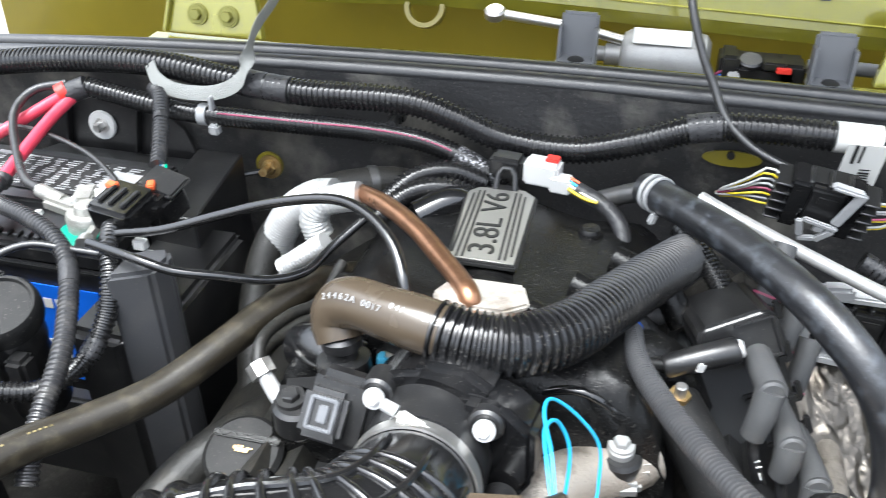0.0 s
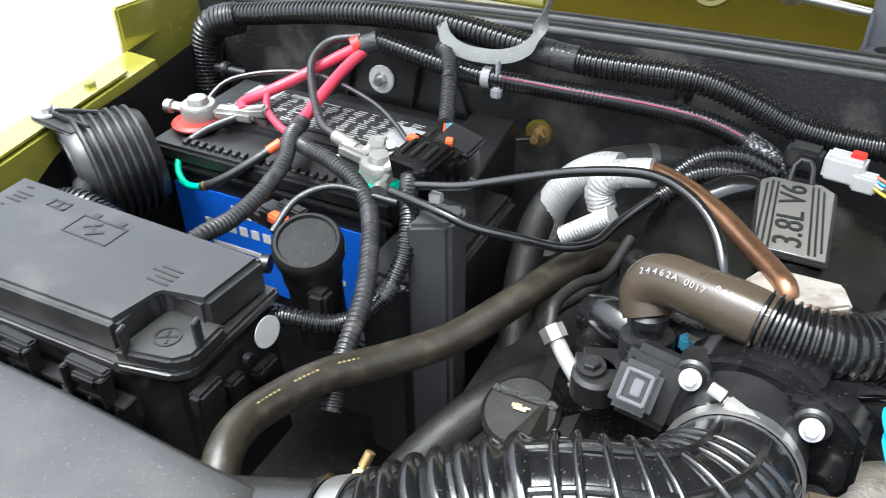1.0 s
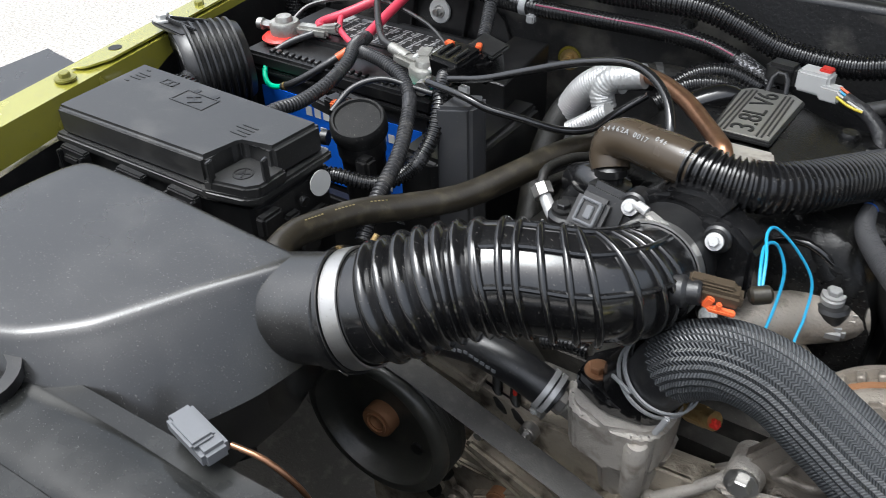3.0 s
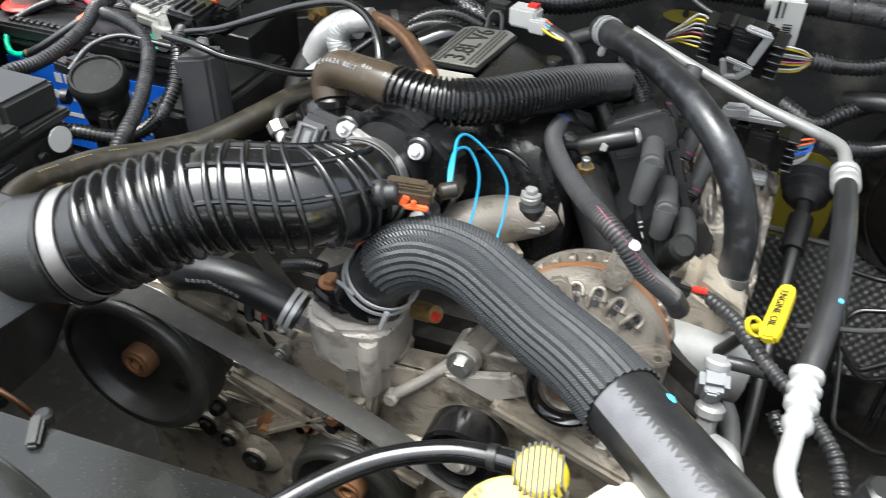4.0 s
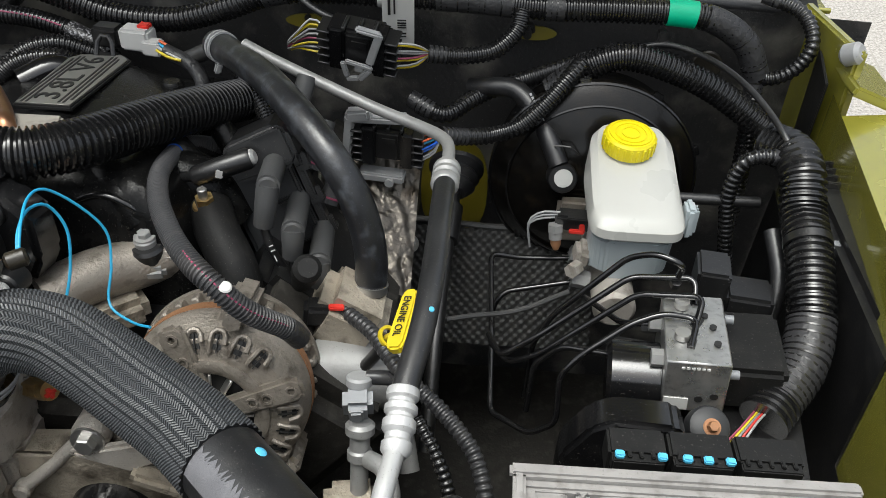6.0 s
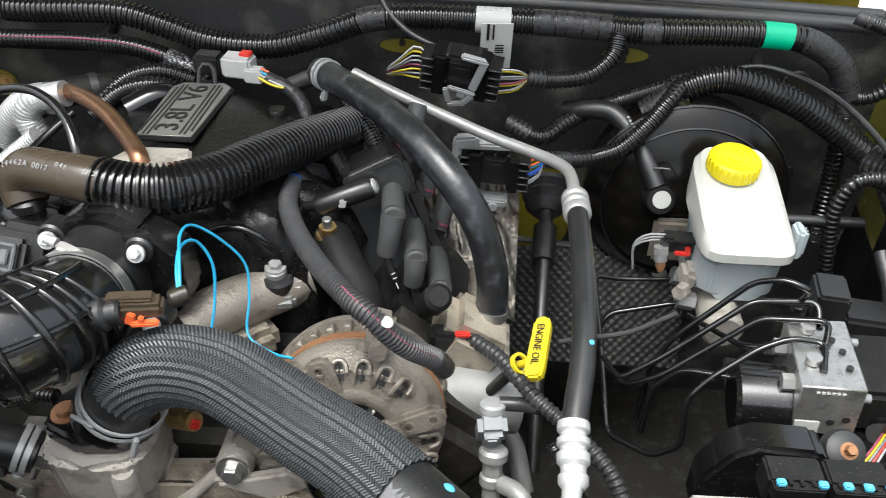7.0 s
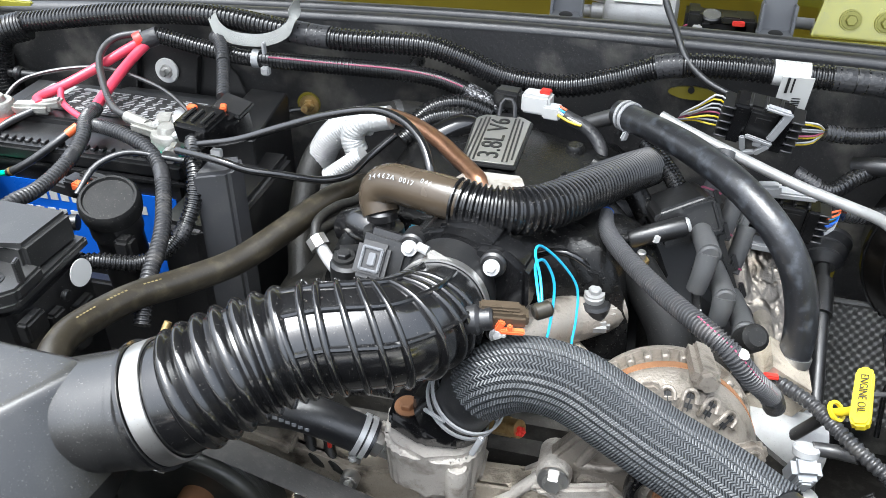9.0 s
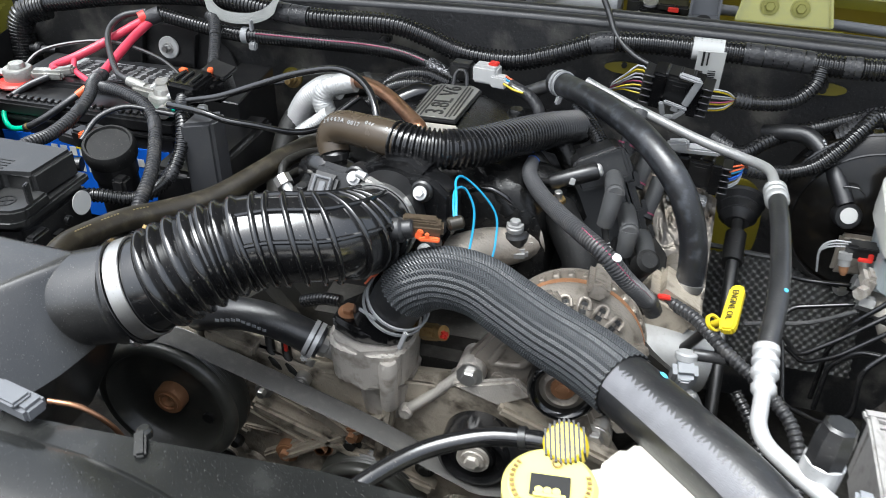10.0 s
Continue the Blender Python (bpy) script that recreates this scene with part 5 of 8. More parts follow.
part("mark", lathe([(0, 0.0010), (0.0018, 0.0008), (0.0022, 0), (0, 0)], along(ACH, 0.70)[0] + Vector((0.0045, -0.004, 0.0075)), (0.45, -0.4, 0.8), 10), "blue_light", ac, "blue paint mark")
part("lower_ferrule", lathe([(0.0080, 0), (0.0108, 0.001), (0.0112, 0.003), (0.0112, 0.007), (0.0090, 0.009), (0.0090, 0.011), (0.0112, 0.013), (0.0112, 0.017), (0.0090, 0.019), (0.0090, 0.021), (0.0112, 0.023), (0.0112, 0.029), (0.0086, 0.032), (0.0086, 0.036), (0.0102, 0.038), (0.0102, 0.043), (0.0072, 0.047)], (0.251, 0.268, 1.014), (-0.02, -1, -0.38), 26), "alu", ac)
part("lower_pipe", sweep([(0.250, 0.230, 1.000), (0.247, 0.205, 0.998), (0.246, 0.190, 0.996), (0.252, 0.172, 0.994), (0.270, 0.150, 0.994), (0.300, 0.120, 0.994), (0.340, 0.080, 0.985)], 0.0066, 18, 0.004), "alu", ac)
svc = part("service_port", join(lathe([(0, 0), (0.015, 0), (0.015, 0.020), (0.012, 0.022), (0, 0.022)], (0.286, 0.150, 0.99), (0.1, 0.1, 1), 22)), "alu", ac)
part("port_cap", lathe([(0.0145, 0), (0.0145, 0.022), (0.0135, 0.024), (0.0125, 0.032), (0.010, 0.034), (0, 0.034)], (0.288, 0.152, 1.010), (0.1, 0.1, 1), 8), "plastic", svc, "black faceted cap")

psw = thing("pressure_switch", "grey pressure switch plug on a silver fitting", "sensor", (0.2, 0.36, 0.86))
part("plug", join(box((0.200, 0.372, 0.880), (0.026, 0.022, 0.034), (22, 0, 8), 0.005), box((0.200, 0.362, 0.876), (0.012, 0.008, 0.026), (22, 0, 8), 0.002)), "grey", psw)
part("plug_top", cyl((0.200, 0.380, 0.893), (0, 0.35, 1), 0.0115, 0.010, 18, 0.002), "grey_light", psw)
part("fitting", lathe([(0.010, 0), (0.013, 0.003), (0.013, 0.010), (0.009, 0.012), (0.009, 0.026), (0.011, 0.028), (0.011, 0.036), (0.008, 0.038), (0.008, 0.070)], (0.203, 0.362, 0.868), (0.0, -0.35, -1), 20), "alu_line", psw)
part("base", box((0.198, 0.330, 0.79), (0.050, 0.05, 0.03), (0, 0, 10), 0.008), "cast_dirty", psw)
part("tail", sweep([(0.206, 0.386, 0.898), (0.225, 0.385, 0.900), (0.241, 0.375, 0.908)], 0.0065, 12), "conduit_grey", psw)
part("branch_pipe", sweep([(0.212, 0.345, 0.84), (0.228, 0.330, 0.845), (0.236, 0.31, 0.83), (0.232, 0.30, 0.79)], 0.008, 14), "alu_line", psw)

psl = thing("front_loom", "black corrugated loom dropping in front of the engine", "wiring loom", (0.28, 0.34, 0.9))
part("conduit", conduit([(0.178, 0.452, 0.912), (0.205, 0.425, 0.915), (0.225, 0.395, 0.915), (0.241, 0.375, 0.913), (0.270, 0.354, 0.902), (0.289, 0.336, 0.894), (0.304, 0.318, 0.883), (0.314, 0.290, 0.86), (0.312, 0.26, 0.82)], 0.0066), "conduit_grey", psl)
part("second_conduit", conduit([(0.252, 0.36, 0.88), (0.272, 0.335, 0.86), (0.285, 0.31, 0.83), (0.282, 0.27, 0.79)], 0.006), "conduit", psl)

dip = thing("oil_dipstick", "yellow handled engine oil dipstick in a black tube", "dipstick", (0.23, 0.41, 0.94))
DM = plane_pose((0.2365, 0.404, 0.950), Vector((0.241, 0.434, 0.958)) - Vector((0.231, 0.374, 0.941)), (-1, 0.1, -0.35))
part("grip", slab([(-0.030, -0.006), (-0.024, -0.0085), (0.026, -0.0075), (0.031, -0.004), (0.031, 0.004), (0.026, 0.0075), (-0.024, 0.0085), (-0.031, 0.005)], -0.005, 0.005, DM, 0.002), "yellow", dip)
part("ring", lathe_closed([(0.007, -0.0016), (0.0098, -0.0016), (0.0098, 0.0016), (0.007, 0.0016)], (0.222, 0.410, 0.925), (0.55, -0.3, 0.7), 24), "yellow", dip)
part("neck", sweep([(0.236, 0.396, 0.945), (0.228, 0.404, 0.932), (0.221, 0.413, 0.920)], 0.0040, 10), "yellow", dip)
letters("ENGINE OIL", 0.0105, DM @ Matrix.Translation((0.001, 0, 0.0064)) @ Matrix.Rotation(radians(180), 4, "Z") @ Matrix.Diagonal((0.72, 0.9, 1, 1)), dip, "ink", "lettering", "raised lettering on the grip", 0.0003)
part("tube", sweep([(0.221, 0.420, 0.912), (0.203, 0.424, 0.880), (0.182, 0.424, 0.850), (0.155, 0.423, 0.808)], 0.0058, 12), "plastic", dip)

chn = thing("coil_loom", "dusty corrugated loom with a pink trace across the coil pack", "wiring loom", (0.06, 0.42, 1.02))
CHN = [(0.020, 0.625, 0.975), (-0.001, 0.592, 0.994), (0.000, 0.525, 1.010), (0.022, 0.456, 1.026), (0.053, 0.396, 1.037), (0.080, 0.356, 1.043), (0.105, 0.334, 1.038), (0.128, 0.334, 1.013), (0.150, 0.354, 0.980), (0.158, 0.362, 0.962)]
part("conduit", conduit(CHN, 0.0082, 0.0033, 0.10, 16), "loom_grey", chn)
pk = []
for f in (0.70, 0.74, 0.78, 0.82, 0.86, 0.90, 0.94):
    p, d = along(CHN, f)
    pk.append(p + (Vector((0.3, -0.6, 0.75)) - d * Vector((0.3, -0.6, 0.75)).dot(d)).normalized() * 0.0079)
part("pink_trace", sweep(pk, 0.0007, 6), "pink", chn, "pink wire showing in the split")
part("tape", sweep(CHN, 0.0094, 14, 0.003, start=0.955), "tape", chn)
part("white_spot", lathe([(0, 0.0012), (0.004, 0.001), (0.005, 0), (0, 0)], along(CHN, 0.80)[0] + Vector((0.003, -0.002, 0.0085)), (0.3, -0.3, 0.9), 14), "paper", chn, "white paint spot")
part("blue_band", band(CHN, 0.17, 0.0092, 0.005), "blue", chn, "blue tape band")

lw = thing("lower_hose", "short glossy black coolant hose with a silver clamp", "hose", (-0.24, 0.31, 0.89))
LH = [(-0.352, 0.335, 0.866), (-0.320, 0.320, 0.886), (-0.295, 0.315, 0.897), (-0.268, 0.314, 0.902), (-0.237, 0.314, 0.900), (-0.206, 0.316, 0.889), (-0.182, 0.318, 0.878)]
part("hose", sweep(LH, 0.0182, 28, 0.004), "rubber", lw)
part("print", bars([(-0.03 + 0.0062 * i, -0.0012 * abs(i - 4), 0.0045, 0.0030) for i in range(10)], plane_pose((-0.262, 0.2968, 0.9070), (0.98, 0.0, 0.0), (0, 0.35, 0.94))), "grey_dark", lw, "faded white print")
CD = Vector((0.90, 0.06, -0.42)).normalized()
CX = Vector((-0.196, 0.317, 0.8845))
part("clamp", join(ring(CX, CD, 0.0180, 0.0208, 0.005, 32), ring(CX + CD * 0.007, CD, 0.0180, 0.0208, 0.005, 32), moved(box((0.010, -0.020, 0.006), (0.018, 0.010, 0.014), bevel=0.002), axis_pose(CX, CD)), moved(box((0.0, -0.021, 0.006), (0.032, 0.006, 0.008), bevel=0.002), axis_pose(CX, CD))), "alu", lw, "pale spring clamp")
part("hose_nut", join(cyl(CX + CD * 0.016, CD, 0.0135, 0.009, 8, 0.001), cyl(CX + CD * 0.025, CD, 0.0115, 0.012, 20, 0.001)), "steel", lw, "bright coupling nut")
part("spigot", cyl((-0.188, 0.325, 0.872), (1, 0.0, -0.25), 0.013, 0.03, 20), "alu_line", lw)

lh = thing("bypass_hose", "long dusty brown black coolant hose beside the engine", "hose", (-0.4, 0.42, 0.97))
LHP = [(-0.420, 0.215, 0.93), (-0.445, 0.245, 0.968), (-0.455, 0.282, 0.974), (-0.449, 0.322, 0.970), (-0.432, 0.363, 0.966), (-0.404, 0.402, 0.960), (-0.369, 0.449, 0.958), (-0.339, 0.502, 0.966), (-0.315, 0.552, 0.973), (-0.290, 0.600, 0.972), (-0.27, 0.65, 0.95)]
part("hose", sweep(LHP, 0.0142, 20, 0.006), "brown_rubber", lh)
dots = []
for i in range(20):
    p, d = along(LHP, 0.22 + 0.0062 * i + (0.030 if i > 6 else 0) + (0.035 if i > 13 else 0))
    s = d.cross(Vector((0, 0, 1))).normalized()
    dots.append(moved(box((0, 0, 0), (0.0022, 0.0022, 0.0004), bevel=0), plane_pose(p + (s * 0.35 + Vector((0, 0, 1))).normalized() * 0.0142, d, s)))
part("print", join(*dots), "print_tan", lh, "faded tan print")
lh2 = thing("lower_radiator_hose", "dark smooth hose disappearing below the engine", "hose", (-0.35, 0.40, 0.85))
part("hose", sweep([(-0.44, 0.26, 0.78), (-0.40, 0.34, 0.83), (-0.36, 0.42, 0.875), (-0.325, 0.48, 0.89), (-0.30, 0.55, 0.87)], 0.019, 20), "oily", lh2)
part("clamp", ring((-0.325, 0.48, 0.885), (0.45, 0.9, 0.1), 0.0185, 0.0205, 0.010, 28), "steel", lh2, "dull steel band clamp")
lh3 = thing("heater_pipe_hose", "dark curved heater hose running down from the firewall", "hose", (-0.36, 0.72, 0.95))
part("hose", sweep([(-0.23, 0.80, 0.97), (-0.28, 0.775, 0.985), (-0.335, 0.735, 0.985), (-0.372, 0.69, 0.955), (-0.378, 0.64, 0.90), (-0.36, 0.58, 0.84)], 0.017, 20), "oily", lh3)
part("clamp", ring((-0.285, 0.772, 0.986), (-0.8, -0.5, 0.05), 0.0165, 0.0185, 0.009, 28), "shield", lh3, "dark spring clamp")

cap = thing("oil_filler", "black oil filler cap with a yellow oil can symbol", "cap", (-0.295, 0.445, 0.9))
part("cap", lathe([(0, 0.020), (0.030, 0.020), (0.034, 0.016), (0.034, 0.004), (0.031, 0), (0, 0)], (-0.300, 0.450, 0.893), (0.0, -0.35, 1), 28), "matte_black", cap)
part("grip_bar", moved(box((0, 0.012, 0.021), (0.058, 0.006, 0.004), bevel=0.001), axis_pose((-0.300, 0.450, 0.893), (0.0, -0.35, 1))), "plenum", cap)
part("symbol", bars([(0, 0, 0.011, 0.0035), (0.006, 0.002, 0.005, 0.0015), (-0.006, 0.0015, 0.003, 0.003), (-0.002, 0.003, 0.005, 0.0015)], plane_pose((-0.300, 0.443, 0.9135), (1, 0, 0), (0, 1, 0.35))), "brass", cap, "yellow oil can symbol")
sens = thing("coolant_fitting", "silver hose fitting with black cable beside the throttle", "fitting", (-0.263, 0.45, 0.965))
part("fitting", sweep([(-0.285, 0.468, 0.985), (-0.268, 0.455, 0.972), (-0.248, 0.442, 0.960), (-0.238, 0.432, 0.955)], 0.0065, 12), "alu", sens)
part("lock_nut", join(cyl((-0.288, 0.470, 0.987), (0.6, -0.45, -0.5), 0.011, 0.012, 8), cyl((-0.255, 0.446, 0.964), (0.6, -0.45, -0.4), 0.0095, 0.008, 6)), "steel", sens)
part("cable", sweep([(-0.288, 0.470, 0.985), (-0.292, 0.49, 0.995), (-0.285, 0.53, 0.99), (-0.27, 0.56, 0.985), (-0.262, 0.60, 1.0)], 0.0052, 12), "oily", sens)
part("cable", sweep([(-0.30, 0.49, 0.97), (-0.30, 0.53, 0.96), (-0.28, 0.57, 0.96)], 0.006, 12), "oily", sens)

# coil pack on its bracket, with plug boots
coil = thing("ignition_coil_pack", "black ignition coil pack with grey plug boots", "coil pack", (0.08, 0.54, 0.98))
CP = plane_pose((0.113, 0.575, 0.966), (0.903, 0.269, 0.335), (-0.400, 0.238, 0.885))
part("body", moved(slab([(-0.068, -0.058), (-0.004, -0.062), (0.002, -0.056), (0.002, 0.040), (-0.062, 0.040), (-0.070, 0.030)], -0.055, 0.004, None, 0.005, 3), CP), "boot", coil, "flat matte coil housing")
part("top_block", moved(slab([(-0.052, 0.026), (0.006, 0.022), (0.014, 0.030), (0.014, 0.058), (0.004, 0.068), (-0.046, 0.066), (-0.054, 0.056)], -0.060, 0.020, None, 0.004, 3), CP), "plastic", coil, "raised block at the head of the coil")
for v0, v1, u0, u1 in ((0.030, 0.062, -0.022, 0.008), (-0.006, 0.024, -0.028, 0.000), (-0.054, -0.010, -0.026, 0.000)):
    z = 0.022 if v0 > 0.02 else 0.006
    part("rim", moved(join(box(((u0 + u1) / 2, v1, z), (u1 - u0, 0.0022, 0.005), bevel=0.0008), box(((u0 + u1) / 2, v0, z), (u1 - u0, 0.0022, 0.005), bevel=0.0008), box((u1, (v0 + v1) / 2, z), (0.0022, v1 - v0, 0.005), bevel=0.0008)), CP), "plastic", coil, "raised moulding line")
part("spine", moved(box((0.008, -0.004, -0.012), (0.008, 0.118, 0.030), bevel=0.002), CP), "plastic", coil)
for v in (0.052, 0.016, -0.020, -0.052):
    part("clip", moved(join(box((0.012, v, -0.002), (0.014, 0.009, 0.014), bevel=0.002), box((0.016, v + 0.006, 0.004), (0.005, 0.016, 0.005), bevel=0.001)), CP), "plastic", coil)
part("barrel", lathe([(0, 0), (0.0080, 0), (0.0095, 0.003), (0.0105, 0.030), (0.0105, 0.055), (0.0090, 0.058), (0, 0.058)], (0.023, 0.533, 0.995), (0.92, 0.26, 0.28), 26), "plastic", coil, "round coil barrel")
part("end_screw", lathe([(0, 0.004), (0.005, 0.004), (0.0075, 0.002), (0.0075, -0.002), (0, -0.002)], (0.077, 0.548, 1.012), (0.92, 0.10, 0.38), 18), "alu", coil, "bright screw")
part("chip", box((0.050, 0.5305, 1.002), (0.007, 0.002, 0.009), (0, 15, 20), 0.0008), "white", coil, "white mark on the barrel")
part("spigot_arm", join(sweep([(0.028, 0.534, 0.996), (0.014, 0.538, 0.992), (0.003, 0.540, 0.990)], 0.0050, 10), box((0.004, 0.536, 0.992), (0.010, 0.012, 0.018), (0, 0, 15), 0.003)), "plastic", coil, "small black connector arm")
for u, v, du, dv in ((-0.009, 0.034, -0.021, -0.034), (-0.006, -0.014, -0.012, -0.024), (0.004, -0.052, -0.010, -0.022)):
    tower = moved(sweep([(u, v, 0.0), (u - 0.003, v - 0.005, 0.035), (u - 0.0066, v - 0.010, 0.068)], 0.0112, 20, 0.004), CP)
    t = part("plug_boot", tower, "boot_grey", coil, "grey rubber plug boot")
    top = (u - 0.0066, v - 0.010, 0.064)
    part("boot_neck", moved(sweep([top, (top[0] + du * 0.5, top[1] + dv * 0.5, 0.064), (top[0] + du, top[1] + dv, 0.060)], lambda s, q: 0.0112 - 0.0018 * s / q, 18, 0.004), CP), "boot_grey", t)
    part("boot_button", moved(lathe([(0, 0.006), (0.0080, 0.006), (0.0098, 0.004), (0.0110, 0.000), (0.0112, -0.004), (0, -0.004)], top, (-0.1, -0.15, 1), 24), CP), "boot_grey", t, "round pale button end")
    end = (top[0] + du, top[1] + dv, 0.060)
    part("plug_lead", moved(sweep([end, (end[0] - 0.004, end[1] - 0.030, 0.056), (end[0] + 0.002, end[1] - 0.070, 0.040), (end[0] + 0.02, end[1] - 0.11, 0.01)], 0.0042, 10), CP), "rubber", coil)
    if v > 0:
        part("lead_number", moved(bars([(0, 0.000, 0.0042, 0.0010), (0.0010, -0.005, 0.0010, 0.006), (0.0, -0.013, 0.0042, 0.0010), (0, -0.018, 0.0042, 0.0010), (-0.001, -0.026, 0.0010, 0.006)], Matrix.Translation((end[0] - 0.002, end[1] - 0.008, 0.0615))), CP), "paper", coil, "white print along the lead")
for v in (0.052, 0.004, -0.036):
    t = part("side_boot", moved(sweep([(0.014, v, -0.030), (0.030, v + 0.018, -0.036), (0.046, v + 0.038, -0.044)], 0.0098, 18, 0.004), CP), "boot_grey", coil, "grey rubber plug boot")
    part("pink_ring", moved(lathe_closed([(0.0098, -0.001), (0.0112, -0.001), (0.0112, 0.001), (0.0098, 0.001)], (0.018, v + 0.005, -0.0315), (0.66, 0.74, -0.2), 18), CP), "pink", t, "pink seal ring")
mount = thing("coil_bracket", "black cast bracket with a brass stud below the coil pack", "bracket", (0.04, 0.5, 0.95))
part("arm", sweep([(0.036, 0.530, 0.962), (0.052, 0.500, 0.955), (0.072, 0.475, 0.935), (0.082, 0.455, 0.90), (0.085, 0.44, 0.87)], 0.021, 18), "matte_black", mount)
part("nut", join(lathe([(0, 0.003), (0.0115, 0.003), (0.0125, 0.001), (0.0125, 0), (0, 0)], (0.037, 0.518, 0.974), (0, -0.1, 1), 22), cyl((0.037, 0.518, 0.976), (0, -0.1, 1), 0.0088, 0.009, 6)), "brass", mount, "brass coloured flange nut")
part("stud", cyl((0.037, 0.518, 0.960), (0, -0.1, 1), 0.0045, 0.036, 14, 0.001), "steel", mount, "bright threaded stud")

ports = thing("lower_intake", "pale cast aluminium lower intake runner with a flange bolt", "manifold", (-0.03, 0.45, 0.94))
part("runner", sweep([(-0.075, 0.405, 0.945), (-0.045, 0.435, 0.948), (-0.015, 0.462, 0.945), (0.02, 0.485, 0.95)], 0.024, 18), "alt_cast", ports)
part("collar", lathe([(0, 0.004), (0.0130, 0.004), (0.0155, 0.001), (0.0155, -0.012), (0, -0.012)], (-0.001, 0.462, 0.964), (0, -0.1, 1), 26), "plastic", ports, "black plastic collar")
part("foot_pad", box((-0.003, 0.458, 0.946), (0.036, 0.028, 0.014), (8, 0, 12), 0.004), "alu_line", ports, "pale machined pad")
part("flange", moved(slab([(-0.022, -0.012), (0.022, -0.012), (0.026, 0), (0.022, 0.012), (-0.022, 0.012), (-0.026, 0)], 0, 0.016, None, 0.004), pose(0.0, 0.468, 0.948, 10, 0, 10)), "cast", ports)
part("bolt", join(hex_bolt((-0.002, 0.464, 0.975), (0, -0.1, 1), 0.0062, 0.006), cyl((-0.002, 0.464, 0.962), (0, -0.1, 1), 0.010, 0.013, 20, 0.002)), "alu_line", ports, "zinc flange bolt")
part("lower_flange", box((-0.04, 0.425, 0.915), (0.08, 0.05, 0.03), (0, 0, 40), 0.008), "cast_dirty", ports)

vc = thing("valve_cover", "dark valve cover and foil heat wrap beside the coil pack", "valve cover", (0.16, 0.6, 0.88))
part("cover", box((0.120, 0.62, 0.875), (0.11, 0.30, 0.06), (0, 38, 0), 0.015), "plastic", vc)
part("gasket_rail", sweep([(0.165, 0.47, 0.872), (0.178, 0.52, 0.868), (0.182, 0.58, 0.865), (0.180, 0.66, 0.862)], 0.012, 12), "alt_cast", vc, "pale cast head edge")
part("head_face", join(box((0.172, 0.475, 0.885), (0.070, 0.070, 0.075), (0, 30, 0), 0.012), box((0.150, 0.445, 0.860), (0.04, 0.03, 0.03), (0, 30, 0), 0.006)), "cast_dirty", vc, "grimy cast head")
part("port_tube", sweep([(0.140, 0.43, 0.855), (0.18, 0.44, 0.85), (0.225, 0.445, 0.842)], 0.034, 26), "alu_line", vc, "pale cast exhaust outlet")
foil = grid_sheet(70, 70, lambda u, v: Vector((0.112 + 0.112 * u, 0.575 + 0.115 * v - 0.005 * abs(noise.noise(Vector((u * 4 + v * 2, v * 5, 3)))), 0.842 + 0.095 * v - 0.020 * u + 0.012 * math.sin(u * 3.0) + 0.008 * abs(noise.noise(Vector((u * 4, v * 3 + u * 3, 3)))) + 0.0055 * abs(noise.noise(Vector((u * 9 + v * 3, v * 7, 5)))) + 0.0022 * abs(noise.noise(Vector((u * 17, v * 19 - u * 6, 8)))))))
bmesh.ops.solidify(foil, geom=foil.faces[:], thickness=0.002)
part("heat_wrap", foil, "foil_wrap", vc, "crumpled silver and brown foil heat wrap")

plug = thing("injector_connector", "black and red connectors on the cylinder head", "connector", (0.16, 0.455, 0.94))
part("black_plug", join(cyl((0.140, 0.462, 0.945), (0.25, -0.55, 0.7), 0.013, 0.030, 18, 0.004), cyl((0.133, 0.475, 0.925), (0.25, -0.55, 0.7), 0.010, 0.026, 16)), "matte_black", plug)
part("blue_dot", cyl((0.147, 0.446, 0.9665), (0.25, -0.55, 0.7), 0.005, 0.0015, 14), "blue", plug, "blue cap")
part("side_plug", join(box((0.160, 0.455, 0.908), (0.044, 0.022, 0.022), (0, 8, 12), 0.004)), "plastic", plug)
part("red_clip", join(box((0.170, 0.448, 0.9205), (0.014, 0.007, 0.004), (0, 8, 12), 0.001), box((0.180, 0.452, 0.912), (0.004, 0.008, 0.008), (0, 8, 12), 0.001)), "red", plug, "red locking clip")
iw = thing("injector_wires", "short orange and brown wires under the intake hose", "wire", (-0.1, 0.33, 0.95))
for i, c in enumerate(("orange", "orange", "copper", "yellow")):
    part("wire", sweep([(-0.150 + 0.006 * i, 0.375, 0.925), (-0.128 + 0.004 * i, 0.350 + 0.003 * i, 0.958 + 0.003 * i), (-0.104, 0.336 + 0.004 * i, 0.966 + 0.003 * i), (-0.085, 0.345, 0.955)], 0.0013, 6), c, iw)
part("spring_sleeve", conduit([(-0.215, 0.350, 0.905), (-0.190, 0.348, 0.915), (-0.168, 0.345, 0.918)], 0.0065, 0.004, 0.12, 12), "conduit", iw, "short black ribbed sleeve")
part("red_clip", box((-0.226, 0.318, 0.862), (0.004, 0.004, 0.012), bevel=0.001), "red", iw, "small red clip")


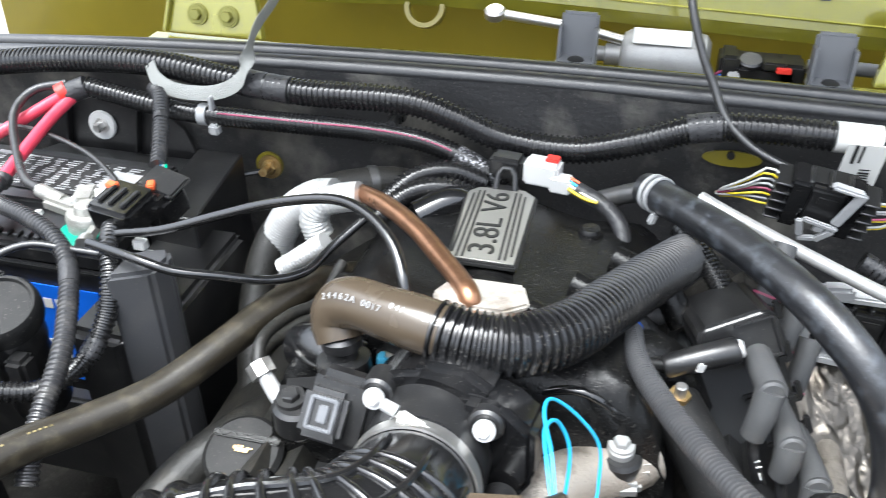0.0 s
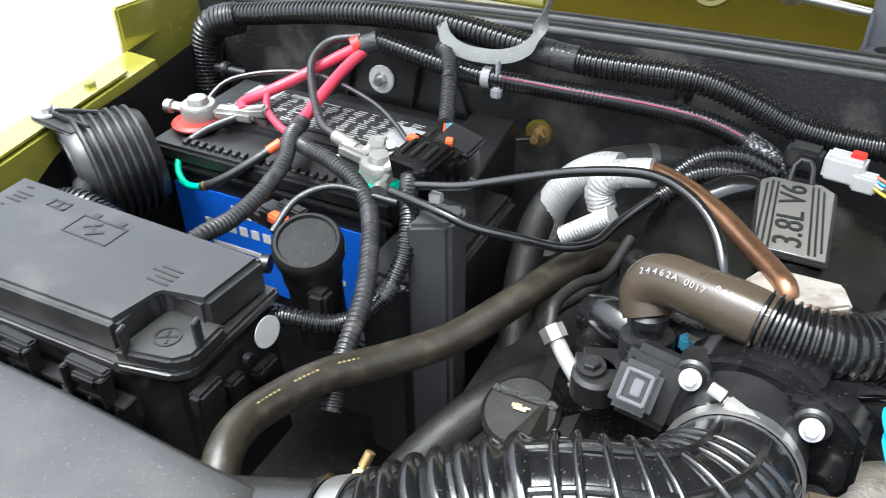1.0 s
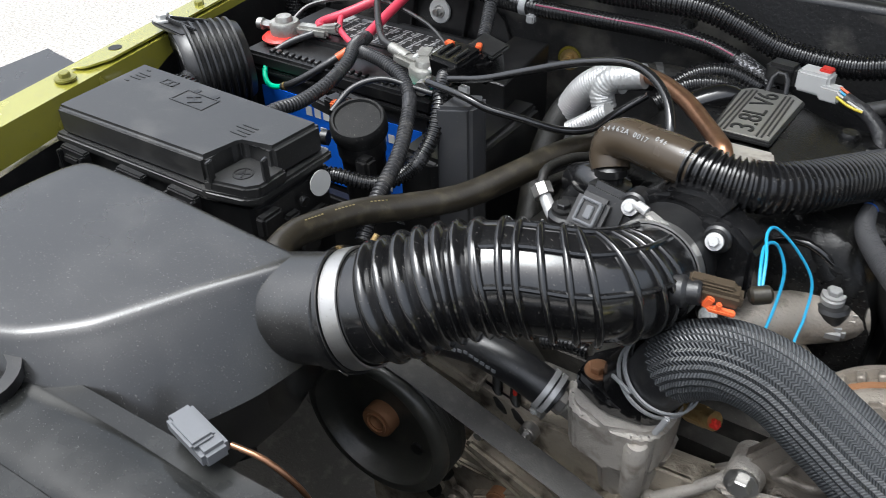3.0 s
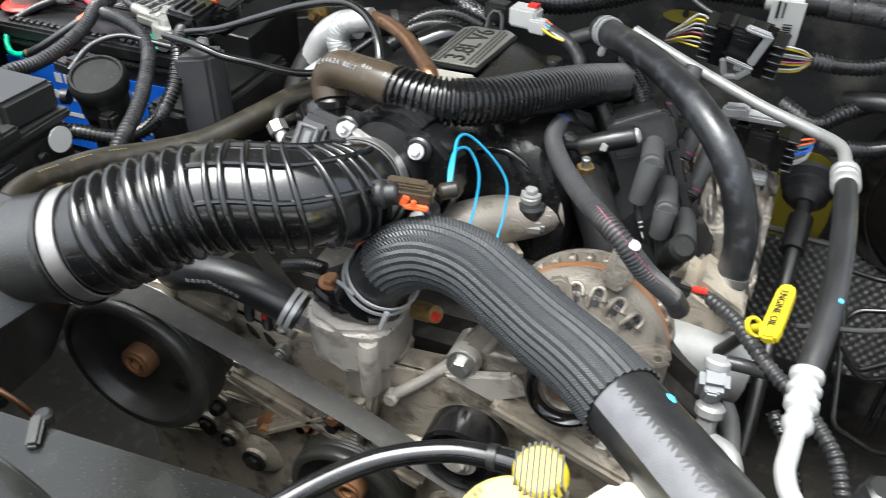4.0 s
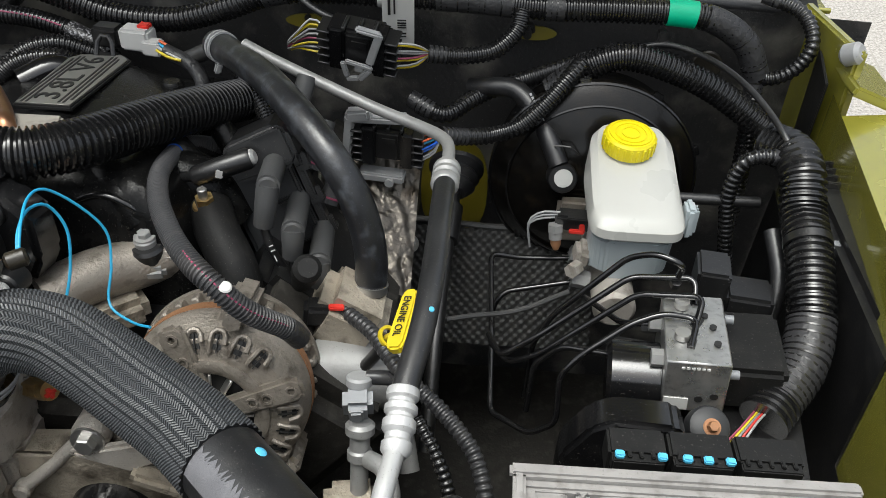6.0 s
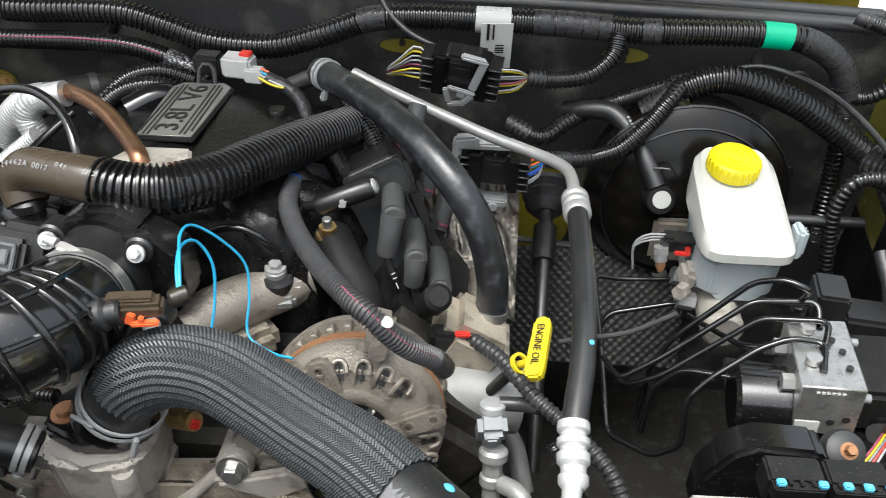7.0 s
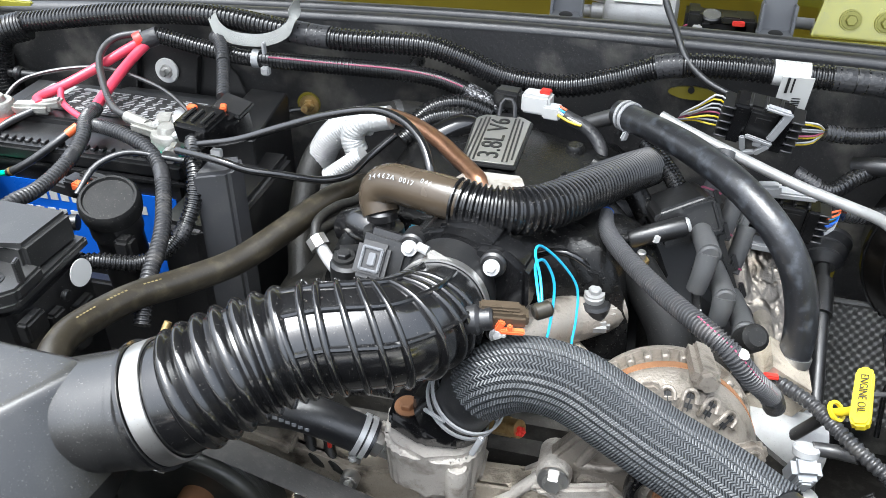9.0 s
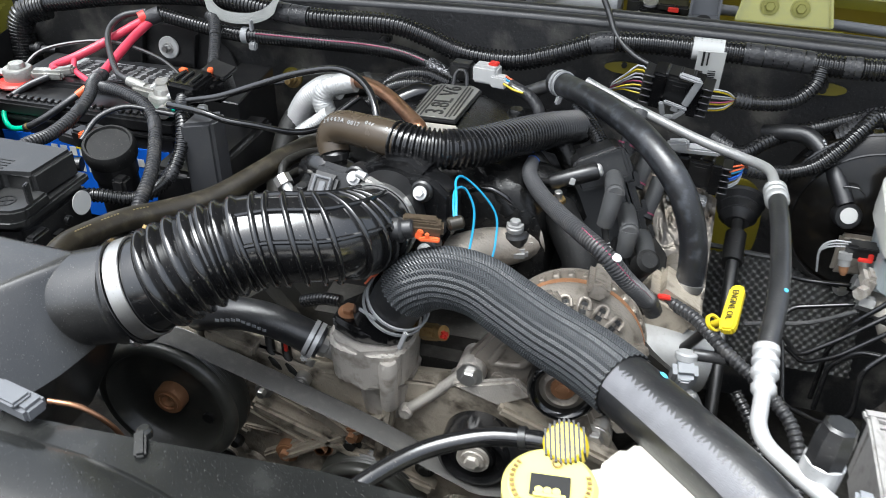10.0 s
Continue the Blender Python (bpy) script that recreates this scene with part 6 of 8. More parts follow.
# ---------- battery side ----------
bat = thing("car_battery", "black car battery with blue front label and corroded terminals", "battery", (-0.66, 0.67, 0.78))
part("case", box((-0.660, 0.672, 0.868), (0.312, 0.172, 0.19), bevel=0.006), "plastic", bat)
part("top_cover", box((-0.660, 0.672, 0.968), (0.318, 0.178, 0.020), bevel=0.004), "plastic", bat)
part("raised_deck", box((-0.660, 0.700, 0.981), (0.30, 0.105, 0.012), bevel=0.003), "plastic", bat)
part("front_label", box((-0.655, 0.5845, 0.868), (0.275, 0.0016, 0.125), bevel=0), "blue", bat, "blue paper label")
part("label_print", join(bars([(-0.052 + 0.0155 * i, 0.044, 0.011, 0.014) for i in range(4)] + [(0.022 + 0.0135 * i, 0.040, 0.010, 0.012) for i in range(6)] + [(-0.095 + 0.0165 * i, 0.018, 0.011, 0.012) for i in range(7)] + [(0.05, -0.012, 0.08, 0.006), (-0.06, -0.010, 0.07, 0.006), (0.06, -0.034, 0.05, 0.016)], plane_pose((-0.655, 0.5836, 0.868), (1, 0, 0), (0, 0, 1)))), "paper", bat, "white bars of print")
part("label_swoosh", bars([(0.0, 0.052, 0.03, 0.006)], plane_pose((-0.655, 0.5834, 0.868), (1, 0, 0), (0, 0, 1))), "yellow", bat, "yellow label accents")
for i in range(22):
    part("vent_tooth", box((-0.775 + 0.0115 * i, 0.598, 0.979), (0.007, 0.010, 0.006), bevel=0.001, seg=1), "plastic", bat)
part("top_label", slab([(-0.13, -0.030), (0.13, -0.036), (0.13, 0.034), (-0.13, 0.040)], 0, 0.001, pose(-0.655, 0.700, 0.9875, 0, 0, 0), 0), "ink", bat, "silver printed warning label")
rng = random.Random(3)
part("label_lettering", bars([(-0.118 + 0.0185 * (i % 13) + 0.005 * rng.random(), -0.026 + 0.0044 * (i // 13), 0.004 + 0.012 * rng.random(), 0.0009 + 0.0018 * rng.random() ** 2) for i in range(182)], pose(-0.655, 0.700, 0.9886, 0, 0, -1)), "grey_light", bat, "pale print on the top label")
for q in ((0.104, 0.004, 0.036, 0.044), (-0.104, 0.018, 0.040, 0.026), (-0.048, 0.028, 0.044, 0.006)):
    part("label_panel", bars([q], pose(-0.655, 0.700, 0.9889, 0, 0, -4)), "grey_light", bat, "white label panel")
part("rope_handle", sweep([(-0.805, 0.655, 0.985), (-0.785, 0.70, 1.012), (-0.70, 0.735, 1.022), (-0.60, 0.715, 1.015), (-0.535, 0.68, 0.998), (-0.52, 0.66, 0.985)], 0.0028, 8), "rubber", bat, "thin black carrying cord")
part("side_ledge", box((-0.660, 0.586, 0.952), (0.318, 0.006, 0.006), bevel=0.001), "plastic", bat)


def terminal(name, x, y, washer, label):
    t = thing(name, label, "battery terminal", (x, y, 0.985), "battery terminals")
    part("washer", lathe([(0, 0.006), (0.025, 0.006), (0.0285, 0.003), (0.027, 0), (0, 0)], (x, y - 0.008, 0.982), (0, 0, 1), 26), washer, t, "coloured felt washer")
    part("post", lathe([(0, 0.028), (0.0105, 0.027), (0.012, 0.024), (0.0135, 0), (0, 0)], (x, y, 0.985), (0, 0, 1), 20), "lead", t)
    part("clamp", lathe_closed([(0.013, 0), (0.0215, 0), (0.0215, 0.014), (0.0195, 0.017), (0.013, 0.017)], (x, y, 0.988), (0, 0, 1), 14), "lead", t)
    return t


tp = terminal("positive_terminal", -0.790, 0.642, "red", "corroded lead battery clamp with a red washer")
part("bolt", join(cyl((-0.825, 0.636, 0.996), (1, 0.1, 0), 0.006, 0.030, 6), cyl((-0.832, 0.634, 0.996), (1, 0.1, 0), 0.0085, 0.008, 10)), "steel", tp)
part("cable_lug", join(box((-0.745, 0.652, 0.996), (0.050, 0.020, 0.014), (0, 0, 12), 0.004), box((-0.722, 0.660, 1.000), (0.03, 0.016, 0.012), (0, -10, 14), 0.003)), "lead", tp)
tn = terminal("negative_terminal", -0.532, 0.618, "green", "corroded lead battery clamp with a green washer")
part("bolt", join(cyl((-0.512, 0.598, 0.998), (0.2, -1, 0), 0.006, 0.026, 6), cyl((-0.508, 0.580, 0.998), (0.2, -1, 0), 0.009, 0.010, 10)), "steel", tn)
part("cable_lug", join(box((-0.565, 0.628, 1.000), (0.046, 0.020, 0.015), (0, 0, -15), 0.004), cyl((-0.600, 0.640, 1.006), (1, -0.3, -0.1), 0.0075, 0.035, 12), box((-0.548, 0.640, 1.008), (0.02, 0.03, 0.008), (0, 0, 20), 0.002)), "lead", tn)
for k in range(9):
    q = Vector((-0.585 + 0.09 * rng.random(), 0.600 + 0.05 * rng.random(), 1.004 + 0.008 * rng.random()))
    part("corrosion", lathe([(0, 0.004), (0.004 + 0.003 * rng.random(), 0.002), (0.005, -0.002), (0, -0.004)], q, (rng.random() - 0.5, rng.random() - 0.5, 1), 8), "white", tn, "white corrosion crust")

red = thing("red_battery_cables", "red battery cables taped together behind the battery", "cable", (-0.7, 0.72, 1.01))
part("cable", sweep([(-0.640, 0.782, 1.052), (-0.665, 0.768, 1.040), (-0.705, 0.735, 1.018), (-0.735, 0.705, 1.004), (-0.752, 0.675, 0.998), (-0.735, 0.655, 0.999)], 0.0068, 14), "red_cable", red)
part("cable", sweep([(-0.640, 0.782, 1.048), (-0.652, 0.745, 1.032), (-0.655, 0.695, 1.016), (-0.652, 0.645, 1.004), (-0.650, 0.615, 0.998)], 0.0068, 14), "red_cable", red)
part("cable", sweep([(-0.735, 0.700, 1.002), (-0.715, 0.672, 0.999), (-0.685, 0.648, 1.000), (-0.655, 0.630, 1.001)], 0.0042, 12), "red_cable", red)
part("tape", sweep([(-0.628, 0.786, 1.055), (-0.648, 0.778, 1.048)], 0.0125, 14), "tape", red, "black tape wrap")
part("tape", sweep([(-0.652, 0.655, 1.006), (-0.651, 0.645, 1.003)], 0.009, 14), "tape", red, "black tape wrap")
part("tape_end", sweep([(-0.656, 0.772, 1.048), (-0.648, 0.778, 1.052)], 0.0115, 12), "red", red, "red tape end")
gw = thing("fusible_link_wire", "green and black link wire looping from the positive terminal", "wire", (-0.76, 0.6, 0.97))
GW = [(-0.740, 0.645, 0.995), (-0.765, 0.622, 0.985), (-0.780, 0.598, 0.972), (-0.778, 0.580, 0.955), (-0.758, 0.566, 0.946), (-0.728, 0.562, 0.952), (-0.700, 0.570, 0.966), (-0.672, 0.588, 0.985), (-0.652, 0.612, 1.000)]
part("black_start", sweep(GW, 0.0050, 10, start=0.0, end=0.27), "rubber", gw)
part("green_middle", sweep(GW, 0.0038, 10, start=0.26, end=0.62), "green_tape", gw, "bright green insulation")
part("black_end", sweep(GW, 0.0052, 10, start=0.61, end=0.93), "rubber", gw)
part("orange_end", sweep(GW, 0.0056, 12, start=0.94, end=1.0), "orange", gw, "orange heat shrink")
for f in (0.265, 0.615):
    part("crimp_ring", band(GW, f, 0.0057, 0.003), "brass", gw)
gy = thing("ground_cable", "thin grey ground cable to the negative terminal", "cable", (-0.63, 0.7, 1.03))
part("cable", sweep([(-0.650, 0.782, 1.058), (-0.685, 0.768, 1.052), (-0.690, 0.735, 1.038), (-0.660, 0.690, 1.020), (-0.625, 0.652, 1.010), (-0.600, 0.640, 1.007)], 0.0048, 12), "conduit_grey", gy)

for nm, pts, r, mt, lb in (
    ("battery_loom", [(-0.628, 0.612, 1.004), (-0.600, 0.590, 1.016), (-0.560, 0.572, 1.020), (-0.520, 0.552, 1.018), (-0.488, 0.524, 1.010), (-0.462, 0.479, 0.997), (-0.443, 0.435, 0.985), (-0.432, 0.382, 0.966), (-0.425, 0.35, 0.94)], 0.0080, "conduit_grey", "dusty grey corrugated loom draped over the battery front"),
    ("battery_loom", [(-0.474, 0.578, 1.024), (-0.458, 0.545, 1.024), (-0.445, 0.522, 1.010), (-0.441, 0.497, 0.982), (-0.449, 0.465, 0.957), (-0.473, 0.435, 0.948), (-0.513, 0.413, 0.958), (-0.55, 0.40, 0.955)], 0.0084, "conduit", "black corrugated loom hanging beside the battery box"),
    ("battery_loom", [(-0.648, 0.640, 1.008), (-0.630, 0.600, 1.015), (-0.612, 0.565, 1.012), (-0.605, 0.520, 1.004), (-0.605, 0.470, 1.000), (-0.608, 0.430, 1.005), (-0.615, 0.405, 1.0)], 0.0080, "conduit_grey", "grey corrugated loom over the blue battery label"),
    ("battery_loom", [(-0.552, 0.800, 1.054), (-0.538, 0.785, 1.056), (-0.520, 0.755, 1.048), (-0.502, 0.715, 1.032), (-0.492, 0.690, 1.022)], 0.0080, "conduit_grey", "short grey corrugated loom dropping from the firewall harness"),
):
    t = thing(nm, lb, "wiring loom", pts[0], "battery looms")
    part("conduit", conduit(pts, r, 0.0050, 0.08, 16), mt, t)
    for f0, f1 in ((0.0, 0.06), (0.46, 0.52)):
        part("tape", sweep(pts, r * 1.08, 14, 0.004, start=f0, end=f1), "tape", t, "black tape")

bx = thing("battery_box", "black plastic battery box beside the battery", "box", (-0.44, 0.58, 0.9))
part("side", slab([(-0.500, 0.508), (-0.440, 0.503), (-0.412, 0.535), (-0.410, 0.70), (-0.500, 0.70)], 0.70, 0.950, bevel=0.008, seg=3), "plastic", bx)
# black plastic face; its sky sheen is put in as a grey base colour
part("cover", slab([(-0.439, 0.503), (-0.404, 0.521), (-0.399, 0.545), (-0.408, 0.560), (-0.440, 0.545)], 0.70, 1.020, bevel=0.004, seg=2), "cover_sheen", bx, "black satin cover panel with its sheen coloured in grey")
part("front_wall", box((-0.60, 0.560, 0.75), (0.26, 0.02, 0.12), bevel=0.004), "plastic", bx)
part("tall_wall", slab([(-0.500, 0.66), (-0.440, 0.655), (-0.455, 0.80), (-0.510, 0.80)], 0.72, 0.985, bevel=0.002, seg=1), "plastic", bx)
part("back_shelf", box((-0.60, 0.790, 0.958), (0.24, 0.07, 0.010), (-14, 0, 0), 0.003), "plastic", bx)
part("back_plate", slab([(-0.10, -0.03), (0.11, -0.03), (0.095, 0.012), (0.055, 0.045), (-0.075, 0.045), (-0.09, 0.02)], 0, 0.004, plane_pose((-0.640, 0.838, 0.975), (1, 0, 0), (0, 0.05, 1)), 0.001), "plastic", bx)
for x in (-0.70, -0.605):
    part("gusset", box((x, 0.829, 0.982), (0.003, 0.012, 0.060), (0, 12, 0), 0.001), "plastic", bx)
wsh = part("round_washer", lathe([(0, 0.003), (0.0175, 0.003), (0.0185, 0.0015), (0.0185, 0), (0, 0)], (-0.655, 0.832, 0.983), (0, -1, 0.1), 30), "white", bx, "pale plastic push washer")
part("stud", hex_bolt((-0.655, 0.829, 0.983), (0, -1, 0.1), 0.006, 0.012), "steel", wsh)
bc = thing("battery_connector", "black plug with orange locks beside the negative terminal", "connector", (-0.46, 0.6, 1.04))
part("body", join(box((-0.465, 0.588, 1.034), (0.050, 0.045, 0.030), (10, 0, -12), 0.004), box((-0.448, 0.612, 1.030), (0.050, 0.04, 0.034), (10, 0, -12), 0.006)), "gloss", bc)
for dx in (-0.016, -0.004, 0.010):
    part("latch", box((-0.463 + dx, 0.583 - 0.2 * dx, 1.0500), (0.005, 0.024, 0.003), (10, 0, -12), 0.001), "plastic", bc)
part("cover", box((-0.440, 0.618, 1.049), (0.040, 0.030, 0.006), (14, 8, -12), 0.002), "plastic", bc)
part("orange_lock", box((-0.481, 0.598, 1.0515), (0.011, 0.008, 0.005), (10, 0, -12), 0.001), "orange", bc, "orange lock tab")
part("orange_lock", box((-0.446, 0.606, 1.0515), (0.007, 0.010, 0.006), (10, 0, 20), 0.001), "orange", bc, "orange lock tab")
part("white_stub", join(box((-0.437, 0.560, 1.018), (0.012, 0.008, 0.010), bevel=0.001), box((-0.432, 0.560, 1.006), (0.010, 0.008, 0.010), bevel=0.001)), "white", bc, "small white terminals")
for i, c in enumerate(("orange", "blue_wire", "grey_light", "green_tape")):
    part("wire", sweep([(-0.494 + 0.003 * i, 0.693, 1.022), (-0.482 + 0.004 * i, 0.665, 1.020), (-0.466 + 0.004 * i, 0.632, 1.030)], 0.0016, 6), c, bc)

wcap = thing("washer_filler", "round black washer filler cap on a tall neck", "filler cap", (-0.524, 0.475, 0.95))
part("cap", lathe([(0, 0.0085), (0.026, 0.0085), (0.0275, 0.0115), (0.0300, 0.0115), (0.0325, 0.008), (0.0335, 0.0), (0.0325, -0.010), (0.0295, -0.013), (0, -0.013)], (-0.524, 0.474, 0.990), (0.16, -0.34, 1), 36), "matte_black", wcap)
part("neck", lathe([(0.0285, 0), (0.0285, -0.03), (0.026, -0.032), (0.026, -0.12)], (-0.524, 0.474, 0.984), (0.10, -0.2, 1), 30), "plastic", wcap)
part("ear", cyl((-0.556, 0.456, 0.972), (-1, -0.3, 0), 0.009, 0.008, 16), "plastic", wcap)
part("lug", box((-0.500, 0.452, 0.95), (0.02, 0.02, 0.03), bevel=0.004), "plastic", wcap)
part("tether", sweep([(-0.560, 0.470, 0.998), (-0.555, 0.505, 1.015), (-0.530, 0.530, 1.022), (-0.495, 0.54, 1.016), (-0.47, 0.545, 1.012)], 0.0035, 10), "rubber", wcap, "black hose over the cap")
cb = thing("fuse_holder", "small black fuse holder with an orange lid on the battery", "fuse holder", (-0.6, 0.53, 0.97))
part("body", join(box((-0.585, 0.520, 0.975), (0.055, 0.022, 0.020), (0, 0, -12), 0.003), box((-0.62, 0.53, 0.965), (0.05, 0.02, 0.016), (0, 0, -12), 0.003)), "plastic", cb)
part("orange_lid", box((-0.583, 0.508, 0.983), (0.022, 0.012, 0.010), (0, 0, -12), 0.002), "orange", cb)
part("lever", box((-0.575, 0.522, 0.990), (0.034, 0.012, 0.006), (0, 0, -12), 0.002), "ink", cb)

# fuse box
fb = thing("fuse_box", "satin black fuse box with a latched stepped lid", "fuse box", (-0.66, 0.35, 0.9))
lid = part("lid", slab([(-0.808, 0.287), (-0.573, 0.291), (-0.576, 0.336), (-0.569, 0.345), (-0.527, 0.341), (-0.522, 0.412), (-0.813, 0.420)], 0.985, 1.021, bevel=0.005, seg=3), "box_lid", fb)
part("lid_skirt", slab([(-0.816, 0.281), (-0.574, 0.284), (-0.526, 0.293), (-0.515, 0.305), (-0.515, 0.417), (-0.819, 0.426)], 0.976, 0.987, bevel=0.003), "box_lid", lid)
part("step", slab([(-0.576, 0.286), (-0.526, 0.296), (-0.515, 0.308), (-0.516, 0.348), (-0.572, 0.348)], 0.984, 0.998, bevel=0.003), "box_lid", lid)
part("step_cross", moved(join(box((0, 0, 0.0004), (0.016, 0.0022, 0.0008), (0, 0, 30), 0), box((0, 0, 0.0004), (0.016, 0.0022, 0.0008), (0, 0, 120), 0), lathe_closed([(0.0095, 0), (0.0112, 0), (0.0112, 0.0009), (0.0095, 0.0009)], (0, 0, 0), (0, 0, 1), 26)), pose(-0.547, 0.316, 0.998)), "plastic", lid, "moulded cross in a ring")
for p in ((-0.567, 0.292, 1.004), (-0.520, 0.322, 1.006)):
    part("rib", box(p, (0.004, 0.010, 0.030), (0, 0, 15), 0.001), "box_lid", lid)
SY = pose(-0.640, 0.360, 1.0212, 0, 0, -2)
part("symbol", bars([(-0.04, 0.030, 0.05, 0.002), (-0.04, 0.004, 0.05, 0.002), (-0.066, 0.017, 0.002, 0.028), (-0.014, 0.017, 0.002, 0.028), (-0.055, 0.034, 0.008, 0.007), (-0.025, 0.034, 0.008, 0.007)], SY, 0.0005), "plastic", lid, "moulded battery outline")
part("symbol_bolt", moved(join(box((-0.046, 0.021, 0.0003), (0.016, 0.003, 0.0006), (0, 0, 35), 0), box((-0.036, 0.013, 0.0003), (0.016, 0.003, 0.0006), (0, 0, 35), 0), box((-0.041, 0.017, 0.0003), (0.010, 0.003, 0.0006), (0, 0, -40), 0)), SY), "plastic", lid, "moulded lightning mark")
part("symbol_book", bars([(-0.10, 0.036, 0.022, 0.002), (-0.10, 0.026, 0.022, 0.002), (-0.10, 0.031, 0.003, 0.010), (-0.110, 0.031, 0.002, 0.012), (-0.090, 0.031, 0.002, 0.012)], SY, 0.0005), "plastic", lid, "moulded book mark")
for dx, dy, w in ((-0.145, 0.030, 0.020), (-0.145, 0.024, 0.016), (-0.147, 0.018, 0.018), (-0.150, 0.040, 0.006), (-0.150, 0.008, 0.006), (0.062, 0.006, 0.022), (0.060, 0.000, 0.026), (0.064, -0.006, 0.018), (0.062, -0.012, 0.022)):
    part("moulded_line", bars([(dx, dy, w, 0.0022)], SY, 0.0005), "plastic", lid)
part("base", slab([(-0.812, 0.290), (-0.575, 0.290), (-0.524, 0.300), (-0.516, 0.312), (-0.516, 0.410), (-0.812, 0.420)], 0.82, 0.975, bevel=0.005), "plastic", fb)
for x, y in ((-0.775, 0.280), (-0.68, 0.281), (-0.600, 0.282)):
    l = part("latch", join(box((x, y - 0.004, 0.972), (0.044, 0.010, 0.018), (0, 0, -1.5), 0.002), box((x, y - 0.010, 0.968), (0.026, 0.006, 0.010), bevel=0.002)), "plastic", fb)
    for dx in (-0.02, 0.02):
        part("latch_bar", box((x + dx, y - 0.008, 0.962), (0.005, 0.012, 0.03), bevel=0.001), "plastic", l)
part("ledge", box((-0.69, 0.280, 0.948), (0.25, 0.014, 0.006), (0, 0, 0), 0.001), "plastic", fb)
for k in range(9):
    part("ledge_web", box((-0.805 + 0.029 * k, 0.279, 0.925), (0.004, 0.016, 0.046), (0, 0, 0), 0.001), "plastic", fb)
part("lower_rail", box((-0.69, 0.274, 0.902), (0.26, 0.020, 0.008), bevel=0.002), "plastic", fb)
for x in (-0.79, -0.735, -0.64):
    part("strut", box((x, 0.268, 0.925), (0.007, 0.006, 0.055), (0, 35, 0), 0.001), "plastic", fb)
part("corner_clip", join(box((-0.512, 0.310, 0.955), (0.014, 0.030, 0.024), bevel=0.003), box((-0.511, 0.34, 0.935), (0.012, 0.02, 0.03), bevel=0.003), box((-0.510, 0.376, 0.930), (0.012, 0.03, 0.012), bevel=0.003), cyl((-0.512, 0.358, 0.955), (1, 0, 0), 0.006, 0.006, 14, 0.001)), "plastic", fb)
part("round_sticker", lathe([(0, 0.0008), (0.0145, 0.0008), (0.0145, 0), (0, 0)], (-0.5095, 0.386, 0.963), (1, -0.10, 0.12), 28), "paper", fb, "round white sticker")
part("side_plug", cyl((-0.497, 0.345, 0.915), (1, -0.2, 0), 0.012, 0.008, 18, 0.002), "ink", fb)
part("cable_exit", conduit([(-0.80, 0.425, 0.99), (-0.76, 0.43, 1.0), (-0.72, 0.435, 0.985)], 0.011, 0.005), "conduit", fb)

# air box
ab = thing("air_box", "large satin black air filter box with a rounded ridge", "air box", (-0.5, 0.1, 0.95))


def closed_curve(pts, n=12):
    """A smooth closed line through the points."""
    p, out = [Vector(q) for q in pts], []
    for i in range(len(p)):
        a, b, c, d = p[i - 1], p[i], p[(i + 1) % len(p)], p[(i + 2) % len(p)]
        for k in range(n):
            t = k / n
            h = 0.5 * (2 * b + (c - a) * 0.55 * t + (6 * c - 6 * b - 1.10 * (c - a) - 0.55 * (d - b)) * t * t + (4 * b - 4 * c + 0.55 * (c - a) + 0.55 * (d - b)) * t ** 3)
            out.append(h)
    return out


up = closed_curve([(-0.668, 0.110), (-0.650, 0.217), (-0.420, 0.213), (-0.362, 0.205), (-0.404, 0.128), (-0.440, 0.062), (-0.480, 0.024), (-0.56, -0.01), (-0.668, -0.01)])
lo = closed_curve([(-0.69, 0.10), (-0.670, 0.234), (-0.40, 0.228), (-0.340, 0.222), (-0.350, 0.125), (-0.385, 0.040), (-0.445, -0.005), (-0.56, -0.035), (-0.69, -0.035)])
foot = closed_curve([(-0.69, 0.10), (-0.670, 0.220), (-0.45, 0.214), (-0.400, 0.208), (-0.402, 0.120), (-0.425, 0.045), (-0.47, 0.008), (-0.56, -0.035), (-0.69, -0.035)])
mid = sum(up, Vector((0, 0))) / len(up)
bm = bmesh.new()
rings = []
for inset, mix, z in ((0.14, 0.0, 1.0335), (0.06, 0.0, 1.0330), (0.02, 0.0, 1.0310), (0.0, 0.04, 1.0270), (0.0, 0.14, 1.0210), (0.0, 0.32, 1.0120), (0.0, 0.65, 0.988), (0.0, 1.0, 0.955)):
    rings.append([bm.verts.new((*((u * (1 - mix) + l * mix) * (1 - inset) + mid * inset), z)) for u, l in zip(up, lo)])
rings.append([bm.verts.new((f.x, f.y, 0.84)) for f in foot])
n = len(up)
for r0, r1 in zip(rings, rings[1:]):
    for i in range(n):
        bm.faces.new((r1[i], r1[(i + 1) % n], r0[(i + 1) % n], r0[i]))
bm.faces.new(rings[0])
bm.faces.new(rings[-1][::-1])
part("body", bm, "lid", ab)
part("outlet", lathe([(0, -0.070), (0.0462, -0.070), (0.0468, 0.004), (0.0492, 0.006), (0.0492, 0.012), (0.0472, 0.014), (0.0470, 0.030), (0, 0.030)], (-0.335, 0.2035, 0.9945), (0.96, 0.19, 0.24), 48), "lid", ab, "round outlet spigot")
part("lower_ribs", join(*[box((-0.405 - 0.008 * i, 0.14 - 0.018 * i, 0.86), (0.006, 0.02, 0.06), (0, 0, -30), 0.002) for i in range(4)]), "plastic", ab)
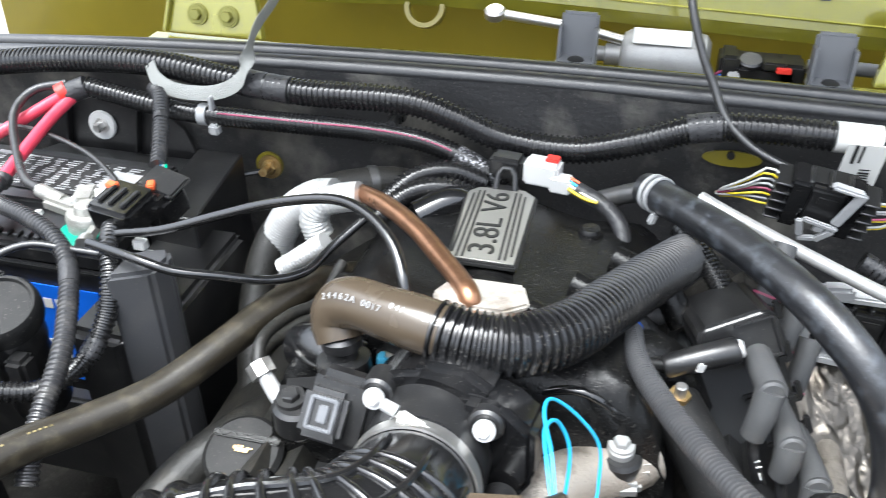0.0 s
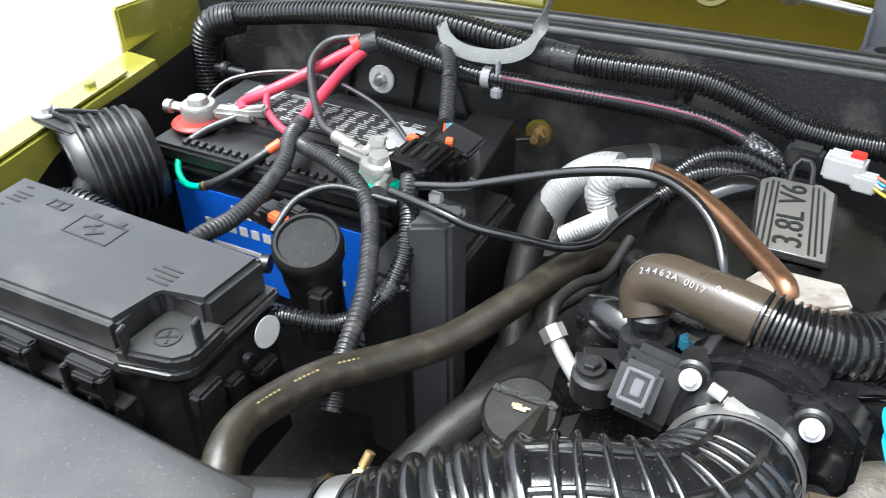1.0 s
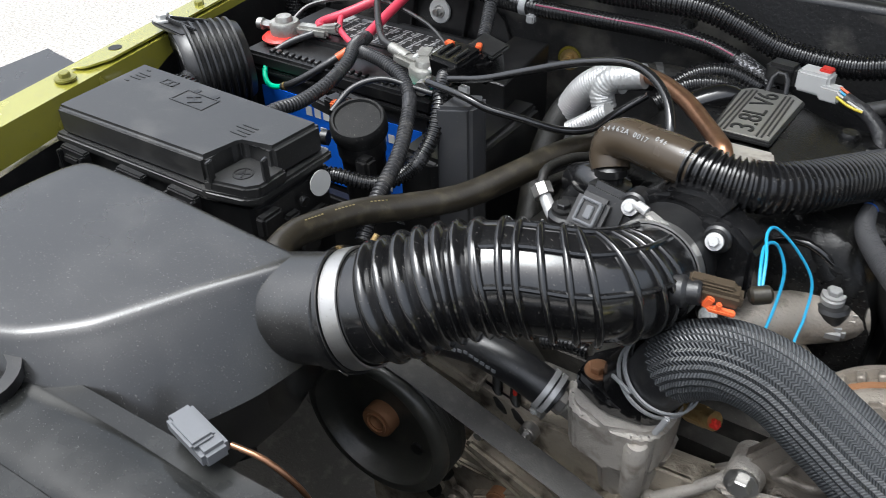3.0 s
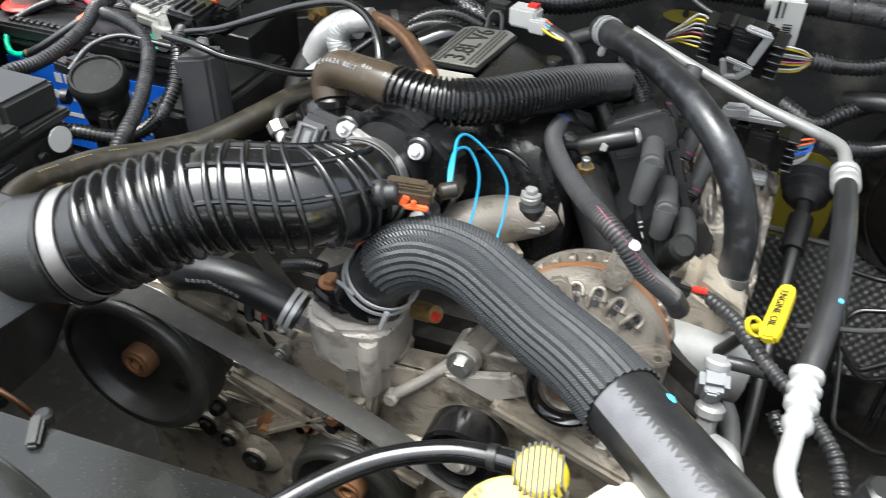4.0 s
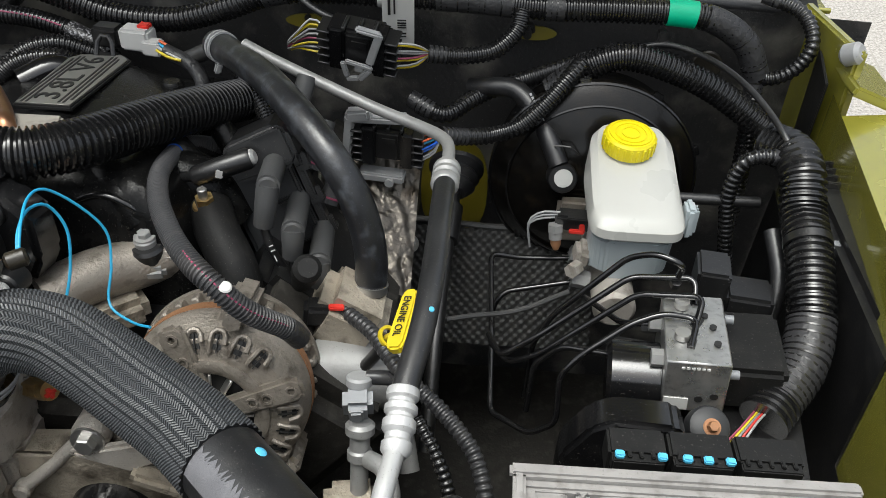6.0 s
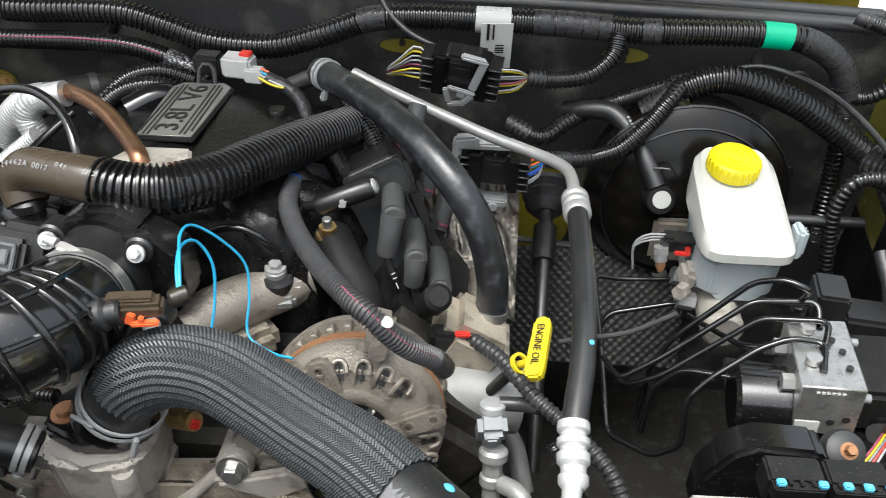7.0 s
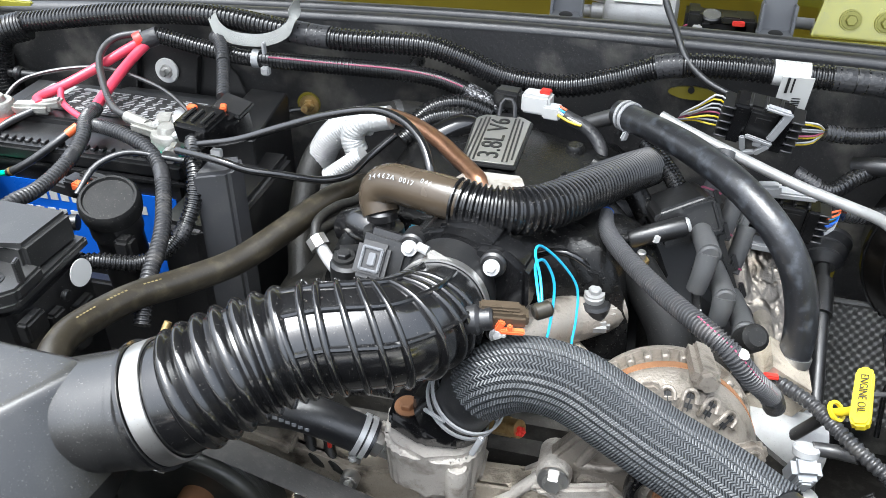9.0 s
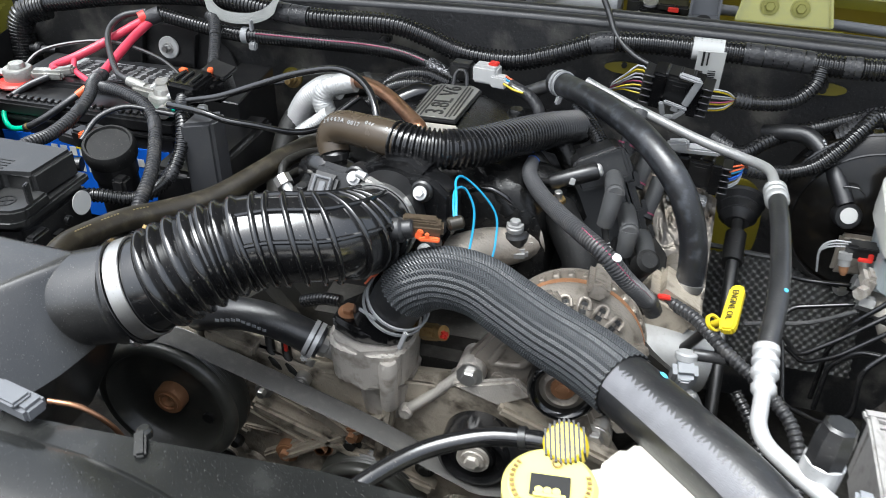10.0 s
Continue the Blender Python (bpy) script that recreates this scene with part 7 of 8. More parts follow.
part("front_ring", lathe_closed([(0.026, 0), (0.036, 0), (0.036, 0.010), (0.026, 0.010)], (-0.49, -0.012, 1.010), (0.1, 0, 1), 32), "plastic", ab, "round moulded ring")

# ribbed rubber boot on the fender
hb = thing("fender_boot", "ribbed black plastic housing bolted to the fender rail", "housing", (-0.84, 0.50, 0.99))
BOOT, BOOTD = Vector((-0.838, 0.490, 0.972)), Vector((0.46, 0.86, 0.05))
prof = [(0, 0.004), (0.030, 0.004), (0.034, 0.000), (0.056, 0.000), (0.060, 0.004)]
for i in range(7):
    h = 0.014 + 0.0095 * i
    k = 0.0012 * i
    prof += [(0.0615 - k, h), (0.0660 - k, h + 0.0015), (0.0660 - k, h + 0.0045), (0.0615 - k, h + 0.0060)]
prof += [(0.05, 0.086), (0, 0.088)]
part("body", lathe(prof, BOOT, BOOTD, 48), "plastic", hb)
for r in (0.044, 0.050):
    part("end_ridge", lathe_closed([(r, -0.001), (r + 0.0014, -0.001), (r + 0.0014, 0.002), (r, 0.002)], BOOT, BOOTD, 40), "plastic", hb)
part("bracket", join(slab([(-0.014, -0.008), (-0.008, -0.014), (0.045, -0.030), (0.058, -0.018), (0.060, 0.018), (0.045, 0.028), (-0.008, 0.014), (-0.014, 0.008)], 0, 0.006, pose(-0.870, 0.503, 1.031, 0, 6, 14), 0.002), box((-0.835, 0.502, 1.037), (0.055, 0.004, 0.005), (0, 6, 0), 0.001), box((-0.840, 0.520, 1.037), (0.050, 0.004, 0.005), (0, 6, 30), 0.001)), "plastic", hb)
part("bolt", hex_bolt((-0.870, 0.503, 1.038), (0, 0, 1), 0.0085, 0.008), "alu", hb, "bright flange bolt")
part("duct_hose", conduit([(-0.80, 0.47, 0.985), (-0.775, 0.445, 0.985), (-0.755, 0.44, 0.975)], 0.010, 0.005), "conduit", hb)


# ---------- firewall harness ----------
FH = [(-0.86, 0.815, 1.042), (-0.72, 0.816, 1.066), (-0.62, 0.816, 1.076), (-0.540, 0.812, 1.079), (-0.455, 0.806, 1.072), (-0.376, 0.804, 1.067), (-0.285, 0.805, 1.069), (-0.245, 0.806, 1.066), (-0.205, 0.806, 1.054), (-0.150, 0.806, 1.036), (-0.078, 0.806, 1.033), (-0.015, 0.808, 1.050), (0.040, 0.810, 1.070), (0.100, 0.812, 1.075), (0.183, 0.811, 1.075), (0.270, 0.810, 1.074), (0.346, 0.809, 1.070), (0.430, 0.808, 1.072), (0.502, 0.806, 1.073), (0.545, 0.805, 1.066), (0.582, 0.804, 1.042), (0.602, 0.802, 1.005)]
har = thing("firewall_harness", "thick black corrugated wiring harness along the firewall", "wiring harness", (-0.1, 0.81, 1.06))
part("conduit", conduit(FH, 0.0138, 0.0062, 0.075, 20), "conduit", har)
for f0, f1 in ((0.275, 0.315), (0.60, 0.62), (0.735, 0.79), (0.815, 0.828), (0.935, 1.0)):
    part("tape", sweep(FH, lambda s, t: 0.0150 + 0.0010 * noise.noise(Vector((s * 160, 2, 0))), 16, 0.003, start=f0, end=f1), "tape", har, "wrinkled black tape")
part("green_tape", sweep(FH, 0.0152, 20, 0.004, start=0.905, end=0.925), "green_tape", har, "bright green tape")
part("tag_wrap", sweep(FH, 0.0150, 18, 0.004, start=0.690, end=0.716), "paper", har, "white printed tag")
tag = part("tag", moved(box((0, 0, 0), (0.036, 0.0015, 0.062), bevel=0), pose(0.188, 0.7915, 1.052, 14, 0, 4)), "paper", har, "folded white barcode tag")
part("tag_print", bars([(-0.010, 0.020, 0.003, 0.022), (0.004, -0.008, 0.010, 0.0012), (0.004, -0.005, 0.010, 0.0012), (0.004, -0.002, 0.010, 0.0018), (0.004, 0.002, 0.010, 0.0010), (0.004, -0.016, 0.010, 0.0020), (0.004, -0.020, 0.010, 0.0010), (-0.004, 0.02, 0.002, 0.02)], pose(0.188, 0.7900, 1.052, 14, 0, 4) @ Matrix.Rotation(radians(90), 4, "X")), "ink", tag)
for x in (-0.275, 0.335):
    part("clip", join(box((x, 0.822, seal_z(x) - 0.036), (0.018, 0.016, 0.012), bevel=0.003), cyl((x, 0.80, seal_z(x) - 0.036), (0, 1, 0), 0.005, 0.02, 10)), "plastic", har)

FH2 = [(-0.628, 0.786, 1.055), (-0.600, 0.790, 1.048), (-0.560, 0.792, 1.040), (-0.509, 0.792, 1.034), (-0.43, 0.792, 1.034), (-0.363, 0.794, 1.034), (-0.300, 0.795, 1.034), (-0.247, 0.796, 1.030), (-0.205, 0.793, 1.020), (-0.170, 0.788, 1.005), (-0.150, 0.782, 0.99)]
har2 = thing("engine_harness", "black corrugated engine harness with a pink trace", "wiring harness", (-0.4, 0.79, 1.03))
part("conduit", conduit(FH2, 0.0108, 0.0050, 0.07, 18), "conduit", har2)
pk = []
for i in range(14):
    p, d = along(FH2, 0.33 + 0.042 * i)
    pk.append(p + Vector((0, -0.75, 0.62)).normalized() * (0.0108 + 0.0006 * math.sin(i)))
part("pink_trace", sweep(pk, 0.0011, 8), "pink", har2, "pink wire showing in the split")
part("spangled_tape", sweep(FH2, 0.0118, 16, 0.004, start=0.885, end=0.985), "spangle", har2, "silver flecked black braided sleeve")
cl = part("tie_clip", join(band(FH2, 0.295, 0.0125, 0.010, 22), box((-0.474, 0.781, 1.022), (0.012, 0.010, 0.012), bevel=0.002), box((-0.470, 0.775, 1.056), (0.004, 0.008, 0.016), bevel=0.001)), "grey_light", har2, "pale plastic tie clip")
har3 = thing("harness_drop", "dark harness drop at the far end of the firewall", "wiring harness", (-0.88, 0.79, 1.0), group="")
part("conduit", conduit([(-0.86, 0.815, 1.038), (-0.895, 0.80, 1.025), (-0.905, 0.79, 0.98), (-0.90, 0.78, 0.90), (-0.895, 0.775, 0.80)], 0.021, 0.0052, 0.045, 18), "conduit", har3)
part("clip", join(cyl((-0.875, 0.785, 0.975), (1, 0, 0), 0.011, 0.012, 16, 0.003), cyl((-0.885, 0.785, 0.975), (1, 0, 0), 0.006, 0.05, 12)), "plastic", har3)

strap = thing("ground_strap", "flat grey braided strap hanging over the cowl seal", "strap", (-0.5, 0.83, 1.07))
part("braid", sweep([(-0.552, 0.800, 1.084), (-0.542, 0.792, 1.071), (-0.524, 0.789, 1.062), (-0.498, 0.788, 1.060), (-0.468, 0.788, 1.064), (-0.442, 0.789, 1.078), (-0.430, 0.792, 1.102), (-0.426, 0.815, 1.130), (-0.424, 0.88, 1.150), (-0.43, 0.95, 1.18)], 0.01, 10, 0.004, squash=(0.0008, 0.0085, (0.1, 0.35, 1))), "strap", strap)

for x, w in ((0.078, 0.030), (0.343, 0.028)):
    t = thing("firewall_slot", "yellow green painted slot in the firewall insulation", "panel", (x, 0.835, 1.03), "firewall slots")
    part("panel", slab([(w * math.cos(a), 0.0085 * math.sin(a)) for a in [2 * math.pi * i / 20 for i in range(20)]], 0, 0.003, plane_pose((x, 0.8325, 1.030), (1, 0, 0), (0, 0.1, 1)), 0.001), "yellow_panel", t)
    part("bolt", cyl((x - 0.002, 0.832, 1.035), (0, -1, 0), 0.004, 0.006, 10), "ink", t)
t = thing("firewall_stud", "yellow zinc grounding stud on the firewall", "stud", (-0.438, 0.83, 0.956))
part("washer", cyl((-0.438, 0.832, 0.956), (0, -1, 0.1), 0.017, 0.003, 24), "yellow_panel", t)
part("nut", join(hex_bolt((-0.436, 0.826, 0.956), (0.1, -1, 0.2), 0.009, 0.008), cyl((-0.436, 0.822, 0.957), (0.1, -1, 0.2), 0.005, 0.02, 12)), "brass", t)
part("wire", sweep([(-0.442, 0.82, 0.953), (-0.475, 0.80, 0.95), (-0.50, 0.79, 0.93)], 0.0035, 8), "rubber", t)
t = thing("firewall_plug", "rusty round plug in the firewall insulation", "plug", (0.551, 0.83, 1.0))
part("disc", cyl((0.551, 0.834, 1.0), (0, -1, 0.1), 0.019, 0.006, 24, 0.002), "brown_rubber", t)

# two large firewall connectors with bundled wires
def big_connector(c, rot, size, label, tail_pts, wire_cols, left_wires):
    t = thing("firewall_connector", label, "connector", c, "firewall connectors")
    m = pose(*c, *rot) @ Matrix.Diagonal((size, size, size, 1))
    part("body", moved(join(box((0, 0.004, 0), (0.058, 0.030, 0.050), bevel=0.003), box((0, -0.013, 0.002), (0.034, 0.010, 0.044), bevel=0.003), box((0.002, -0.016, 0.012), (0.022, 0.008, 0.012), bevel=0.002)), m), "plastic", t)
    part("shell", moved(join(box((-0.026, -0.004, 0), (0.020, 0.034, 0.060), bevel=0.003), box((0.027, -0.004, -0.002), (0.018, 0.034, 0.056), bevel=0.003)), m), "gloss", t, "glossy black half shells")
    for k in range(5):
        for sx in (-0.041, 0.040):
            part("fin", moved(box((sx, -0.006, -0.024 + 0.0115 * k), (0.016, 0.030, 0.0028), bevel=0.001, seg=1), m), "plastic", t)
    for k in range(3):
        part("top_rib", moved(box((-0.018 + 0.018 * k, -0.004, 0.028), (0.004, 0.026, 0.006), bevel=0.001, seg=1), m), "plastic", t)
    if left_wires:
        part("lever", moved(join(box((0.022, -0.024, 0.014), (0.010, 0.004, 0.048), (0, 14, 0), 0.0015), box((0.004, -0.025, -0.012), (0.034, 0.005, 0.006), (0, 8, 0), 0.0015), box((-0.013, -0.025, -0.022), (0.007, 0.005, 0.022), (0, -16, 0), 0.0015), box((0.011, -0.025, -0.025), (0.008, 0.005, 0.022), (0, 36, 0), 0.0015), box((-0.003, -0.025, -0.034), (0.016, 0.005, 0.006), (0, -18, 0), 0.001), box((0.004, -0.025, -0.018), (0.010, 0.004, 0.008), bevel=0.001), box((0.014, -0.022, 0.036), (0.030, 0.010, 0.006), (0, 6, 0), 0.002)), m), "grey_light", t, "pale grey locking lever")
    for i, col in enumerate(wire_cols):
        z = -0.020 + 0.040 * i / max(1, len(wire_cols) - 1)
        a = m @ Vector((0.045, -0.008 - 0.004 * (i % 2), z))
        e = Vector(tail_pts[0])
        part("wire", sweep([a, a.lerp(e, 0.5) + Vector((0.004, -0.002, 0.25 * z)), e + Vector((0, 0, 0.15 * z))], 0.0012, 6), col, t)
        if left_wires:
            a = m @ Vector((-0.045, -0.006, z))
            part("wire", sweep([a, a + Vector((-0.012, 0.000, 0.004 + 0.15 * z)), a + Vector((-0.028, 0.006 - 0.002 * (i % 3), -0.004 - 0.25 * z)), a + Vector((-0.042 - 0.003 * (i % 2), 0.022, -0.020 - 0.55 * z)), a + Vector((-0.044, 0.045, -0.032 - 0.7 * z))], 0.0012, 6), col, t)
    part("tail", conduit(tail_pts, 0.0092, 0.0056, 0.08, 16), "conduit", t)
    part("tail_tape", sweep(tail_pts, 0.0096, 14, 0.004, start=0, end=0.16), "tape", t)
    return t


big_connector((0.152, 0.746, 1.043), (14, 6, -6), 0.92, "black firewall connector with yellow and white wires and grey lever", [(0.225, 0.758, 1.030), (0.262, 0.765, 1.026), (0.298, 0.775, 1.030), (0.322, 0.790, 1.048), (0.328, 0.802, 1.068)], ("yellow", "grey_light", "yellow", "pink", "white", "grey_light", "yellow", "white"), True)
big_connector((0.193, 0.662, 0.972), (6, 2, -4), 0.80, "black engine connector with blue and orange wires and grey frame", [(0.246, 0.676, 0.974), (0.272, 0.690, 0.966), (0.302, 0.701, 0.964), (0.332, 0.705, 0.975), (0.358, 0.716, 0.997), (0.380, 0.732, 1.020), (0.395, 0.75, 1.032)], ("white", "grey_light", "blue", "blue", "blue_wire", "orange", "orange"), False)
t = thing("connector_frame", "pale grey plastic mounting frame round the connector", "bracket", (0.19, 0.662, 0.97))
part("frame", moved(join(box((-0.040, -0.006, 0.004), (0.010, 0.018, 0.062), (0, 6, 0), 0.002), box((-0.010, -0.006, 0.034), (0.066, 0.016, 0.008), (0, -5, 0), 0.002), box((-0.004, -0.006, -0.040), (0.050, 0.018, 0.010), bevel=0.002), box((-0.028, -0.010, 0.038), (0.026, 0.014, 0.014), (0, -12, 0), 0.003), cyl((0.006, -0.016, -0.041), (0, -1, 0), 0.005, 0.004, 14)), pose(0.190, 0.662, 0.970, 6, 2, -4)), "grey_light", t)

for nm, pts, r, mt, lb in (
    ("harness_branch", [(0.205, 0.755, 0.975), (0.245, 0.745, 0.962), (0.276, 0.767, 0.972), (0.309, 0.785, 0.982), (0.343, 0.795, 0.990), (0.385, 0.790, 1.010), (0.420, 0.782, 1.026)], 0.0098, "conduit", "black corrugated branch rising toward the firewall"),
    ("harness_branch", [(0.366, 0.770, 0.986), (0.406, 0.770, 1.020), (0.448, 0.770, 1.034), (0.501, 0.770, 1.021), (0.550, 0.768, 1.000), (0.603, 0.758, 0.968), (0.640, 0.735, 0.945), (0.66, 0.70, 0.91)], 0.0150, "conduit", "thick black corrugated branch arching over the brake booster"),
    ("harness_branch", [(0.600, 0.800, 1.005), (0.603, 0.790, 0.96), (0.606, 0.78, 0.90), (0.606, 0.77, 0.82)], 0.0105, "conduit", "black corrugated drop beside the fender"),
    ("harness_branch", [(0.585, 0.80, 1.02), (0.610, 0.795, 1.005), (0.638, 0.79, 1.020), (0.652, 0.795, 1.050), (0.64, 0.82, 1.075), (0.60, 0.84, 1.085)], 0.0078, "conduit", "thin corrugated loop at the cowl corner"),
    ("harness_branch", [(0.600, 0.618, 1.000), (0.575, 0.620, 1.004), (0.553, 0.620, 0.995), (0.546, 0.620, 0.960), (0.553, 0.620, 0.915), (0.564, 0.620, 0.86)], 0.0075, "conduit", "thin corrugated branch dropping behind the brake unit"),
    ("side_loom", [(0.585, 0.655, 1.000), (0.600, 0.630, 1.004), (0.603, 0.600, 1.000), (0.603, 0.568, 0.974), (0.602, 0.531, 0.960), (0.600, 0.492, 0.940), (0.597, 0.463, 0.922), (0.586, 0.432, 0.905), (0.565, 0.405, 0.893), (0.545, 0.380, 0.886)], 0.0205, "conduit", "very thick black corrugated loom along the fender"),
):
    t = thing(nm, lb, "wiring loom", pts[0], "fender looms")
    part("conduit", conduit(pts, r, 0.0062 if r < 0.019 else 0.0072, 0.075, 20), mt, t)
    if nm != "side_loom":
        for f0, f1 in ((0.0, 0.12), (0.90, 1.0)):
            part("tape", sweep(pts, lambda s, tt, r=r: r * 1.07 + 0.0006 * noise.noise(Vector((s * 140, r * 900, 5))), 16, 0.003, start=f0, end=f1), "tape", t, "wrinkled black tape")
    if nm == "side_loom":
        part("tape", sweep(pts, lambda s, tt: 0.0218 + 0.001 * noise.noise(Vector((s * 120, 0, 5))), 18, 0.004, start=0.66, end=0.93), "tape", t, "shiny black tape")
        part("band", band(pts, 0.42, 0.0225, 0.008), "plastic", t)
        for i, c in enumerate(("grey_light", "red", "grey", "yellow", "pink")):
            part("wire", sweep([(0.552 - 0.003 * i, 0.388, 0.892), (0.535 - 0.003 * i, 0.368, 0.897 - 0.002 * i), (0.515 - 0.004 * i, 0.345, 0.880)], 0.0010, 6), c, t)
thin = thing("speed_sensor_cable", "thin black cable arching over the brake booster", "cable", (0.5, 0.75, 1.03))
part("cable", sweep([(0.605, 0.60, 0.99), (0.590, 0.625, 1.020), (0.572, 0.678, 1.035), (0.549, 0.725, 1.043), (0.522, 0.765, 1.044), (0.485, 0.790, 1.042), (0.440, 0.795, 1.025), (0.393, 0.790, 1.000), (0.351, 0.780, 0.972), (0.33, 0.775, 0.95)], 0.0034, 10), "rubber", thin)
part("clip", box((0.485, 0.795, 1.046), (0.010, 0.012, 0.022), bevel=0.002), "plastic", thin)
thin2 = thing("antenna_cable", "black cable hanging down over the cowl", "cable", (0.05, 0.85, 1.12))
part("cable", sweep([(0.000, 0.92, 1.24), (0.014, 0.865, 1.180), (0.030, 0.840, 1.138), (0.046, 0.825, 1.110), (0.062, 0.806, 1.084), (0.088, 0.788, 1.066), (0.120, 0.775, 1.056), (0.140, 0.765, 1.056)], 0.0042, 10), "rubber", thin2)

# wiper motor, clips and hinge brackets in the cowl
wm = thing("wiper_motor", "silver wiper motor with white label in the cowl", "motor", (-0.01, 1.0, 1.05))
part("can", lathe([(0, 0), (0.022, 0), (0.030, 0.005), (0.0315, 0.012), (0.0315, 0.092), (0.027, 0.100), (0.013, 0.103), (0.013, 0.120), (0.009, 0.122), (0.009, 0.135), (0, 0.135)], (0.052, 1.008, 1.064), (-1, 0.03, -0.02), 36), "alu_line", wm)
part("label", moved(box((0, 0, 0), (0.066, 0.024, 0.0008), bevel=0), pose(-0.005, 0.9945, 1.0935, 28, 0, 0)), "paper", wm, "pale label")
part("gearbox", join(box((0.105, 1.000, 1.052), (0.085, 0.05, 0.050), bevel=0.006), box((0.072, 0.992, 1.068), (0.022, 0.040, 0.036), bevel=0.004), box((0.14, 0.995, 1.062), (0.03, 0.04, 0.036), bevel=0.004), cyl((0.095, 0.985, 1.074), (0, -0.3, 1), 0.014, 0.008, 18, 0.002), box((0.12, 0.98, 1.078), (0.026, 0.02, 0.010), bevel=0.002), box((0.088, 0.975, 1.066), (0.012, 0.012, 0.016), bevel=0.002)), "plastic", wm, "black gearbox")
part("boss", cyl((0.078, 0.970, 1.062), (0, -0.6, 0.8), 0.007, 0.004, 16), "alu_line", wm, "bright screw boss")
part("red_plug", box((0.130, 0.968, 1.076), (0.016, 0.008, 0.006), bevel=0.001), "red", wm)
for i, c in enumerate(("pink", "blue", "red")):
    part("wire", sweep([(0.050, 0.985, 1.055 - 0.003 * i), (0.060, 0.976, 1.062 - 0.004 * i), (0.068, 0.978, 1.070 - 0.005 * i), (0.074, 0.985, 1.062)], 0.0016, 6), c, wm)
part("link", join(sweep([(-0.05, 1.012, 1.080), (-0.11, 1.012, 1.091), (-0.20, 1.012, 1.100)], 0.0062, 12), cyl((-0.205, 1.012, 1.094), (0, -0.3, 1), 0.013, 0.014, 18, 0.003)), "steel", wm, "metal wiper link")
part("link_rod", sweep([(0.16, 1.01, 1.068), (0.21, 1.01, 1.070), (0.30, 1.01, 1.066), (0.45, 1.01, 1.058)], 0.008, 12), "grey_dark", wm, "grey wiper rod")
part("link_cable", sweep([(0.16, 0.99, 1.058), (0.20, 0.985, 1.052), (0.25, 0.985, 1.045), (0.30, 0.99, 1.035)], 0.006, 10), "conduit", wm)
for x in (-0.098, 0.175):
    zc = cowl_z(x)
    t = thing("cowl_clip", "black plastic clip standing on the cowl edge", "clip", (x, 0.95, zc), "cowl clips")
    part("body", join(box((x, 0.962, zc + 0.030), (0.042, 0.010, 0.058), (-8, 0, 0), 0.003), box((x, 0.946, zc + 0.006), (0.046, 0.032, 0.010), bevel=0.003), box((x - 0.020, 0.953, zc + 0.024), (0.004, 0.022, 0.044), (-8, 0, 0), 0.001), box((x + 0.020, 0.953, zc + 0.024), (0.004, 0.022, 0.044), (-8, 0, 0), 0.001)), "grey_dark", t)
    part("eye", lathe([(0, 0.002), (0.007, 0.002), (0.010, 0), (0, 0)], (x, 0.939, zc + 0.0105), (0, -0.3, 1), 18), "ink", t)
for x in (-0.55, 0.285):
    zc = cowl_z(x)
    t = thing("hood_hinge_bracket", "green painted hinge bracket with bolts on the cowl", "bracket", (x, 0.95, zc), "hood hinges")
    HB = plane_pose((x, 0.950, zc + 0.004), (1, 0, 0), (0, 0.28, 1))
    part("plate", moved(slab([(-0.066, 0.006), (0.068, 0.006), (0.052, 0.090), (-0.046, 0.090)], 0, 0.005, None, 0.002), HB), "paint", t)
    part("foot", box((x, 0.940, zc + 0.0045), (0.172, 0.030, 0.005), bevel=0.002), "paint", t)
    for sx in (-1, 1):
        part("flange", moved(box((sx * 0.058, 0.046, 0.006), (0.004, 0.080, 0.014), (0, 0, sx * 11), 0.001), HB), "paint", t)
    for dx in (-0.022, 0.020):
        part("bolt", moved(join(cyl((dx, 0.030, 0.005), (0, 0, 1), 0.0135, 0.003, 22), hex_bolt((dx, 0.030, 0.008), (0, 0, 1), 0.0072, 0.007)), HB), "olive_bolt", t, "olive zinc bolt")

# ---------- brakes ----------
boost = thing("brake_booster", "large glossy black brake booster drum", "brake booster", (0.42, 0.75, 0.9))
part("drum", lathe([(0, 0), (0.045, 0), (0.055, 0.004), (0.070, 0.010), (0.100, 0.018), (0.116, 0.030), (0.121, 0.034), (0.121, 0.042), (0.115, 0.046), (0.112, 0.09), (0.095, 0.12), (0, 0.12)], (0.422, 0.700, 0.897), (0, 1, -0.05), 64), "booster_black", boost)
for r, h in ((0.1195, 0.033), (0.100, 0.017)):
    part("pressed_ring", lathe_closed([(r - 0.0015, -0.0015), (r, -0.0025), (r + 0.0015, -0.0015), (r, 0.002)], Vector((0.422, 0.700, 0.897)) + Vector((0, h, -0.05 * h)), (0, 1, -0.05), 64), "gloss", boost, "glossy pressed ring")
for a in (60, 100, 20, 140):
    part("tab", moved(box((0.119 * math.cos(radians(a)), 0.119 * math.sin(radians(a)), 0.0), (0.012, 0.012, 0.006), (0, 0, a), 0.001), plane_pose((0.422, 0.736, 0.897), (1, 0, 0), (0, 0.05, 1))), "gloss", boost)
part("check_valve", join(lathe([(0, 0.004), (0.0155, 0.004), (0.017, 0.002), (0.017, -0.03), (0.012, -0.04)], (0.384, 0.690, 0.920), (0.05, -1, 0.35), 24)), "plastic", boost)
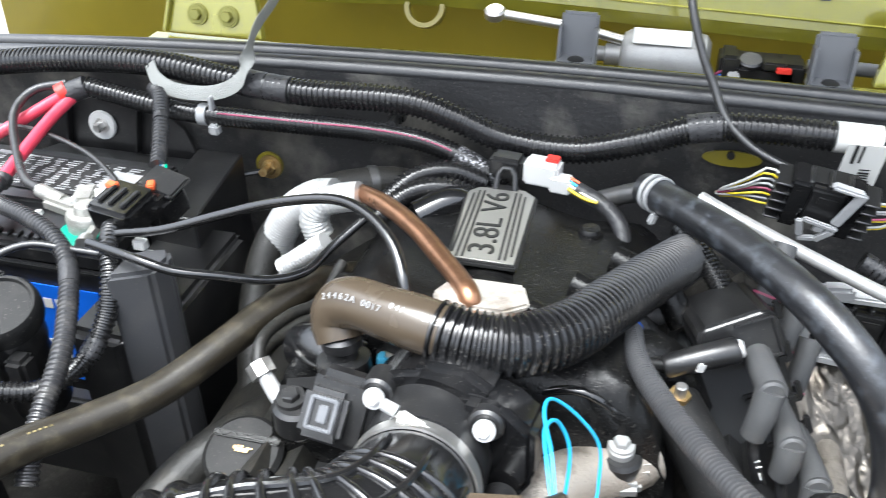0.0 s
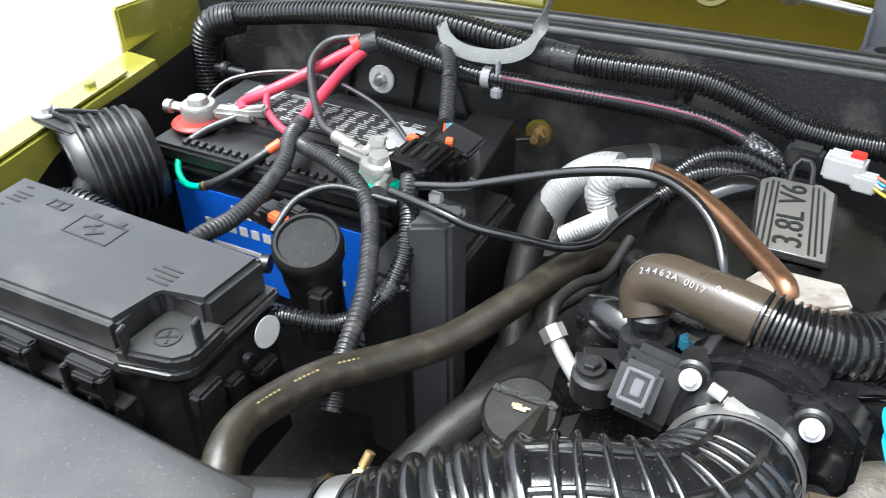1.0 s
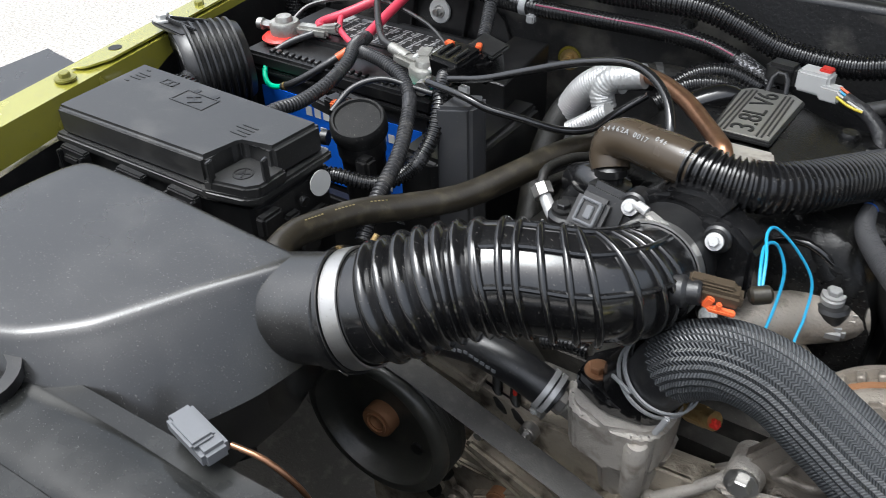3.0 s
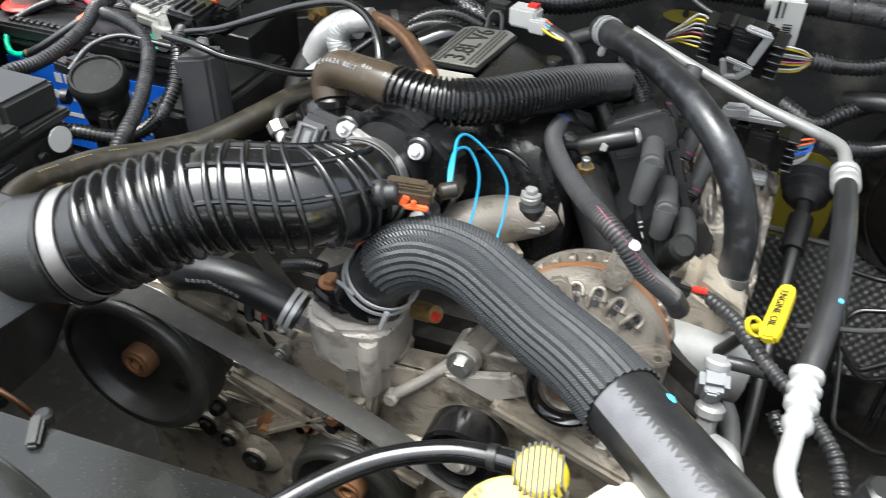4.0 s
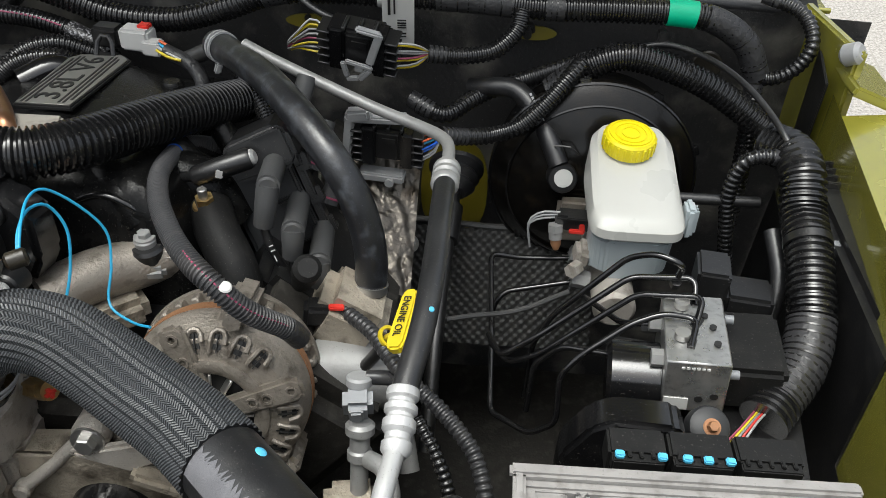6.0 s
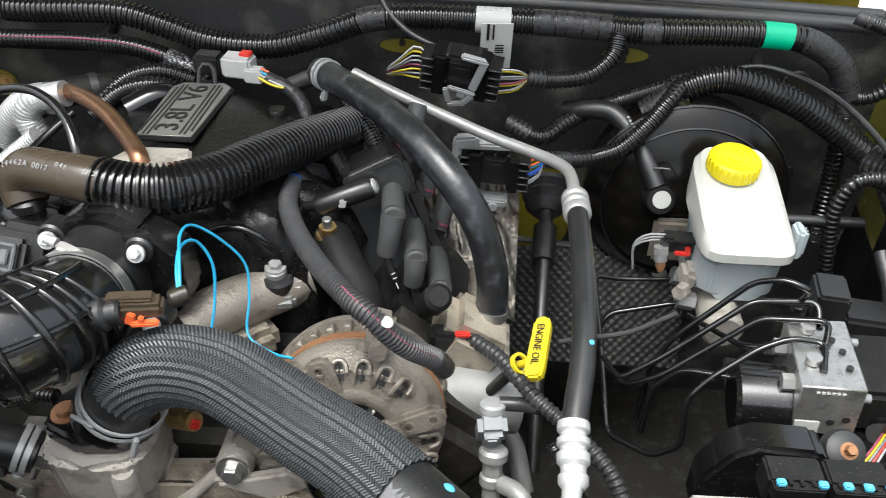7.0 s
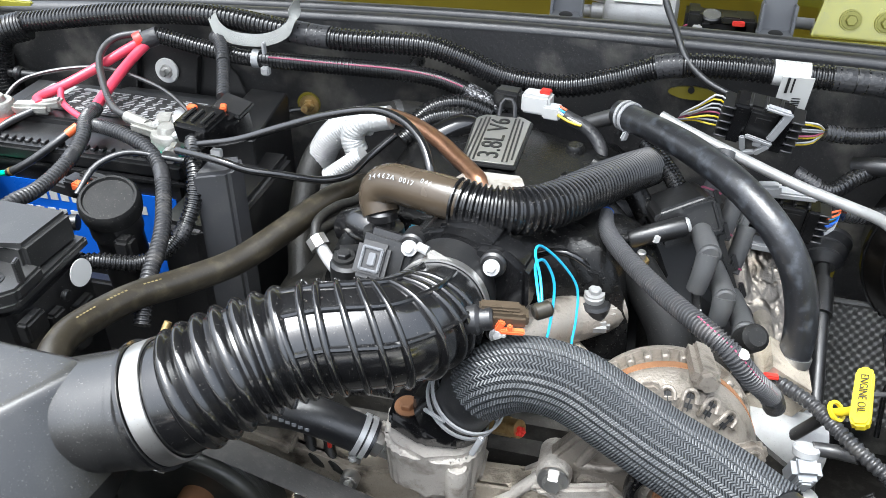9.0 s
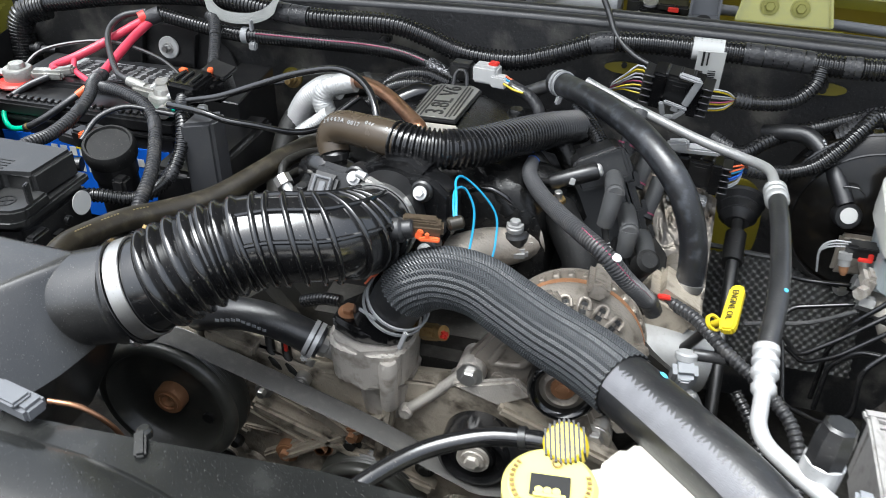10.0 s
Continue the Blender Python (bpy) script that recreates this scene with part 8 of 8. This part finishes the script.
part("white_dot", cyl((0.3845, 0.686, 0.9225), (0.05, -1, 0.35), 0.0105, 0.001, 20), "paper", boost, "round white cap")
bh = thing("booster_hose", "curved black vacuum hose to the brake booster", "hose", (0.34, 0.73, 0.97))
part("hose", sweep([(0.275, 0.785, 0.978), (0.298, 0.772, 0.987), (0.326, 0.762, 0.990), (0.350, 0.741, 0.974), (0.366, 0.717, 0.954), (0.379, 0.697, 0.932)], 0.0112, 18), "rubber", bh)
part("print", bars([(-0.016 + 0.0046 * i, 0, 0.003, 0.0026) for i in range(8)], plane_pose((0.3505, 0.7335, 0.9845), (0.5, -0.62, -0.6), (0.8, 0.4, 0.3))), "grey_light", bh, "faded white print")
part("wire_clamp", sweep([(0.372, 0.70, 0.955), (0.388, 0.695, 0.958), (0.40, 0.70, 0.945)], 0.0011, 6), "shield", bh)

mc = thing("master_cylinder", "cast aluminium brake master cylinder", "master cylinder", (0.44, 0.58, 0.86))
part("bore", lathe([(0, 0), (0.018, 0), (0.022, 0.004), (0.022, 0.07), (0.026, 0.075), (0.026, 0.16), (0, 0.16)], (0.437, 0.535, 0.862), (0, 1, 0), 28), "cast", mc)
part("flange", box((0.432, 0.69, 0.865), (0.10, 0.012, 0.06), bevel=0.005), "alt_cast", mc)
for y in (0.575, 0.615):
    part("port", cyl((0.412, y, 0.868), (-1, 0, 0.2), 0.010, 0.018, 6), "alu_line", mc)
part("sensor", join(cyl((0.374, 0.606, 0.916), (0.1, -0.25, -1), 0.0085, 0.008, 6), cyl((0.3745, 0.604, 0.908), (0.1, -0.25, -1), 0.0070, 0.008, 14)), "alu_line", mc, "silver pressure sensor")
part("sensor_tip", lathe([(0.0055, 0), (0.0055, 0.006), (0.003, 0.012), (0, 0.012)], (0.3755, 0.602, 0.900), (0.1, -0.25, -1), 14), "rust", mc, "copper coloured tip")
part("sensor_plug", join(box((0.394, 0.612, 0.919), (0.040, 0.020, 0.018), (0, -6, -12), 0.003), box((0.398, 0.602, 0.928), (0.026, 0.010, 0.004), (0, -6, -12), 0.001)), "plastic", mc)
part("red_tab", join(box((0.396, 0.601, 0.912), (0.016, 0.005, 0.005), (0, -6, -12), 0.001), box((0.401, 0.601, 0.917), (0.006, 0.005, 0.010), (0, -6, -12), 0.001)), "red", mc, "red lock tab")
part("sensor_wires", join(*[sweep([(0.378, 0.614, 0.926 - 0.003 * i), (0.358, 0.612, 0.926 - 0.004 * i), (0.346, 0.610, 0.914 - 0.002 * i), (0.350, 0.612, 0.88)], 0.0012, 6) for i in range(3)]), "grey_light", mc, "thin pale wires")
part("clevis", join(box((0.404, 0.590, 0.893), (0.018, 0.03, 0.022), (0, 12, 0), 0.005), cyl((0.399, 0.575, 0.886), (-0.6, -0.8, 0.1), 0.008, 0.014, 6)), "cast", mc, "cast side lug")

res = thing("brake_fluid_reservoir", "milky white brake fluid reservoir with a yellow cap", "reservoir", (0.447, 0.6, 0.9))
bm = bmesh.new()
rings = []
for z0, z1, x0, x1, y0, y1 in ((0.936, 0.939, 0.408, 0.493, 0.555, 0.672), (0.941, 0.945, 0.402, 0.497, 0.550, 0.678), (0.951, 0.957, 0.402, 0.497, 0.550, 0.682), (0.957, 0.985, 0.405, 0.492, 0.556, 0.690), (0.962, 0.992, 0.412, 0.484, 0.564, 0.690)):
    rr = []
    n = 40
    for i in range(n):
        a = 2 * math.pi * i / n
        ca, sa = math.cos(a), math.sin(a)
        px = (x0 + x1) / 2 + (x1 - x0) / 2 * math.copysign(abs(ca) ** 0.35, ca)
        py = (y0 + y1) / 2 + (y1 - y0) / 2 * math.copysign(abs(sa) ** 0.35, sa)
        f = (py - y0) / (y1 - y0)
        rr.append(bm.verts.new((px, py, z0 + (z1 - z0) * f)))
    rings.append(rr)
for a, b in zip(rings, rings[1:]):
    for i in range(40):
        bm.faces.new((a[i], a[(i + 1) % 40], b[(i + 1) % 40], b[i]))
bm.faces.new(rings[0][::-1])
bm.faces.new(rings[-1])
part("tank", bm, "tank", res)
part("lower_tank", slab([(0.4485 + 0.0400 * math.copysign(abs(math.cos(a)) ** 0.45, math.cos(a)), 0.612 + 0.050 * math.copysign(abs(math.sin(a)) ** 0.45, math.sin(a))) for a in [2 * math.pi * i / 36 for i in range(36)]], 0.884, 0.938, None, 0.008, 3, top=1.08), "fluid", res, "bluish translucent lower tank")
part("neck", lathe([(0.024, -0.03), (0.023, 0), (0.023, 0.010)], (0.443, 0.656, 0.978), (0.05, -0.15, 1), 32), "tank", res)
cy = part("cap", lathe([(0.026, 0), (0.0265, 0.002), (0.0265, 0.016), (0.024, 0.0185), (0, 0.0185)], (0.443, 0.656, 0.984), (0.03, -0.12, 1), 40), "cap_yellow", res, "round yellow screw cap")
CM = axis_pose((0.443, 0.656, 0.984), (0.03, -0.12, 1))
for i in range(24):
    part("grip", moved(box((0.0268, 0, 0.008), (0.002, 0.003, 0.014), bevel=0.0006, seg=1), CM @ Matrix.Rotation(2 * math.pi * i / 24, 4, "Z")), "cap_yellow", cy)
part("cap_relief", join(*[lathe_closed([(r, 0.0185), (r + 0.0012, 0.0185), (r + 0.0012, 0.0198), (r, 0.0198)], (0.443, 0.656, 0.984), (0.03, -0.12, 1), 32) for r in (0.0085, 0.0155, 0.021)]), "cap_yellow", cy)
part("side_tab", join(box((0.5015, 0.585, 0.948), (0.010, 0.024, 0.034), bevel=0.003), *[box((0.508, 0.580 + 0.005 * i, 0.948), (0.004, 0.0015, 0.026), bevel=0.0005) for i in range(3)]), "fluid", res, "translucent ribbed side tab")
part("side_pin", join(cyl((0.49, 0.622, 0.948), (1, 0, 0), 0.006, 0.09, 12), box((0.5, 0.60, 0.93), (0.02, 0.03, 0.03), bevel=0.004)), "plastic", res)

# ABS unit
ABM = pose(0.484, 0.421, 0.921, 0, -4, -5)
absu = thing("anti_lock_brake_unit", "machined aluminium anti lock brake block with motor", "brake unit", (0.485, 0.44, 0.89))
part("block", moved(box((0, 0, 0), (0.052, 0.086, 0.056), bevel=0.0012, seg=1), ABM), "zinc_block", absu)
part("motor", moved(lathe([(0, 0), (0.026, 0), (0.032, 0.003), (0.032, 0.044), (0.028, 0.048), (0, 0.048)], (-0.0235, -0.012, -0.024), (-1, 0, 0), 36), ABM), "gloss", absu, "glossy black pump motor")
part("controller", moved(box((0.052, 0.022, -0.024), (0.056, 0.082, 0.046), bevel=0.005), ABM), "matte_black", absu, "black control module")
part("module_plug", join(box((0.512, 0.505, 0.940), (0.030, 0.040, 0.032), (0, 0, -8), 0.003), box((0.512, 0.487, 0.948), (0.024, 0.004, 0.006), (0, 0, -8), 0.001), box((0.548, 0.500, 0.918), (0.044, 0.038, 0.030), (0, 0, -8), 0.004)), "plastic", absu)
for x, y in ((-0.010, 0.026), (-0.012, -0.014), (0.008, 0.014), (0.014, 0.0), (0.016, -0.02)):
    part("port", moved(join(cyl((x, y, 0.029), (0, 0, 1), 0.0065 if x < 0 else 0.003, 0.006 if x < 0 else 0.002, 16)), ABM), "steel" if x < 0 else "ink", absu)
part("front_holes", moved(join(*[cyl((x, -0.043, z), (0, -1, 0), 0.0035, 0.0008, 14) for x, z in ((0.004, -0.012), (0.016, -0.008))]), ABM), "ink", absu)
for y in (-0.022, 0.022):
    part("side_port", moved(cyl((-0.024, y, 0.011), (-1, 0, 0), 0.008, 0.012, 6), ABM), "alu_line", absu)
for y, z in ((0.030, 0.014), (-0.028, 0.004)):
    part("pin", moved(cyl((0.024, y, z), (1, 0, 0), 0.004, 0.012, 14), ABM), "grey", absu)
part("etch", moved(bars([(-0.012 + 0.004 * i, 0.022, 0.0028, 0.002) for i in range(6)], plane_pose((0, -0.0432, 0), (1, 0, 0), (0, 0, 1))), ABM), "paper", absu, "etched print")
part("sticker", moved(box((-0.014, -0.0434, -0.019), (0.020, 0.0008, 0.013), bevel=0), ABM), "paper", absu, "white sticker")

LINES = (
    [(0.474, 0.482, 0.949), (0.470, 0.456, 0.988), (0.448, 0.466, 0.991), (0.427, 0.477, 0.977), (0.367, 0.474, 0.905), (0.352, 0.470, 0.872), (0.350, 0.468, 0.80)],
    [(0.486, 0.451, 0.949), (0.488, 0.472, 0.962), (0.432, 0.476, 0.956), (0.357, 0.460, 0.893), (0.322, 0.458, 0.864), (0.310, 0.490, 0.862)],
    [(0.482, 0.422, 0.949), (0.491, 0.448, 0.961), (0.438, 0.463, 0.947), (0.359, 0.456, 0.873), (0.330, 0.462, 0.852), (0.314, 0.486, 0.852)],
    [(0.474, 0.396, 0.949), (0.484, 0.428, 0.953), (0.455, 0.431, 0.954), (0.430, 0.427, 0.944), (0.390, 0.415, 0.915), (0.373, 0.408, 0.895), (0.374, 0.394, 0.848), (0.352, 0.400, 0.824), (0.316, 0.436, 0.810), (0.314, 0.510, 0.836), (0.309, 0.606, 0.872), (0.340, 0.612, 0.864), (0.405, 0.615, 0.866)],
    [(0.462, 0.412, 0.912), (0.440, 0.424, 0.905), (0.378, 0.452, 0.888), (0.354, 0.455, 0.86), (0.352, 0.450, 0.80)],
    [(0.405, 0.575, 0.868), (0.325, 0.570, 0.850), (0.314, 0.562, 0.835), (0.316, 0.540, 0.78)],
    [(0.458, 0.452, 0.922), (0.430, 0.465, 0.910), (0.402, 0.550, 0.87)],
)
for n, pts in enumerate(LINES):
    t = thing("brake_line", "thin black steel brake line bent from the brake block", "brake line", pts[0], "brake lines")
    part("tube", sweep(bent(pts, 0.010), 0.0029, 10, 0.003), "gloss", t)
    part("flare_nut", cyl(Vector(pts[0]) - Vector((0, 0, 0.004)), Vector(pts[1]) - Vector(pts[0]), 0.0052, 0.012, 6), "plastic", t)
tray2 = thing("brake_unit_bracket", "black steel bracket with rubber mount under the brake unit", "bracket", (0.45, 0.36, 0.88))
part("plate", box((0.50, 0.40, 0.868), (0.17, 0.16, 0.008), (0, 0, -8), 0.002), "plastic", tray2)
part("arm", slab([(-0.052, -0.070), (0.045, -0.060), (0.045, 0.0), (0.035, 0.010), (-0.012, 0.010), (-0.030, 0.0), (-0.050, -0.030)], 0, 0.035, plane_pose((0.422, 0.357, 0.919), (1, -0.05, 0), (0, 0.12, 1)), 0.004), "gloss", tray2)
part("grommet", lathe([(0, 0.012), (0.010, 0.012), (0.016, 0.009), (0.018, 0.004), (0.018, -0.004), (0, -0.004)], (0.489, 0.352, 0.903), (0, -0.55, 0.8), 26), "boot", tray2)
part("rusty_bolt", hex_bolt((0.490, 0.345, 0.912), (0, -0.55, 0.8), 0.0046, 0.008), "rust", tray2, "rusty bolt head")
part("nut", cyl((0.472, 0.343, 0.884), (0, -0.4, 0.9), 0.008, 0.01, 6), "rust", tray2)

# steering shaft area and heat shield
hs = thing("heat_shield", "diamond embossed dull metal heat shield low by the firewall", "heat shield", (0.3, 0.66, 0.72))


def shield(u, v):
    x, s = 0.185 + 0.255 * u, v * 0.145
    d = 0.0022 * (math.cos(math.pi * x / 0.0058) * math.cos(math.pi * s / 0.0058))
    return Vector((x, 0.654 + 0.076 * v - d * 0.8, 0.690 + 0.125 * v + d))


part("sheet", grid_sheet(200, 112, shield), "shield", hs)
part("rolled_edge", sweep([(0.185, 0.654, 0.690), (0.185, 0.69, 0.75), (0.185, 0.73, 0.816), (0.31, 0.732, 0.817), (0.44, 0.73, 0.816)], 0.004, 8), "shield", hs)
for x in (0.21, 0.41):
    part("bolt", hex_bolt((x, 0.715, 0.795), (0, -0.8, 0.5), 0.007, 0.006), "steel", hs)
st = thing("steering_shaft", "black steering shaft with a rubber boot at the firewall", "shaft", (0.27, 0.7, 0.87))
part("shaft", sweep([(0.262, 0.75, 0.874), (0.258, 0.66, 0.838), (0.254, 0.56, 0.78), (0.252, 0.47, 0.70)], 0.0085, 16), "plastic", st)
part("boot", lathe([(0.034, 0), (0.034, 0.006), (0.026, 0.012), (0.030, 0.018), (0.022, 0.024), (0.026, 0.030), (0.016, 0.040), (0, 0.04)], (0.262, 0.768, 0.880), (-0.05, -0.85, -0.4), 28), "rubber", st, "ribbed rubber boot")
part("bare_panel", slab(rounded(0, 0, 0.044, 0.074, 28, 0.8), 0, 0.004, plane_pose((0.258, 0.822, 0.812), (1, 0, 0), (0, 0.05, 1)), 0.001), "yellow_panel", st, "yellow green bare firewall panel")
part("collar", sweep([(0.260, 0.71, 0.858), (0.257, 0.665, 0.840)], 0.014, 14), "plastic", st)
spin = thing("speed_cable_end", "thin bare metal cable end", "cable", (0.3, 0.52, 0.86))
part("cable", sweep([(0.268, 0.52, 0.85), (0.295, 0.525, 0.853), (0.34, 0.53, 0.86), (0.39, 0.55, 0.872)], 0.0028, 8), "shield", spin)

# dark box by the fender
rb = thing("fender_side_box", "black ribbed plastic box beside the fender", "box", (0.65, 0.52, 0.9))
part("body", slab([(0.625, 0.38), (0.70, 0.36), (0.70, 0.70), (0.635, 0.69)], 0.78, 0.965, bevel=0.008), "plastic", rb)
for k in range(4):
    part("rib", box((0.665, 0.63 + 0.014 * k, 0.968), (0.07, 0.004, 0.008), (0, 0, -6), 0.001), "lid", rb)
part("clip", box((0.628, 0.545, 0.952), (0.02, 0.012, 0.012), bevel=0.002), "grey", rb)
part("cable", sweep([(0.58, 0.57, 0.95), (0.585, 0.53, 0.92), (0.575, 0.50, 0.88)], 0.008, 12), "rubber", rb)

# control module connectors and smoky tray at the front corner
relay = thing("module_connectors", "row of black module connectors with light blue locks", "connector", (0.47, 0.29, 0.92))
for x0, x1, locks in ((0.393, 0.433, (0.400, 0.429)), (0.435, 0.479, (0.446, 0.460, 0.475)), (0.481, 0.526, ())):
    p = part("connector", join(box(((x0 + x1) / 2, 0.276, 0.957), (x1 - x0, 0.024, 0.026), bevel=0.002), box(((x0 + x1) / 2, 0.2615, 0.963), (x1 - x0 - 0.004, 0.008, 0.012), bevel=0.001), *[box((x0 + 0.006 + 0.008 * i, 0.2635, 0.970), (0.003, 0.006, 0.003), bevel=0.0006) for i in range(5)]), "matte_black", relay)
    for x in locks:
        part("blue_lock", box((x, 0.2620, 0.9712), (0.0066, 0.006, 0.004), bevel=0.001), "blue_light", p, "light blue lock")
tray = thing("smoky_tray", "smoky grey plastic module cover with a pale box inside", "cover", (0.43, 0.16, 0.95))
part("rim_back", box((0.430, 0.2165, 1.005), (0.215, 0.010, 0.007), (0, 0, 1), 0.002), "smoke", tray)
part("rim_left", box((0.327, 0.122, 1.005), (0.008, 0.182, 0.007), (0, 0, -1), 0.002), "smoke", tray)
part("wall_back", box((0.430, 0.2130, 0.972), (0.206, 0.012, 0.062), (3, 0, 1), 0.002), "smoke", tray)
part("wall_left", box((0.331, 0.119, 0.972), (0.012, 0.172, 0.062), (0, 3, -1), 0.002), "smoke", tray)
for x0, x1 in ((0.334, 0.358), (0.363, 0.372), (0.377, 0.433), (0.437, 0.446), (0.450, 0.532)):
    wide = x1 - x0 > 0.015
    part("pocket", slab(rounded((x0 + x1) / 2, 0.0, (x1 - x0) / 2, 0.0095 if wide else 0.0105, 24, 0.25), 0, 0.009 if wide else 0.005, plane_pose((0, 0.2005, 0.990), (1, 0.017, 0), (0, 0.05, 1)), 0.0022, 2), "smoke", tray, "raised moulded pocket")
part("floor", box((0.430, 0.12, 0.943), (0.20, 0.18, 0.006), bevel=0.002), "smoke", tray)
ib = part("inner_box", slab([(0.371, 0.200), (0.535, 0.205), (0.535, 0.03), (0.350, 0.03)], 0.945, 0.982, bevel=0.008, seg=4), "frosted", tray, "pale translucent inner box")
part("ring_mark", lathe_closed([(0.0045, 0), (0.0062, 0), (0.0060, 0.0012), (0.0047, 0.0012)], (0.412, 0.184, 0.982), (0, 0, 1), 24), "frosted", ib)
part("ridge", join(box((0.450, 0.15, 0.983), (0.005, 0.09, 0.003), (0, 0, 8), 0.001), box((0.402, 0.170, 0.983), (0.045, 0.002, 0.002), bevel=0.0006)), "frosted", ib)
part("clip", box((0.316, 0.130, 0.985), (0.014, 0.024, 0.03), (0, 0, -8), 0.003), "grey", tray)

# coolant bottle at the front
wb = thing("coolant_bottle", "cream coolant bottle with a pale yellow pressure cap", "coolant bottle", (0.14, 0.08, 0.9))
part("tank", slab([(0.045, 0.095), (0.075, 0.060), (0.060, -0.03), (0.26, -0.03), (0.27, 0.10), (0.225, 0.165), (0.150, 0.172), (0.105, 0.150)], 0.84, 0.955, bevel=0.014, seg=4), "cream", wb)
part("shoulder", slab([(0.125, 0.085), (0.235, 0.080), (0.235, 0.155), (0.200, 0.176), (0.150, 0.168), (0.128, 0.135)], 0.945, 0.978, bevel=0.009, seg=3), "cream", wb)
part("neck", cyl((0.098, 0.108, 0.94), (0, 0, 1), 0.028, 0.035, 30), "cream", wb)
wc2 = part("cap", lathe([(0.034, 0), (0.0365, 0.003), (0.0365, 0.012), (0.032, 0.017), (0, 0.0175)], (0.098, 0.106, 0.960), (0, -0.08, 1), 48), "pale_yellow", wb, "pale yellow pressure cap")
WM = plane_pose((0.098, 0.105, 0.9790), (1, 0.10, 0), (-0.1, 1, 0.08))
part("symbol", bars([(0, -0.004, 0.030, 0.019)], WM, 0.0005), "ink", wc2, "black radiator symbol")
for dx in (-0.008, -0.0015, 0.005):
    part("symbol_wave", moved(cyl((dx, -0.009, 0.0005), (0, 0, 1), 0.0032, 0.0004, 14), WM), "pale_yellow", wc2, "pale wave of the symbol")
part("symbol_base", bars([(0, -0.013, 0.024, 0.0032)], WM @ Matrix.Translation((0, 0, 0.0005)), 0.0004), "pale_yellow", wc2, "pale bar of the symbol")
part("symbol_ring", moved(lathe_closed([(0.0028, 0), (0.0042, 0), (0.0042, 0.0006), (0.0028, 0.0006)], (0.004, 0.0175, 0), (0, 0, 1), 18), WM), "brass", wc2, "small ring mark")
part("print", moved(join(*[moved(box((0.029, 0, 0.0003), (0.0035, 0.0022, 0.0006), bevel=0), Matrix.Rotation(radians(a), 4, "Z")) for a in list(range(150, 250, 9)) + list(range(-75, 20, 9))]), WM), "brass", wc2, "ring of small print")
stp = thing("overflow_fitting", "small yellow and black striped overflow fitting", "fitting", (0.104, 0.142, 0.985))
SD = Vector((-0.1, -0.4, 1)).normalized()
part("body", lathe([(0, 0.015), (0.015, 0.015), (0.0175, 0.012), (0.018, 0), (0, 0)], (0.104, 0.146, 0.974), SD, 28), "yellow", stp)
for k in range(9):
    x = -0.0148 + 0.0037 * k
    part("stripe", moved(box((x, 0, 0.0075), (0.0018, 2 * math.sqrt(max(1e-6, 0.0183 ** 2 - x * x)), 0.0158), bevel=0), axis_pose((0.104, 0.146, 0.974), SD, 25)), "ink", stp, "black stripe")
ofh = thing("overflow_hose", "black overflow hose curving from the bottle", "hose", (0.0, 0.13, 0.95))
part("hose", sweep([(0.100, 0.150, 0.972), (0.071, 0.156, 0.965), (0.033, 0.154, 0.958), (-0.013, 0.132, 0.950), (-0.051, 0.088, 0.945), (-0.085, 0.03, 0.935), (-0.11, -0.04, 0.92)], 0.0082, 14), "rubber_shiny", ofh)
part("clamp", ring((0.071, 0.1565, 0.9655), (-1, -0.02, -0.2), 0.0080, 0.0094, 0.006, 22), "plastic", ofh, "black spring clamp")
